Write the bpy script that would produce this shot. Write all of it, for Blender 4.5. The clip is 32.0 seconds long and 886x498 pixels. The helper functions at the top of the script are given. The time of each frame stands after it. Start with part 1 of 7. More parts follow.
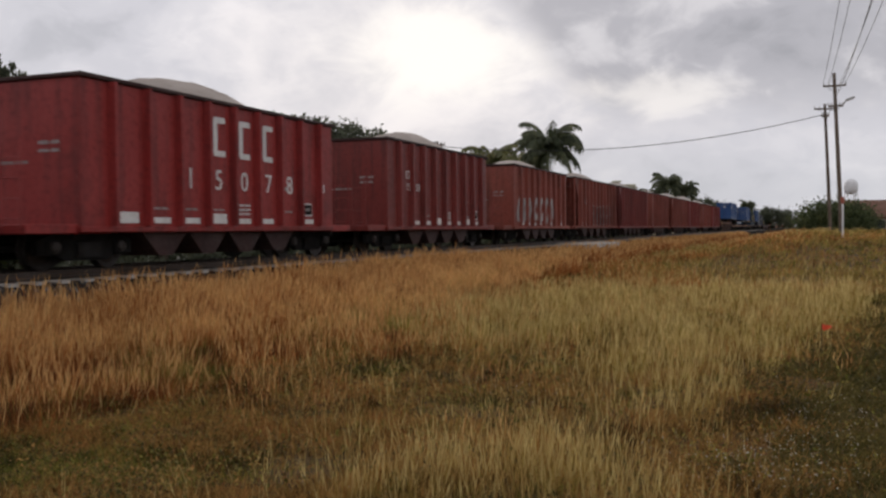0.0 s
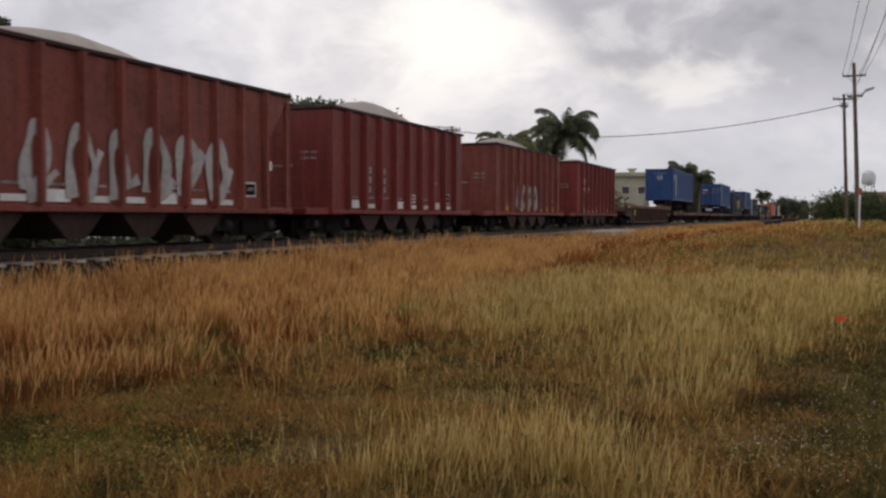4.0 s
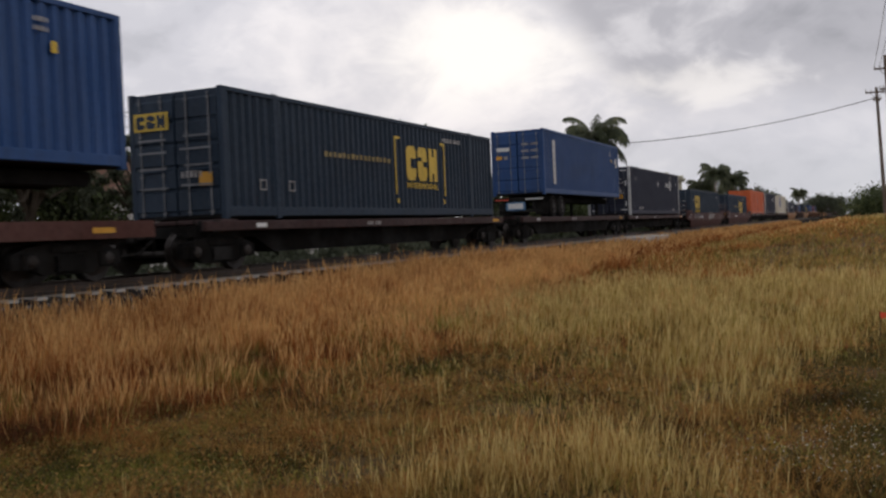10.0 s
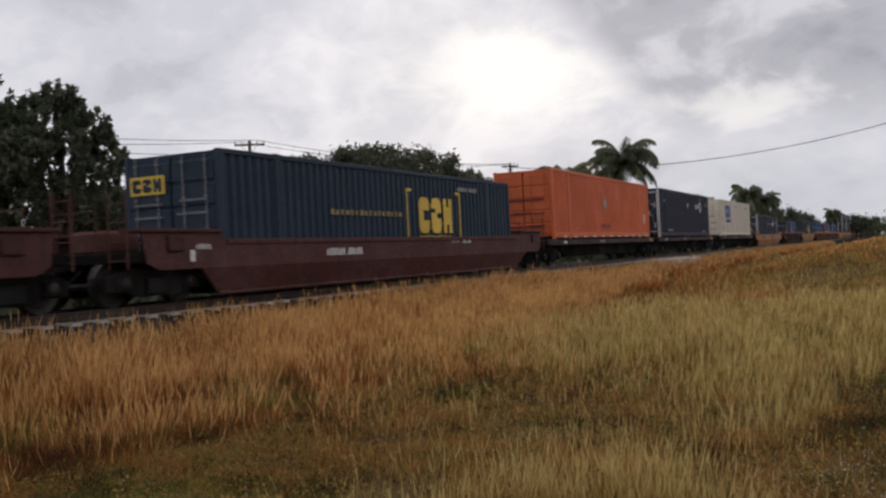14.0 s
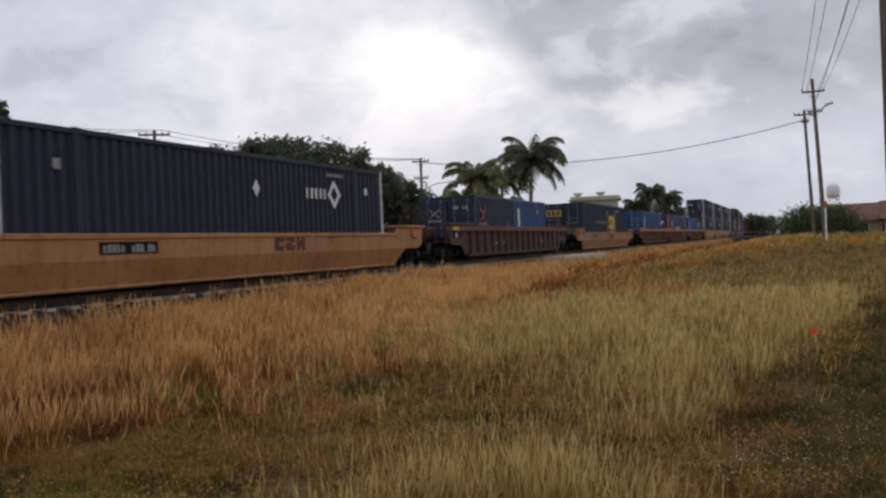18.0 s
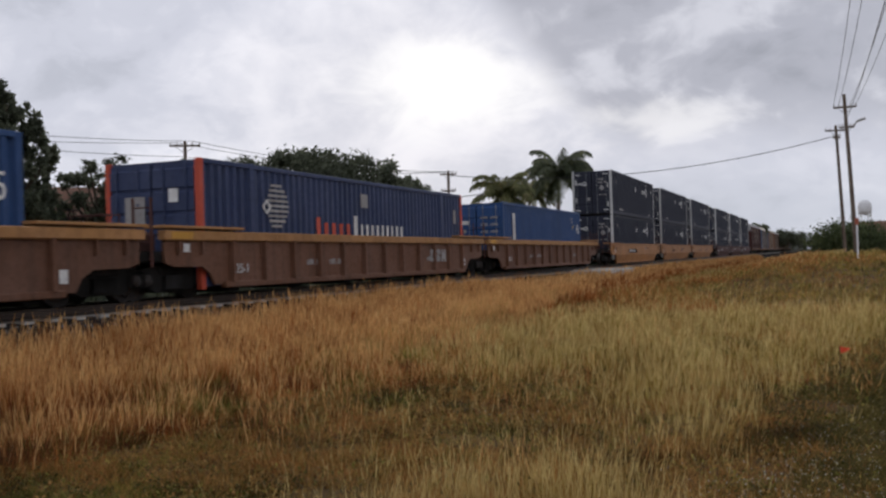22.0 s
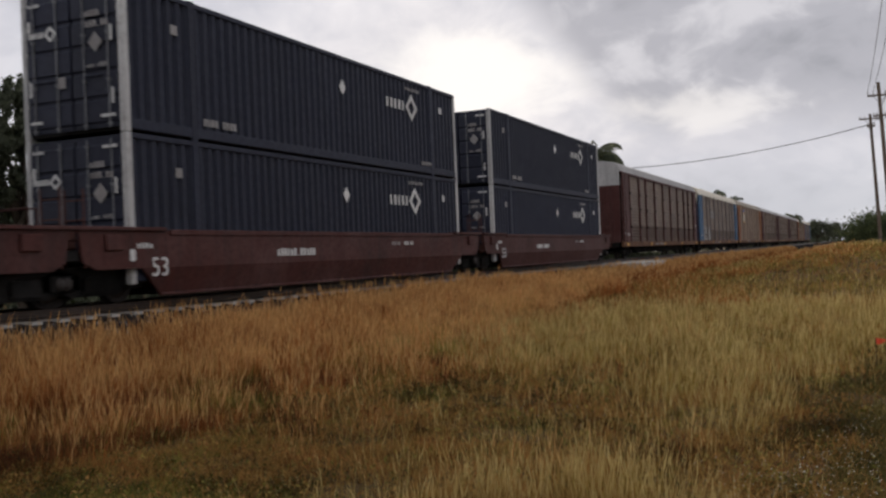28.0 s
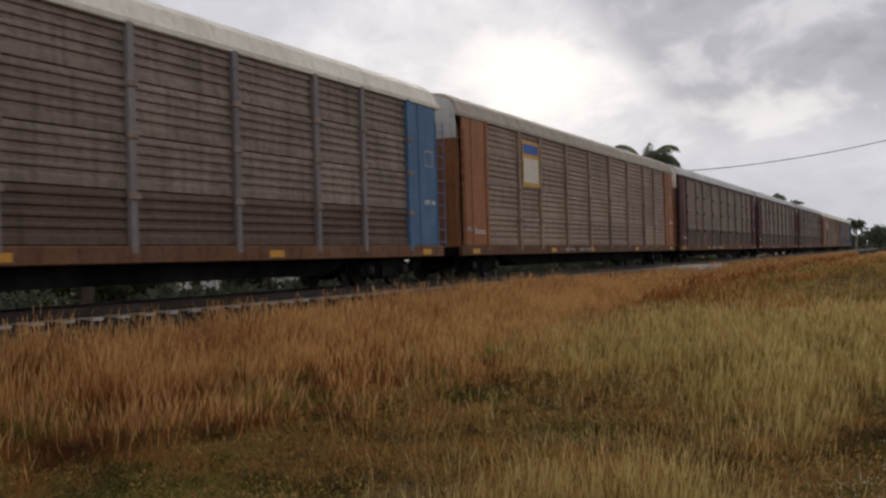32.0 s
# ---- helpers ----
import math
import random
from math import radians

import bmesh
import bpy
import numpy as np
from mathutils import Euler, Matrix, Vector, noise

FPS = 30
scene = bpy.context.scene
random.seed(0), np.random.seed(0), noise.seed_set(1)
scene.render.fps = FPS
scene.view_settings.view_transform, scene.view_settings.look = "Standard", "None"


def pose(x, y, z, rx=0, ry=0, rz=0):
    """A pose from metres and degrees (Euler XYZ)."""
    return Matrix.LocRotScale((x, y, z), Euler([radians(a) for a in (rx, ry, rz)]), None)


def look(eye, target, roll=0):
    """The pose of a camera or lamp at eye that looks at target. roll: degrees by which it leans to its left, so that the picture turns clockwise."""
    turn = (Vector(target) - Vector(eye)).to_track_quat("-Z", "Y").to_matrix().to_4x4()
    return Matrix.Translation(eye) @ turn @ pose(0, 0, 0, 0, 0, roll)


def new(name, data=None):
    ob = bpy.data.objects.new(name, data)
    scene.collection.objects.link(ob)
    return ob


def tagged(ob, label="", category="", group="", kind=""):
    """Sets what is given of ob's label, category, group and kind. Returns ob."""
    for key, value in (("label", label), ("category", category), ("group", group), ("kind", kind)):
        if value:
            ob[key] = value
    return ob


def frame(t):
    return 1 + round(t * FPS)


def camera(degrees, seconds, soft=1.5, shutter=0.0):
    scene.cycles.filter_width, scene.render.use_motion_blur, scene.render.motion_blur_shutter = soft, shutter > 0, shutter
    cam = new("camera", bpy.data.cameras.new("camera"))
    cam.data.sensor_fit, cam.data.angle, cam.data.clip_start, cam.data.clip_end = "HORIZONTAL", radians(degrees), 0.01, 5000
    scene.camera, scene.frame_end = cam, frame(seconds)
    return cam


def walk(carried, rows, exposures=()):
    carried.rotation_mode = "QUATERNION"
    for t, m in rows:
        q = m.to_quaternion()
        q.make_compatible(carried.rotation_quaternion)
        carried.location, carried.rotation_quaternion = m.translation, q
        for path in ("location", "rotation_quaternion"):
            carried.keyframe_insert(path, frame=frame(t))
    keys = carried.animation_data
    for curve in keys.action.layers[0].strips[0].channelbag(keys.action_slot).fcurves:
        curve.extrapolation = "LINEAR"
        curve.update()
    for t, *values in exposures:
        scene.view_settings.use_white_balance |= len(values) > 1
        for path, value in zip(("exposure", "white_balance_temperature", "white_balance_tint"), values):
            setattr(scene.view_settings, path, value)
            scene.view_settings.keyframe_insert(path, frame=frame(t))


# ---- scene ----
cam = camera(50.05, 32.0, 2.5, 0.12)
PATH = [
    (0.0, pose(0, 0, 1.6, 88.88, 0.63, 21.14)),
    (0.5, pose(0, 0, 1.6, 88.70, 0.24, 21.03)),
    (1.0, pose(0, 0, 1.6, 88.96, 0.20, 20.93)),
    (1.5, pose(0, 0, 1.6, 88.98, 0.27, 21.03)),
    (2.0, pose(0, 0, 1.6, 89.22, 0.08, 21.34)),
    (2.5, pose(0, 0, 1.6, 89.05, -0.21, 21.69)),
    (3.0, pose(0, 0, 1.6, 88.70, -0.37, 22.01)),
    (3.5, pose(0, 0, 1.6, 88.19, -0.43, 22.21)),
    (5.5, pose(0, 0, 1.6, 87.85, 0.46, 20.82)),
    (6.0, pose(0, 0, 1.6, 87.77, 0.73, 22.52)),
    (6.5, pose(0, 0, 1.6, 87.76, 1.60, 24.00)),
    (7.0, pose(0, 0, 1.6, 87.52, 2.19, 24.48)),
    (7.5, pose(0, 0, 1.6, 88.76, 2.26, 24.67)),
    (8.0, pose(0, 0, 1.6, 89.07, 2.33, 24.39)),
    (8.5, pose(0, 0, 1.6, 88.91, 2.26, 23.98)),
    (9.0, pose(0, 0, 1.6, 88.93, 2.37, 23.82)),
    (9.5, pose(0, 0, 1.6, 88.96, 2.37, 23.88)),
    (10.0, pose(0, 0, 1.6, 88.88, 2.42, 23.96)),
    (10.5, pose(0, 0, 1.6, 88.94, 2.41, 24.16)),
    (11.0, pose(0, 0, 1.6, 89.65, 3.20, 25.69)),
    (11.5, pose(0, 0, 1.6, 90.71, 3.39, 28.37)),
    (12.0, pose(0, 0, 1.6, 90.29, 3.19, 27.79)),
    (12.5, pose(0, 0, 1.6, 90.03, 2.64, 26.87)),
    (13.0, pose(0, 0, 1.6, 89.99, 2.91, 26.22)),
    (13.5, pose(0, 0, 1.6, 90.42, 2.93, 25.83)),
    (15.5, pose(0, 0, 1.6, 90.25, 2.73, 25.59)),
    (16.0, pose(0, 0, 1.6, 90.07, 2.66, 23.62)),
    (16.5, pose(0, 0, 1.6, 90.01, 2.33, 21.45)),
    (17.0, pose(0, 0, 1.6, 89.76, 2.42, 19.87)),
    (17.5, pose(0, 0, 1.6, 89.73, 2.59, 19.72)),
    (18.0, pose(0, 0, 1.6, 89.83, 2.38, 20.31)),
    (18.5, pose(0, 0, 1.6, 89.99, 2.25, 20.76)),
    (19.0, pose(0, 0, 1.6, 90.35, 2.18, 20.91)),
    (19.5, pose(0, 0, 1.6, 90.51, 2.02, 20.86)),
    (20.0, pose(0, 0, 1.6, 90.76, 2.05, 21.13)),
    (20.5, pose(0, 0, 1.6, 90.82, 1.90, 21.26)),
    (21.0, pose(0, 0, 1.6, 90.81, 1.84, 21.57)),
    (21.5, pose(0, 0, 1.6, 90.80, 1.85, 21.83)),
    (22.0, pose(0, 0, 1.6, 90.66, 1.75, 21.92)),
    (22.5, pose(0, 0, 1.6, 90.56, 1.72, 22.04)),
    (23.0, pose(0, 0, 1.6, 90.56, 1.81, 22.20)),
    (23.5, pose(0, 0, 1.6, 90.41, 1.50, 22.10)),
    (24.0, pose(0, 0, 1.6, 90.36, 1.36, 21.69)),
    (24.5, pose(0, 0, 1.6, 90.22, 1.47, 21.30)),
    (25.0, pose(0, 0, 1.6, 90.25, 1.60, 21.22)),
    (25.5, pose(0, 0, 1.6, 90.81, 1.94, 23.04)),
    (27.5, pose(0, 0, 1.6, 90.38, 2.27, 23.48)),
    (28.0, pose(0, 0, 1.6, 90.39, 2.32, 23.72)),
    (28.5, pose(0, 0, 1.6, 90.44, 2.19, 24.08)),
    (29.0, pose(0, 0, 1.6, 90.42, 2.26, 24.18)),
    (29.5, pose(0, 0, 1.6, 90.59, 2.12, 24.35)),
    (30.0, pose(0, 0, 1.6, 90.73, 2.01, 25.28)),
    (30.5, pose(0, 0, 1.6, 90.78, 1.90, 25.98)),
    (31.0, pose(0, 0, 1.6, 90.74, 1.80, 26.21)),
    (31.5, pose(0, 0, 1.6, 90.73, 1.71, 26.56)),
    (32.0, pose(0, 0, 1.6, 90.58, 1.67, 26.95)),
]
BALANCE = [(0.0, 0.0, 6700, 13), (13.0, 0.0, 6620, 13), (16.0, 0.0, 6450, 13), (18.0, 0.0, 6350, 13), (20.0, 0.0, 6290, 13), (24.0, 0.0, 6330, 13), (25.2, 0.0, 6600, 13), (32.0, 0.0, 6650, 13)]
walk(cam, PATH, BALANCE)

# ---- sky, sun ----
TRACK_X, RAIL_Z = -13.9, 0.93
SUN_AZ, SUN_EL = 21.5, 11.0          # degrees left of +y, degrees up


def sky_world():
    w = bpy.data.worlds.new("sky")
    w.use_nodes = True
    nt = w.node_tree
    nt.nodes.clear()
    N, L = nt.nodes.new, nt.links.new
    out, bg = N("ShaderNodeOutputWorld"), N("ShaderNodeBackground")
    tc, sep = N("ShaderNodeTexCoord"), N("ShaderNodeSeparateXYZ")
    L(tc.outputs["Generated"], sep.inputs[0])
    nish = N("ShaderNodeTexSky")
    nish.sky_type, nish.sun_disc = "NISHITA", False
    nish.sun_elevation, nish.sun_rotation = radians(SUN_EL), radians(-SUN_AZ)
    # cloud deck seen in perspective: direction divided by its height
    def math1(op, a, b):
        m = N("ShaderNodeMath"); m.operation = op
        for k, v in enumerate((a, b)):
            if isinstance(v, (int, float)):
                m.inputs[k].default_value = v
            else:
                L(v, m.inputs[k])
        return m.outputs[0]

    up = math1("ADD", math1("MAXIMUM", sep.outputs[2], 0.0), 0.55)
    com = N("ShaderNodeCombineXYZ")
    L(math1("DIVIDE", sep.outputs[0], up), com.inputs[0]); L(math1("DIVIDE", sep.outputs[1], up), com.inputs[1])

    def cloud(scale, detail, rough, dist, off):
        m = N("ShaderNodeMapping"); m.inputs["Location"].default_value = off
        L(com.outputs[0], m.inputs[0])
        n = N("ShaderNodeTexNoise")
        n.inputs["Scale"].default_value, n.inputs["Detail"].default_value = scale, detail
        n.inputs["Roughness"].default_value, n.inputs["Distortion"].default_value = rough, dist
        L(m.outputs[0], n.inputs["Vector"])
        return n.outputs["Fac"]

    big, small, fine = cloud(3.4, 4, 0.5, 0.2, CLOUD_OFF), cloud(9.0, 6, 0.55, 0.5, (2.1, 7.4, 0)), cloud(19.0, 5, 0.6, 0.8, (5.3, 0.7, 0))
    lumps = math1("ADD", math1("MULTIPLY", big, 0.62), math1("ADD", math1("MULTIPLY", small, 0.26), math1("MULTIPLY", fine, 0.12)))

    def smooth(val, lo, hi):
        r = N("ShaderNodeMapRange"); r.interpolation_type = "SMOOTHSTEP"
        r.inputs["From Min"].default_value, r.inputs["From Max"].default_value = min(lo, hi), max(lo, hi)
        r.inputs["To Min"].default_value, r.inputs["To Max"].default_value = (0.0, 1.0) if lo < hi else (1.0, 0.0)
        L(val, r.inputs["Value"])
        return r.outputs[0]

    def layer(fac, below, rgb, mode="MIX"):
        m = N("ShaderNodeMix"); m.data_type, m.blend_type = "RGBA", mode
        L(fac, m.inputs["Factor"]); L(below, m.inputs["A"])
        if isinstance(rgb, tuple):
            m.inputs["B"].default_value = (*rgb, 1)
        else:
            L(rgb, m.inputs["B"])
        return m.outputs["Result"]

    def tones(val, stops):
        r = N("ShaderNodeValToRGB")
        r.color_ramp.interpolation = "EASE"
        e = r.color_ramp.elements
        e[0].position, e[0].color = stops[0][0], (*stops[0][1], 1)
        e[1].position, e[1].color = stops[-1][0], (*stops[-1][1], 1)
        for p, c in stops[1:-1]:
            e.new(p).color = (*c, 1)
        L(val, r.inputs[0])
        return r.outputs[0]

    def mul(p, q):
        return math1("MULTIPLY", p, q)

    # bearing (left of +y) and height of the view, in degrees
    az = math1("MULTIPLY", math1("ARCTAN2", math1("MULTIPLY", sep.outputs[0], -1.0), sep.outputs[1]), 57.296)
    el = math1("MULTIPLY", math1("ARCSINE", sep.outputs[2], 0.0), 57.296)
    wild = math1("ADD", math1("MULTIPLY", math1("SUBTRACT", lumps, 0.5), 4.2), math1("MULTIPLY", math1("SUBTRACT", small, 0.5), 1.6))

    def spot(a, e1, wa, we, ragged):
        """Distance from a place in the sky, as a share of its half widths, with a torn edge."""
        p, q = math1("DIVIDE", math1("SUBTRACT", az, a), wa), math1("DIVIDE", math1("SUBTRACT", el, e1), we)
        d = math1("SQRT", math1("ADD", mul(p, p), mul(q, q)), 0.0)
        return math1("SUBTRACT", d, math1("MULTIPLY", wild, ragged))

    col = tones(lumps, [(0.38, (0.45, 0.466, 0.51)), (0.47, (0.542, 0.556, 0.605)), (0.54, (0.612, 0.622, 0.665)), (0.62, (0.73, 0.732, 0.765))])
    # glow of the veiled sun through thin torn cloud
    col = layer(smooth(spot(23.0, 9.5, 13.0, 8.0, 0.35), 1.25, 0.25), col, tones(lumps, [(0.40, (0.612, 0.617, 0.65)), (0.60, (0.76, 0.752, 0.765))]))
    col = layer(smooth(spot(21.3, 10.6, 5.6, 2.3, 0.6), 1.5, 0.45), col, (0.88, 0.87, 0.84))
    # the heavy cloud bank, its ragged edge beside the glow, thinning towards the horizon; its end on the open side is
    # out of view, added to brighten the train's sides
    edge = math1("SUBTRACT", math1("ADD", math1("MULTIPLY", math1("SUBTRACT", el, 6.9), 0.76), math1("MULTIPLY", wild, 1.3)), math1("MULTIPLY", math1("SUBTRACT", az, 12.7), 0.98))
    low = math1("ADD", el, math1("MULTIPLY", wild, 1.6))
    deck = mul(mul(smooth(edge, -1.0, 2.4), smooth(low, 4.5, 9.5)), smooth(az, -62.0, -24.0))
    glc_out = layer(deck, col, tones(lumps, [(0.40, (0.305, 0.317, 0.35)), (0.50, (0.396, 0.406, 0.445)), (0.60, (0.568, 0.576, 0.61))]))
    # bright rents low in the bank
    glc_out = layer(math1("MULTIPLY", smooth(spot(9.5, 7.9, 5.0, 1.3, 0.8), 1.2, 0.1), 0.62), glc_out, (0.80, 0.79, 0.77))
    # paler towards the horizon
    hz = N("ShaderNodeMapRange"); hz.interpolation_type = "SMOOTHSTEP"
    hz.inputs["From Min"].default_value, hz.inputs["From Max"].default_value = 0.02, 0.11
    hz.inputs["To Min"].default_value, hz.inputs["To Max"].default_value = 0.7, 0.0
    L(sep.outputs[2], hz.inputs["Value"])
    hm = N("ShaderNodeMix"); hm.data_type = "RGBA"
    hm.inputs["B"].default_value = (0.47, 0.50, 0.545, 1)
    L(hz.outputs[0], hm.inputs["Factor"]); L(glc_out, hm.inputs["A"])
    # a trace of the clear sky behind
    nm = N("ShaderNodeMix"); nm.data_type = "RGBA"; nm.blend_type = "ADD"
    nm.inputs["Factor"].default_value = 0.0006
    L(hm.outputs["Result"], nm.inputs["A"]); L(nish.outputs[0], nm.inputs["B"])
    L(nm.outputs["Result"], bg.inputs[0])
    bg.inputs[1].default_value = 1.16
    L(bg.outputs[0], out.inputs[0])
    scene.world = w


CLOUD_OFF = (3.3, 1.2, 0.0)
sky_world()
sun_data = bpy.data.lights.new("sun", "SUN")
sun_data.energy, sun_data.angle, sun_data.color = 1.5, radians(24), (1.0, 0.96, 0.90)
sun = new("sun", sun_data)
sun.matrix_world = look((0, 0, 0), (math.sin(radians(SUN_AZ)) * math.cos(radians(SUN_EL)), -math.cos(radians(SUN_AZ)) * math.cos(radians(SUN_EL)), -math.sin(radians(SUN_EL))))

# ---- materials ----
MATS = {}


def base_mat(name):
    m = bpy.data.materials.new(name)
    m.use_nodes = True
    b = m.node_tree.nodes["Principled BSDF"]
    MATS[name] = m
    return m, m.node_tree, b


def noise_node(nt, vec, scale, detail=4, rough=0.6, dist=0.0):
    n = nt.nodes.new("ShaderNodeTexNoise")
    n.inputs["Scale"].default_value, n.inputs["Detail"].default_value = scale, detail
    n.inputs["Roughness"].default_value, n.inputs["Distortion"].default_value = rough, dist
    nt.links.new(vec, n.inputs["Vector"])
    return n.outputs["Fac"]


def remap(nt, val, a, b, c=0.0, d=1.0):
    r = nt.nodes.new("ShaderNodeMapRange")
    for k, v in zip(("From Min", "From Max", "To Min", "To Max"), (a, b, c, d)):
        r.inputs[k].default_value = v
    nt.links.new(val, r.inputs["Value"])
    return r.outputs[0]


def blend(nt, fac, a, b, mode="MIX"):
    m = nt.nodes.new("ShaderNodeMix")
    m.data_type, m.blend_type = "RGBA", mode
    if isinstance(fac, float):
        m.inputs["Factor"].default_value = fac
    else:
        nt.links.new(fac, m.inputs["Factor"])
    for s, v in (("A", a), ("B", b)):
        if isinstance(v, tuple):
            m.inputs[s].default_value = (*v, 1)
        else:
            nt.links.new(v, m.inputs[s])
    return m.outputs["Result"]


def paint(name, rgb, rough=0.55, metal=0.0, grime=(0.05, 0.04, 0.032), dirt=0.45, streak=0.4, fade=0.25, bump=0.15, scale=1.0, spread=0.12):
    """Weathered paint or metal: faded patches, rain streaks, grime, fine relief, a shade of its own on each piece."""
    m, nt, b = base_mat(name)
    N, L = nt.nodes.new, nt.links.new
    tc, oi = N("ShaderNodeTexCoord"), N("ShaderNodeObjectInfo")
    off = N("ShaderNodeVectorMath"); off.operation = "MULTIPLY_ADD"
    rnd = N("ShaderNodeCombineXYZ")
    L(oi.outputs["Random"], rnd.inputs[0]); L(oi.outputs["Random"], rnd.inputs[1])
    off.inputs[1].default_value = (37.0, 53.0, 0.0)
    L(rnd.outputs[0], off.inputs[0]); L(tc.outputs["Object"], off.inputs[2])
    vec = off.outputs[0]
    st = N("ShaderNodeMapping"); st.inputs["Scale"].default_value = (5.0 * scale, 5.0 * scale, 0.35 * scale)
    L(vec, st.inputs[0])
    big = noise_node(nt, vec, 0.7 * scale, 4, 0.6)
    fine = noise_node(nt, vec, 9.0 * scale, 6, 0.65)
    stk = noise_node(nt, st.outputs[0], 1.0, 5, 0.6, 0.2)
    pale = tuple(min(1.0, c * 1.25 + 0.045) for c in rgb)
    col = blend(nt, remap(nt, big, 0.42, 0.72, 0.0, fade * 2.0), rgb, pale)
    col = blend(nt, remap(nt, stk, 0.48, 0.78, 0.0, streak), col, grime)
    col = blend(nt, remap(nt, fine, 0.5, 0.75, 0.0, dirt), col, grime)
    if bump:
        blot = noise_node(nt, vec, 0.42 * scale, 5, 0.7, 0.4)
        col = blend(nt, remap(nt, blot, 0.53, 0.74, 0.0, min(0.85, dirt * 1.5)), col, tuple(0.55 * c + 0.25 * g for c, g in zip(grime, rgb)))
    val = N("ShaderNodeHueSaturation")
    L(remap(nt, oi.outputs["Random"], 0, 1, 1 - spread, 1 + spread), val.inputs["Value"])
    L(col, val.inputs["Color"])
    L(val.outputs[0], b.inputs["Base Color"])
    L(remap(nt, fine, 0.3, 0.7, max(0.05, rough - 0.12), min(1.0, rough + 0.15)), b.inputs["Roughness"])
    b.inputs["Metallic"].default_value = metal
    b.inputs["Specular IOR Level"].default_value = 0.34 if rough < 0.9 else 0.03
    if bump:
        bp = N("ShaderNodeBump"); bp.inputs["Strength"].default_value = bump; bp.inputs["Distance"].default_value = 0.02
        L(fine, bp.inputs["Height"]); L(bp.outputs[0], b.inputs["Normal"])
    return m


def blades(name, stops, rough=0.8, through_light=0.35):
    """Leaves and grass: each blade takes a colour of its own."""
    m, nt, b = base_mat(name)
    N, L = nt.nodes.new, nt.links.new
    geo, tc = N("ShaderNodeNewGeometry"), N("ShaderNodeTexCoord")
    patch = noise_node(nt, tc.outputs["Object"], 1.0, 6, 0.8)
    add = N("ShaderNodeMath"); add.operation = "MULTIPLY_ADD"; add.inputs[1].default_value = 0.5
    L(geo.outputs["Random Per Island"], add.inputs[0])
    L(remap(nt, patch, 0.36, 0.66, -0.32, 0.6), add.inputs[2])
    ramp = N("ShaderNodeValToRGB")
    e = ramp.color_ramp.elements
    e[0].position, e[0].color = stops[0][0], (*stops[0][1], 1)
    e[1].position, e[1].color = stops[-1][0], (*stops[-1][1], 1)
    for p, c in stops[1:-1]:
        e.new(p).color = (*c, 1)
    L(add.outputs[0], ramp.inputs[0])
    L(ramp.outputs[0], b.inputs["Base Color"])
    b.inputs["Roughness"].default_value = rough
    b.inputs["Specular IOR Level"].default_value = 0.15
    tr = N("ShaderNodeBsdfTranslucent")
    L(ramp.outputs[0], tr.inputs[0])
    ms = N("ShaderNodeMixShader"); ms.inputs[0].default_value = through_light
    L(b.outputs[0], ms.inputs[1]); L(tr.outputs[0], ms.inputs[2])
    L(ms.outputs[0], nt.nodes["Material Output"].inputs[0])
    return m


def ground_mat():
    m, nt, b = base_mat("field_soil")
    N, L = nt.nodes.new, nt.links.new
    tc = N("ShaderNodeTexCoord")
    v = tc.outputs["Object"]
    a, c, f = noise_node(nt, v, 0.35, 5, 0.6), noise_node(nt, v, 2.2, 6, 0.65), noise_node(nt, v, 18, 6, 0.75)
    col = blend(nt, remap(nt, a, 0.4, 0.62), (0.10, 0.058, 0.024), (0.085, 0.062, 0.024))
    col = blend(nt, remap(nt, c, 0.45, 0.7, 0, 0.7), col, (0.19, 0.115, 0.042))
    col = blend(nt, remap(nt, f, 0.45, 0.7, 0, 0.6), col, (0.035, 0.026, 0.014))
    L(col, b.inputs["Base Color"])
    b.inputs["Roughness"].default_value = 0.95
    b.inputs["Specular IOR Level"].default_value = 0.1
    bp = N("ShaderNodeBump"); bp.inputs["Strength"].default_value = 0.6; bp.inputs["Distance"].default_value = 0.05
    L(f, bp.inputs["Height"]); L(bp.outputs[0], b.inputs["Normal"])
    return m


SOIL = ground_mat()
RUST_RED = paint("oxide_red_paint", (0.19, 0.028, 0.022), 0.5, grime=(0.042, 0.014, 0.011), streak=0.75, fade=0.12, dirt=0.5)
OLD_RED = paint("faded_red_paint", (0.222, 0.053, 0.035), 0.6, grime=(0.055, 0.018, 0.012), streak=0.8, fade=0.2, dirt=0.55)
BRIGHT_RED = paint("bright_red_paint", (0.25, 0.023, 0.020), 0.5, grime=(0.04, 0.011, 0.01), streak=0.75, fade=0.12, dirt=0.5)
BLACK = paint("black_underframe", (0.009, 0.0085, 0.008), 0.92, grime=(0.02, 0.016, 0.012), dirt=0.5, spread=0.3)
STEEL = paint("wheel_steel", (0.035, 0.03, 0.027), 0.5, 0.7, grime=(0.03, 0.02, 0.015))
RAIL_STEEL = paint("rail_steel", (0.045, 0.032, 0.025), 0.45, 0.6)
WELL_BROWN = paint("brown_well_paint", (0.066, 0.033, 0.023), 0.7, grime=(0.016, 0.011, 0.009), streak=0.85, dirt=0.65)
WELL_OXIDE = paint("oxide_brown_well_paint", (0.062, 0.015, 0.011), 0.65, grime=(0.022, 0.010, 0.008), streak=0.6, dirt=0.55)
WELL_TAN = paint("tan_brown_well_paint", (0.135, 0.06, 0.032), 0.7, grime=(0.045, 0.025, 0.016), streak=0.6)
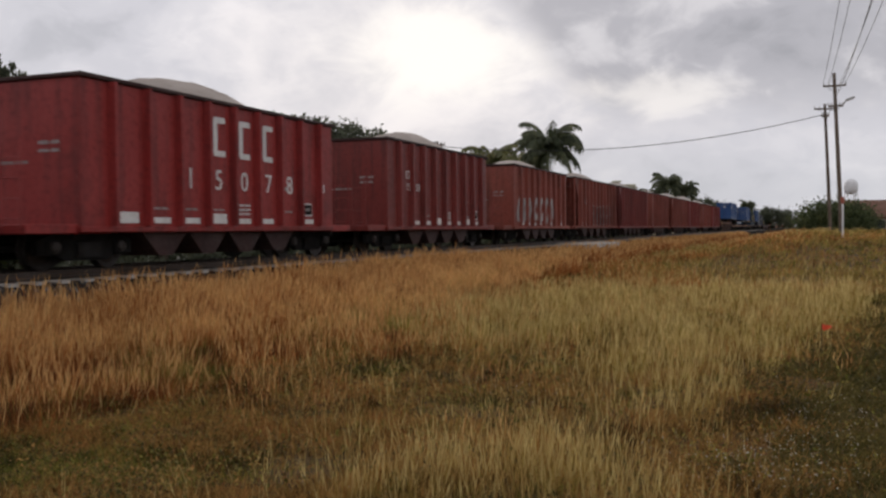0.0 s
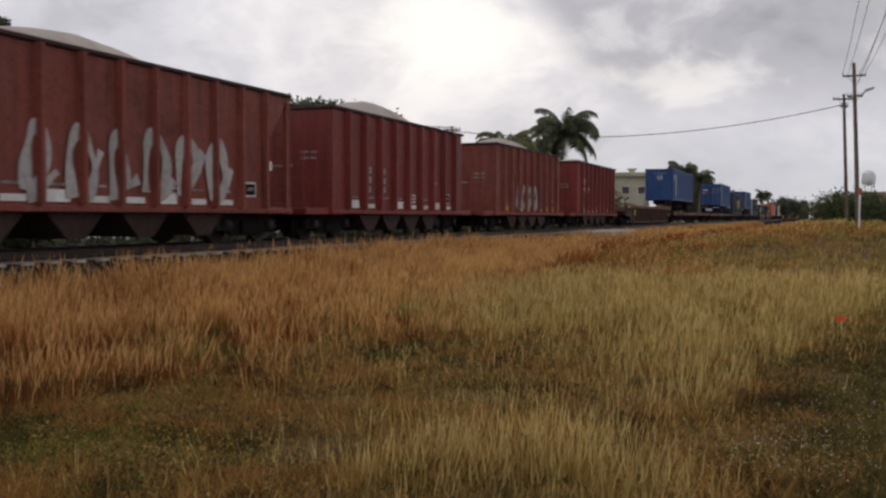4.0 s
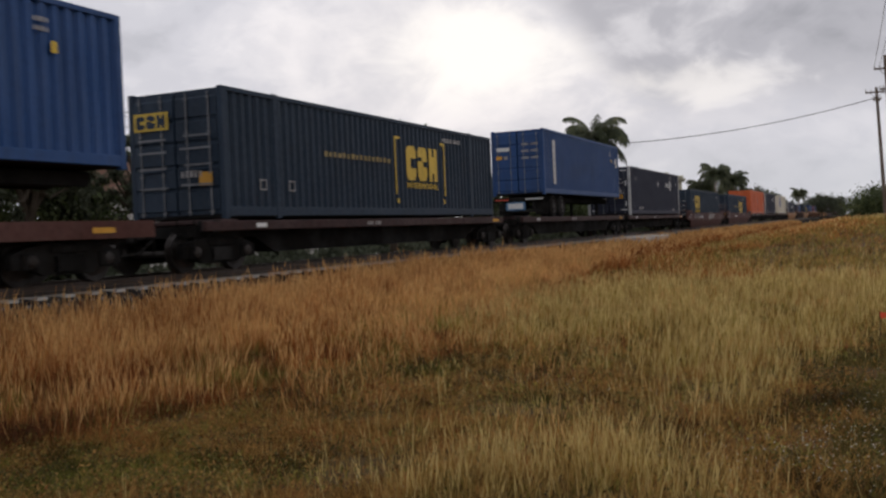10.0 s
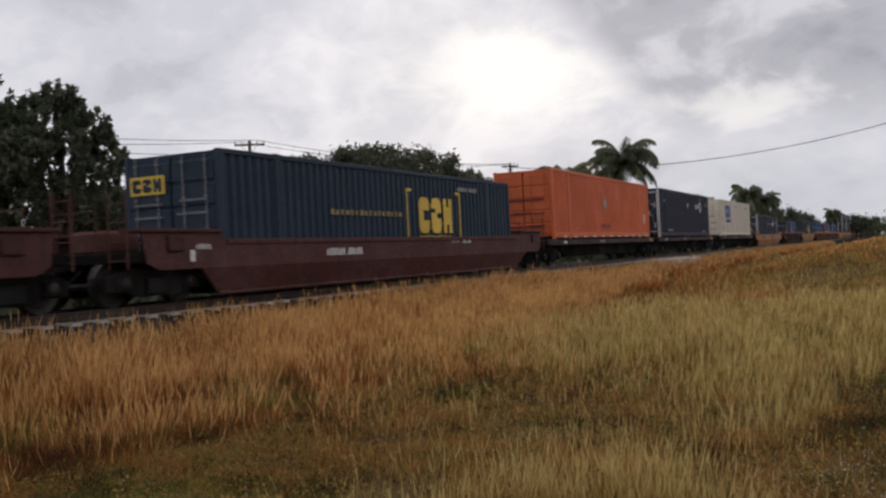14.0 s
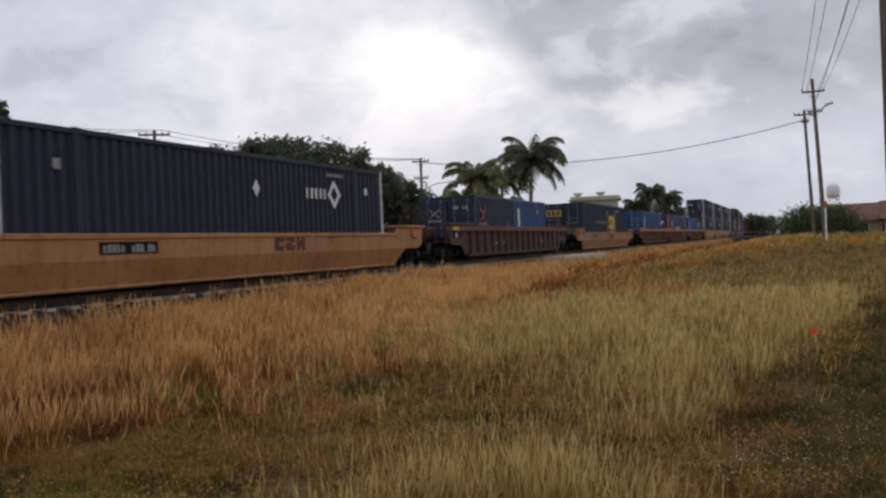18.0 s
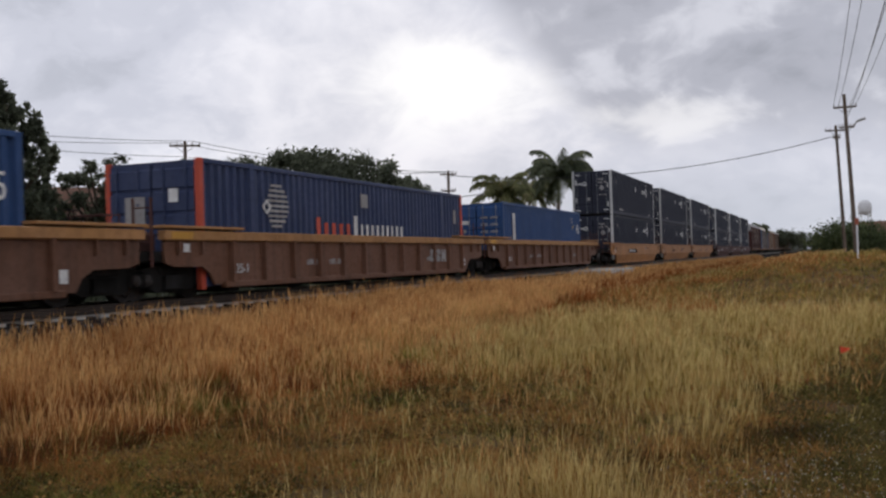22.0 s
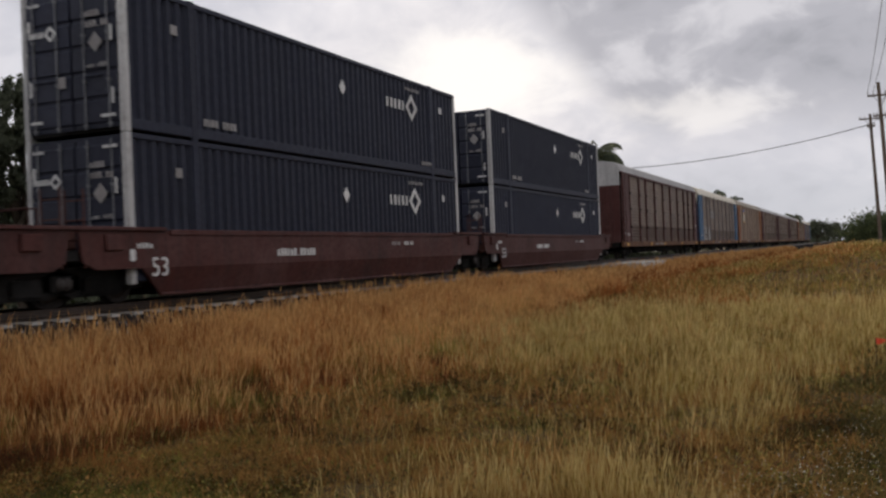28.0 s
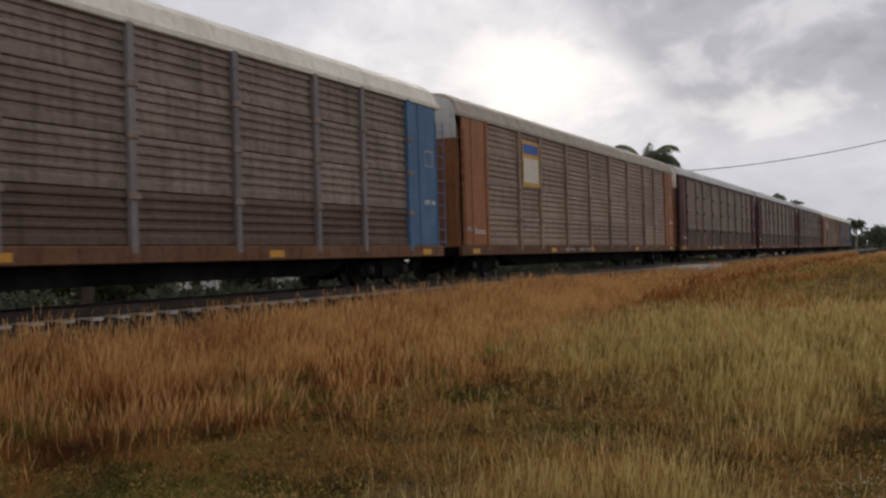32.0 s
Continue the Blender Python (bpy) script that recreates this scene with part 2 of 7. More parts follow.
WELL_YELLOW = paint("ochre_yellow_paint", (0.38, 0.175, 0.06), 0.6, grime=(0.11, 0.05, 0.022), streak=0.7)
TOP_YELLOW = paint("top_chord_yellow", (0.36, 0.18, 0.06), 0.65, grime=(0.13, 0.06, 0.03), streak=0.5)
DECK_RUST = paint("rusty_deck", (0.078, 0.027, 0.019), 0.8, grime=(0.04, 0.02, 0.014))
NAVY = paint("navy_container", (0.0155, 0.0190, 0.0365), 0.6, grime=(0.012, 0.013, 0.019), streak=0.35, dirt=0.25, fade=0.08)
TEAL_NAVY = paint("slate_blue_container", (0.011, 0.026, 0.047), 0.6, grime=(0.014, 0.019, 0.025), streak=0.4, dirt=0.3, fade=0.10)
SEA_BLUE = paint("blue_container", (0.012, 0.056, 0.175), 0.5, grime=(0.018, 0.03, 0.058), streak=0.5, dirt=0.3, fade=0.14)
DEEP_BLUE = paint("deep_blue_container", (0.022, 0.037, 0.100), 0.5, grime=(0.016, 0.023, 0.045), streak=0.5, dirt=0.4)
INK_BLUE = paint("ink_blue_container", (0.011, 0.019, 0.045), 0.5, grime=(0.012, 0.013, 0.02), streak=0.45)
ORANGE = paint("orange_container", (0.56, 0.115, 0.030), 0.5, grime=(0.25, 0.06, 0.02), streak=0.35, dirt=0.25)
CREAM = paint("cream_container", (0.68, 0.62, 0.50), 0.55, grime=(0.30, 0.24, 0.17), streak=0.45, dirt=0.3, fade=0.1)
WHITE = paint("white_lettering", (0.62, 0.62, 0.60), 0.6, grime=(0.30, 0.28, 0.26), dirt=0.5, bump=0)
GREY_MARK = paint("grey_lettering", (0.30, 0.29, 0.28), 0.7, grime=(0.15, 0.11, 0.1), dirt=0.6, bump=0)
YELLOW = paint("yellow_marking", (0.62, 0.42, 0.05), 0.55, grime=(0.3, 0.2, 0.05), bump=0)
# streaked red, much darker than the body reds
DARK_RED = paint("dark_streaked_red", (0.036, 0.013, 0.011), 0.7, grime=(0.014, 0.010, 0.009), streak=0.7)
DULL_GOLD = paint("faded_gold_lettering", (0.27, 0.20, 0.08), 0.7, grime=(0.12, 0.10, 0.06), dirt=0.6, bump=0)
AMBER = paint("amber_reflector", (0.55, 0.28, 0.03), 0.5, grime=(0.25, 0.12, 0.03), bump=0)
NEON = paint("lime_placard", (0.58, 0.66, 0.04), 0.5, grime=(0.4, 0.42, 0.05), bump=0, dirt=0.2)
BLUE_MARK = paint("blue_lettering", (0.03, 0.09, 0.32), 0.55, bump=0, dirt=0.2)
RED_MARK = paint("red_lettering", (0.50, 0.07, 0.03), 0.55, bump=0, dirt=0.3)
BROWN_MARK = paint("dark_brown_lettering", (0.09, 0.025, 0.015), 0.6, bump=0)
GALV = paint("weathered_galvanised_panel", (0.225, 0.172, 0.133), 0.6, 0.15, grime=(0.05, 0.032, 0.023), streak=0.75, dirt=0.55)
GALV_TAN = paint("tan_stained_panel", (0.275, 0.200, 0.143), 0.6, 0.2, grime=(0.09, 0.055, 0.032), streak=0.65, dirt=0.45)
ROOF_TAN = paint("tan_stained_roof_sheet", (0.33, 0.285, 0.22), 0.65, grime=(0.17, 0.14, 0.11))
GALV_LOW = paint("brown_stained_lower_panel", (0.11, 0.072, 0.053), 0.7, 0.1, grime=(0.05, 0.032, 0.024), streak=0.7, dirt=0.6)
ROD_GREY = paint("grey_lock_rod", (0.17, 0.175, 0.185), 0.5, 0.3, bump=0)
POST_WHITE = paint("grimy_white_corner_post", (0.50, 0.50, 0.485), 0.6, grime=(0.16, 0.14, 0.125), dirt=0.6, streak=0.6)
RACK_DEEP = paint("deep_blue_rack_door", (0.022, 0.06, 0.16), 0.6, grime=(0.02, 0.035, 0.07))
RACK_BROWN = paint("rack_brown_paint", (0.070, 0.020, 0.016), 0.6, grime=(0.03, 0.012, 0.010), streak=0.55)
RACK_BLUE = paint("rack_blue_paint", (0.07, 0.155, 0.27), 0.6, grime=(0.05, 0.08, 0.12))
RACK_SILL = paint("rusty_tan_sill", (0.14, 0.062, 0.026), 0.75, grime=(0.03, 0.016, 0.011), streak=0.9, dirt=0.75)
RACK_POST = paint("faded_grey_post", (0.20, 0.180, 0.172), 0.6, grime=(0.09, 0.075, 0.07), streak=0.6)
RACK_ORANGE = paint("rack_orange_brown", (0.30, 0.12, 0.045), 0.6, grime=(0.12, 0.05, 0.025))
ROOF_DARK = paint("weathered_grey_roof_sheet", (0.37, 0.36, 0.35), 0.65, grime=(0.2, 0.18, 0.165))
ROOF_GREY = paint("grey_roof_sheet", (0.46, 0.455, 0.44), 0.6, 0.0, grime=(0.2, 0.18, 0.16))
ROOF_CREAM = paint("cream_roof_sheet", (0.72, 0.67, 0.56), 0.6, grime=(0.45, 0.38, 0.29))
AGGREGATE = paint("pale_aggregate", (0.40, 0.35, 0.31), 0.95, grime=(0.25, 0.21, 0.18), dirt=0.6, bump=0.8, scale=2.0)
BALLAST = paint("ballast_stone", (0.30, 0.285, 0.265), 0.95, grime=(0.07, 0.06, 0.05), dirt=0.8, bump=1.0, scale=3.0)
# near-black tone for the whole bed, far below the loose stones
BALLAST_DARK = paint("dark_ballast", (0.022, 0.017, 0.013), 0.95, grime=(0.012, 0.011, 0.010), dirt=0.8, bump=1.0, scale=3.0)
CONCRETE = paint("concrete", (0.44, 0.42, 0.38), 0.9, grime=(0.2, 0.17, 0.14), dirt=0.5, bump=0.4)
RUBBER = paint("tyre_rubber", (0.011, 0.011, 0.011), 0.9, bump=0.3)
POLE_WOOD = paint("weathered_pole_wood", (0.15, 0.115, 0.088), 0.9, grime=(0.05, 0.038, 0.03), streak=0.8, scale=2.0, bump=0.5)
CABLE = paint("cable_black", (0.02, 0.02, 0.02), 0.7, bump=0)
BARK = paint("tree_bark", (0.10, 0.08, 0.06), 0.95, grime=(0.035, 0.028, 0.02), bump=0.8, scale=2.0)
PALM_BARK = paint("palm_bark", (0.24, 0.20, 0.155), 0.95, grime=(0.10, 0.08, 0.06), bump=0.7, scale=2.0)
STUCCO = paint("cream_stucco", (0.46, 0.44, 0.34), 0.9, grime=(0.28, 0.26, 0.2))
HOUSE_TAN = paint("tan_house_wall", (0.40, 0.31, 0.22), 0.9)
HOUSE_WHITE = paint("white_house_wall", (0.62, 0.60, 0.56), 0.9)
ROOF_TILE = paint("brown_roof_tile", (0.16, 0.09, 0.065), 0.9, bump=0.5)
DARK_PANE = paint("dark_window_pane", (0.03, 0.035, 0.04), 0.15, bump=0, dirt=0.1)
TANK_WHITE = paint("white_tank_paint", (0.82, 0.82, 0.82), 0.6, bump=0)
POST_RED = paint("faded_red_marker_paint", (0.32, 0.085, 0.05), 0.7, bump=0)
SIGNAL_RED = paint("orange_red_plastic", (0.75, 0.09, 0.03), 0.5, bump=0, dirt=0.05, streak=0.0)
GRAFFITI = paint("silver_spray_paint", (0.36, 0.35, 0.335), 0.6, grime=(0.09, 0.06, 0.05), bump=0, dirt=0.6)
GRAFFITI_DARK = paint("dark_spray_paint", (0.035, 0.03, 0.035), 0.6, bump=0)
TALL_GRASS = blades("tall_dry_grass", [(0.0, (0.095, 0.026, 0.008)), (0.25, (0.27, 0.079, 0.020)), (0.5, (0.53, 0.215, 0.063)), (0.8, (0.42, 0.138, 0.034)), (1.0, (0.27, 0.145, 0.034))], 0.7, 0.45)
TALL_HEADS = blades("pale_gold_seed_heads", [(0.0, (0.42, 0.185, 0.058)), (0.5, (0.80, 0.50, 0.205)), (1.0, (0.62, 0.29, 0.092))], 0.8, 0.5)
BAND_FOOT = blades("red_brown_dry_stems", [(0.0, (0.07, 0.025, 0.012)), (0.5, (0.22, 0.080, 0.026)), (1.0, (0.36, 0.18, 0.055))], 0.8, 0.3)
STRAW = blades("straw_stems", [(0.0, (0.115, 0.083, 0.017)), (0.3, (0.28, 0.205, 0.045)), (0.6, (0.52, 0.380, 0.115)), (1.0, (0.24, 0.205, 0.042))], 0.7, 0.5)
STRAW_HEADS = blades("pale_straw_seed_heads", [(0.0, (0.34, 0.205, 0.065)), (0.5, (0.68, 0.53, 0.22)), (1.0, (0.52, 0.37, 0.13))], 0.8, 0.5)
TURF = blades("low_brown_turf", [(0.0, (0.054, 0.026, 0.008)), (0.25, (0.205, 0.110, 0.028)), (0.5, (0.47, 0.275, 0.085)), (0.75, (0.27, 0.086, 0.030)), (1.0, (0.19, 0.15, 0.031))], 0.8, 0.4)
GREEN_TURF = blades("low_green_turf", [(0.0, (0.048, 0.050, 0.011)), (0.4, (0.155, 0.150, 0.028)), (0.7, (0.40, 0.32, 0.080)), (1.0, (0.22, 0.19, 0.036))], 0.8, 0.4)
WEEDS = blades("green_weeds", [(0.0, (0.042, 0.038, 0.011)), (0.4, (0.105, 0.090, 0.024)), (0.75, (0.215, 0.155, 0.046)), (1.0, (0.13, 0.075, 0.027))])
LEAF_DARK = blades("dark_broad_leaves", [(0.0, (0.055, 0.064, 0.042)), (0.5, (0.115, 0.130, 0.085)), (1.0, (0.21, 0.22, 0.145))], 0.6, 0.4)
LEAF_MID = blades("green_leaves", [(0.0, (0.045, 0.060, 0.026)), (0.5, (0.095, 0.12, 0.05)), (1.0, (0.19, 0.20, 0.08))], 0.5, 0.3)
PALM_LIGHT = blades("yellow_green_palm_leaflets", [(0.0, (0.08, 0.088, 0.035)), (0.5, (0.16, 0.165, 0.065)), (1.0, (0.32, 0.26, 0.13))], 0.5, 0.3)
PALM_LEAF = blades("palm_leaflets", [(0.0, (0.05, 0.062, 0.036)), (0.5, (0.10, 0.115, 0.062)), (1.0, (0.20, 0.19, 0.10))], 0.5, 0.35)
PETAL = blades("small_white_flowers", [(0.0, (0.46, 0.42, 0.31)), (1.0, (0.66, 0.61, 0.50))], 0.8, 0.2)

# ---- mesh building ----
class Shape:
    """Collects faces of simple solids for one mesh."""

    def __init__(self):
        self.v, self.f = [], []

    def add(self, verts, faces):
        n = len(self.v)
        self.v += verts
        self.f += [tuple(i + n for i in f) for f in faces]
        return self

    def box(self, x0, x1, y0, y1, z0, z1, c=0.0):
        """A box with chamfered edges (c)."""
        lo, hi = (x0, y0, z0), (x1, y1, z1)
        if not c:
            return self.add([(x, y, z) for x in (x0, x1) for y in (y0, y1) for z in (z0, z1)],
                            [(0, 1, 3, 2), (4, 6, 7, 5), (0, 4, 5, 1), (2, 3, 7, 6), (0, 2, 6, 4), (1, 5, 7, 3)])
        c = min(c, *(0.45 * (h - l) for l, h in zip(lo, hi)))
        verts, idx = [], {}
        for s in ((a, b, d) for a in (0, 1) for b in (0, 1) for d in (0, 1)):
            for ax in range(3):
                p = [hi[i] if s[i] else lo[i] for i in range(3)]
                for i in range(3):
                    if i != ax:
                        p[i] += -c if s[i] else c
                idx[s, ax] = len(verts)
                verts.append(tuple(p))
        faces = []
        for ax in range(3):
            o = [i for i in range(3) if i != ax]
            for sg in (0, 1):
                ring = []
                for a, b in ((0, 0), (1, 0), (1, 1), (0, 1)):
                    s = [0, 0, 0]
                    s[ax], s[o[0]], s[o[1]] = sg, a, b
                    ring.append(idx[tuple(s), ax])
                faces.append(tuple(ring))
            for a, b in ((0, 0), (0, 1), (1, 0), (1, 1)):
                s0, s1 = [0, 0, 0], [0, 0, 0]
                s0[o[0]] = s1[o[0]] = a
                s0[o[1]] = s1[o[1]] = b
                s1[ax] = 1
                faces.append((idx[tuple(s0), o[0]], idx[tuple(s1), o[0]], idx[tuple(s1), o[1]], idx[tuple(s0), o[1]]))
        for s in ((a, b, d) for a in (0, 1) for b in (0, 1) for d in (0, 1)):
            faces.append(tuple(idx[s, ax] for ax in range(3)))
        return self.add(verts, faces)

    def prism(self, outline, axis, a, b):
        """An outline of 2D points pushed along an axis from a to b."""
        def p3(p, t):
            q = list(p)
            q.insert("xyz".index(axis), t)
            return tuple(q)
        n = len(outline)
        verts = [p3(p, a) for p in outline] + [p3(p, b) for p in outline]
        return self.add(verts, [tuple(range(n)), tuple(range(2 * n - 1, n - 1, -1))] + [(i, (i + 1) % n, n + (i + 1) % n, n + i) for i in range(n)])

    def tube(self, points, radii, n=8, caps=True):
        """A round bar through points, with a radius at each."""
        pts = [Vector(p) for p in points]
        if not hasattr(radii, "__len__"):
            radii = [radii] * len(pts)
        verts, faces = [], []
        for i, p in enumerate(pts):
            d = (pts[min(i + 1, len(pts) - 1)] - pts[max(i - 1, 0)]).normalized()
            u = d.orthogonal().normalized() if i == 0 else (u - d * u.dot(d)).normalized()
            w = d.cross(u)
            for k in range(n):
                t = 2 * math.pi * k / n
                verts.append(tuple(p + radii[i] * (math.cos(t) * u + math.sin(t) * w)))
        for i in range(len(pts) - 1):
            for k in range(n):
                faces.append((i * n + k, i * n + (k + 1) % n, (i + 1) * n + (k + 1) % n, (i + 1) * n + k))
        if caps:
            faces += [tuple(range(n)), tuple(range(len(verts) - 1, len(verts) - n - 1, -1))]
        return self.add(verts, faces)

    def lathe(self, profile, axis, at, n=16):
        """A turned solid: profile of (radius, height) round an axis through at."""
        verts, faces = [], []
        for r, h in profile:
            for k in range(n):
                t = 2 * math.pi * k / n
                q = [r * math.cos(t), r * math.sin(t)]
                q.insert("xyz".index(axis), h)
                verts.append(tuple(q[i] + at[i] for i in range(3)))
        for i in range(len(profile) - 1):
            for k in range(n):
                faces.append((i * n + k, i * n + (k + 1) % n, (i + 1) * n + (k + 1) % n, (i + 1) * n + k))
        faces += [tuple(range(n)), tuple(range(len(verts) - 1, len(verts) - n - 1, -1))]
        return self.add(verts, faces)

    def mesh(self, name, material):
        me = bpy.data.meshes.new(name)
        me.from_pydata(self.v, [], self.f)
        bm = bmesh.new()
        bm.from_mesh(me)
        bmesh.ops.recalc_face_normals(bm, faces=bm.faces)
        bm.to_mesh(me)
        bm.free()
        me.materials.append(material)
        return me


MESHES = {}


def part(name, shape, material, parent, label="", key=None, at=None):
    """One mesh object under a thing or part; alike pieces (same key) share their mesh. shape: a Shape or a function that makes one."""
    k = (key, material.name) if key else None
    if k and k in MESHES:
        me = MESHES[k]
    else:
        me = (shape() if callable(shape) else shape).mesh(name, material)
        if k:
            MESHES[k] = me
    ob = new(name, me)
    ob.parent = parent
    if at is not None:
        ob.matrix_basis = at if isinstance(at, Matrix) else pose(*at)
    if label:
        ob["label"] = label
    return ob


def root(name, label, category, group="", at=None):
    ob = new(name)
    ob.empty_display_size = 0.3
    tagged(ob, label, category, group)
    if at is not None:
        ob.matrix_basis = at
    return ob


def whole(name, shape, material, label, category, group="", kind="", at=None):
    ob = new(name, shape.mesh(name, material))
    tagged(ob, label, category, group, kind)
    if at is not None:
        ob.matrix_basis = at
    return ob


LETTERS = {}


def lettering(text, material):
    """A flat mesh of characters one metre high, its base at the origin."""
    if (text, material.name) not in LETTERS:
        cu = bpy.data.curves.new("text", "FONT")
        cu.body, cu.size, cu.extrude = text, 1.38, 0.008
        ob = new("text", cu)
        me = bpy.data.meshes.new_from_object(ob.evaluated_get(bpy.context.evaluated_depsgraph_get()))
        bpy.data.objects.remove(ob)
        me.materials.clear()
        me.materials.append(material)
        LETTERS[text, material.name] = me
    return LETTERS[text, material.name]


def write(text, material, parent, x, y, z, h, name="number", wide=1.0):
    """Characters of height h on a side that faces +x; y runs to the reader's right."""
    ob = new(name, lettering(text, material))
    ob.parent = parent
    ob.matrix_basis = Matrix.Translation((x, y, z)) @ Euler((radians(90), 0, radians(90))).to_matrix().to_4x4() @ Matrix.Diagonal((h * wide, h, 1, 1))
    return ob


def write_end(text, material, parent, x, y, z, h, name="number"):
    """Characters on an end that faces -y."""
    ob = new(name, lettering(text, material))
    ob.parent = parent
    ob.matrix_basis = Matrix.Translation((x, y, z)) @ Euler((radians(90), 0, 0)).to_matrix().to_4x4() @ Matrix.Diagonal((h, h, 1, 1))
    return ob


def strokes(a, b):
    """Spans of small plain bars, as a line of painted characters shows from afar."""
    n = min(12, max(2, round(a / (0.85 * b))))
    p = a / n
    gap = n // 2 if n > 5 else -1
    return [(i * p + 0.10 * p, i * p + (0.80 if i % 3 else 0.68) * p) for i in range(n) if i != gap]


def line_of_bars(w, h, t, axis):
    """Short bars standing on one thin baseline, a single cut-out."""
    long, short = max(w, h), min(w, h)
    lo = 0.07 * short
    o = [(0.0, 0.0), (long, 0.0), (long, lo)]
    for i, (a, b) in reversed(list(enumerate(strokes(long, short)))):
        top = short if i % 4 else 0.86 * short
        o += [(b, lo), (b, top), (a, top), (a, lo)]
    o.append((0.0, lo))
    if w < h:
        o = [(short - q, p) for p, q in o]
    return Shape().prism(o, "x", 0, t) if axis == "y" else Shape().prism(o, "y", -t, 0)


def mark(material, parent, x, y0, y1, z0, z1, name="marking", label="", t=0.006):
    """A thin painted plate on the side; long stencils break up into short bars."""
    w, h = y1 - y0, z1 - z0
    if name == "stencil_bar" and (w > 1.7 * h or h > 3 * w):
        return part(name, lambda: line_of_bars(w, h, t, "y"), material, parent, label, key=("bars", round(w, 3), round(h, 3)), at=(x, y0, z0))
    return part(name, lambda: Shape().box(0, t, 0, w, 0, h), material, parent, label, key=("plate", round(w, 3), round(h, 3)), at=(x, y0, z0))


def mark_end(material, parent, x0, x1, y, z0, z1, name="marking", t=0.006):
    w, h = x1 - x0, z1 - z0
    if name == "marking" and 2 * h < w and material is GREY_MARK:
        return part(name, lambda: line_of_bars(w, h, t, "x"), material, parent, key=("bars_end", round(w, 3), round(h, 3)), at=(x0, y, z0))
    return part(name, lambda: Shape().box(0, w, -t, 0, 0, h), material, parent, key=("plate_end", round(w, 3), round(h, 3)), at=(x0, y, z0))


def end_ring(material, parent, x, y, z, r):
    V = [(k * a * r, d, k * b * r) for d in (0, -0.006) for k in (1, 0.55) for a, b in ((0, -1), (1, 0), (0, 1), (-1, 0))]
    F = [(8 + i, 8 + (i + 1) % 4, 12 + (i + 1) % 4, 12 + i) for i in range(4)] + [(i, (i + 1) % 4, 8 + (i + 1) % 4, 8 + i) for i in range(4)] + [(4 + i, 4 + (i + 1) % 4, 12 + (i + 1) % 4, 12 + i) for i in range(4)]
    s = Shape()
    s.add(V, F)
    return part("emblem", s, material, parent, key=("end_ring", r), at=(x, y, z))


BLOCKS = (
    [(.2, 0), (.8, 0), (1, .14), (1, .36), (.42, .36), (.42, .64), (1, .64), (1, .86), (.8, 1), (.2, 1), (0, .86), (0, .14)],
    [(.2, 0), (.8, 0), (1, .14), (1, .42), (.6, .42), (.6, .58), (1, .58), (1, .86), (.8, 1), (.2, 1), (0, .86), (0, .70), (.4, .70), (.4, .58), (0, .58), (0, .14)],
    [(.05, 0), (.38, 0), (.38, .24), (.62, .24), (.62, 0), (.95, 0), (.95, 1), (.62, 1), (.62, .76), (.38, .76), (.38, 1), (.05, 1)])


SLIM = [(.1, 0), (1, 0), (1, .15), (.34, .15), (.34, .85), (1, .85), (1, 1), (.1, 1), (0, .92), (0, .08)]


def brand_blocks(material, parent, x, y, z, w, h, n=3, name="emblem", turn=None, outline=None):
    """A mark of n plain cut-out shapes side by side, w by h in all."""
    cw, g = w / n, 0.08 * w / n
    for i in range(n):
        o = [(i * cw + g + a * (cw - 2 * g), b * h) for a, b in outline or BLOCKS[i % 3]]
        part(name, Shape().prism(o, "x", 0, 0.006), material, parent, at=turn or (x, y, z))


def write_fit(text, material, parent, x, y, z, h, width):
    """Characters of height h drawn out to a given width."""
    me = lettering(text, material)
    return write(text, material, parent, x, y, z, h, "word", width / (h * max(v.co.x for v in me.vertices)))


def diamond(material, parent, x, y, z, r, ring=False, name="emblem"):
    s = Shape()
    if ring:
        V = [(d, k * a * r, k * b * r) for d in (0, 0.006) for k in (1, 0.55) for a, b in ((0, -1), (1, 0), (0, 1), (-1, 0))]
        F = [(8 + i, 8 + (i + 1) % 4, 12 + (i + 1) % 4, 12 + i) for i in range(4)] + [(i, (i + 1) % 4, 8 + (i + 1) % 4, 8 + i) for i in range(4)] + [(4 + i, 4 + (i + 1) % 4, 12 + (i + 1) % 4, 12 + i) for i in range(4)]
        s.add(V, F)
    else:
        s.prism([(0, -r), (r * .8, 0), (0, r), (-r * .8, 0)], "x", 0, 0.006)
    return part(name, s, material, parent, key=("diamond", r, ring), at=(x, y, z))


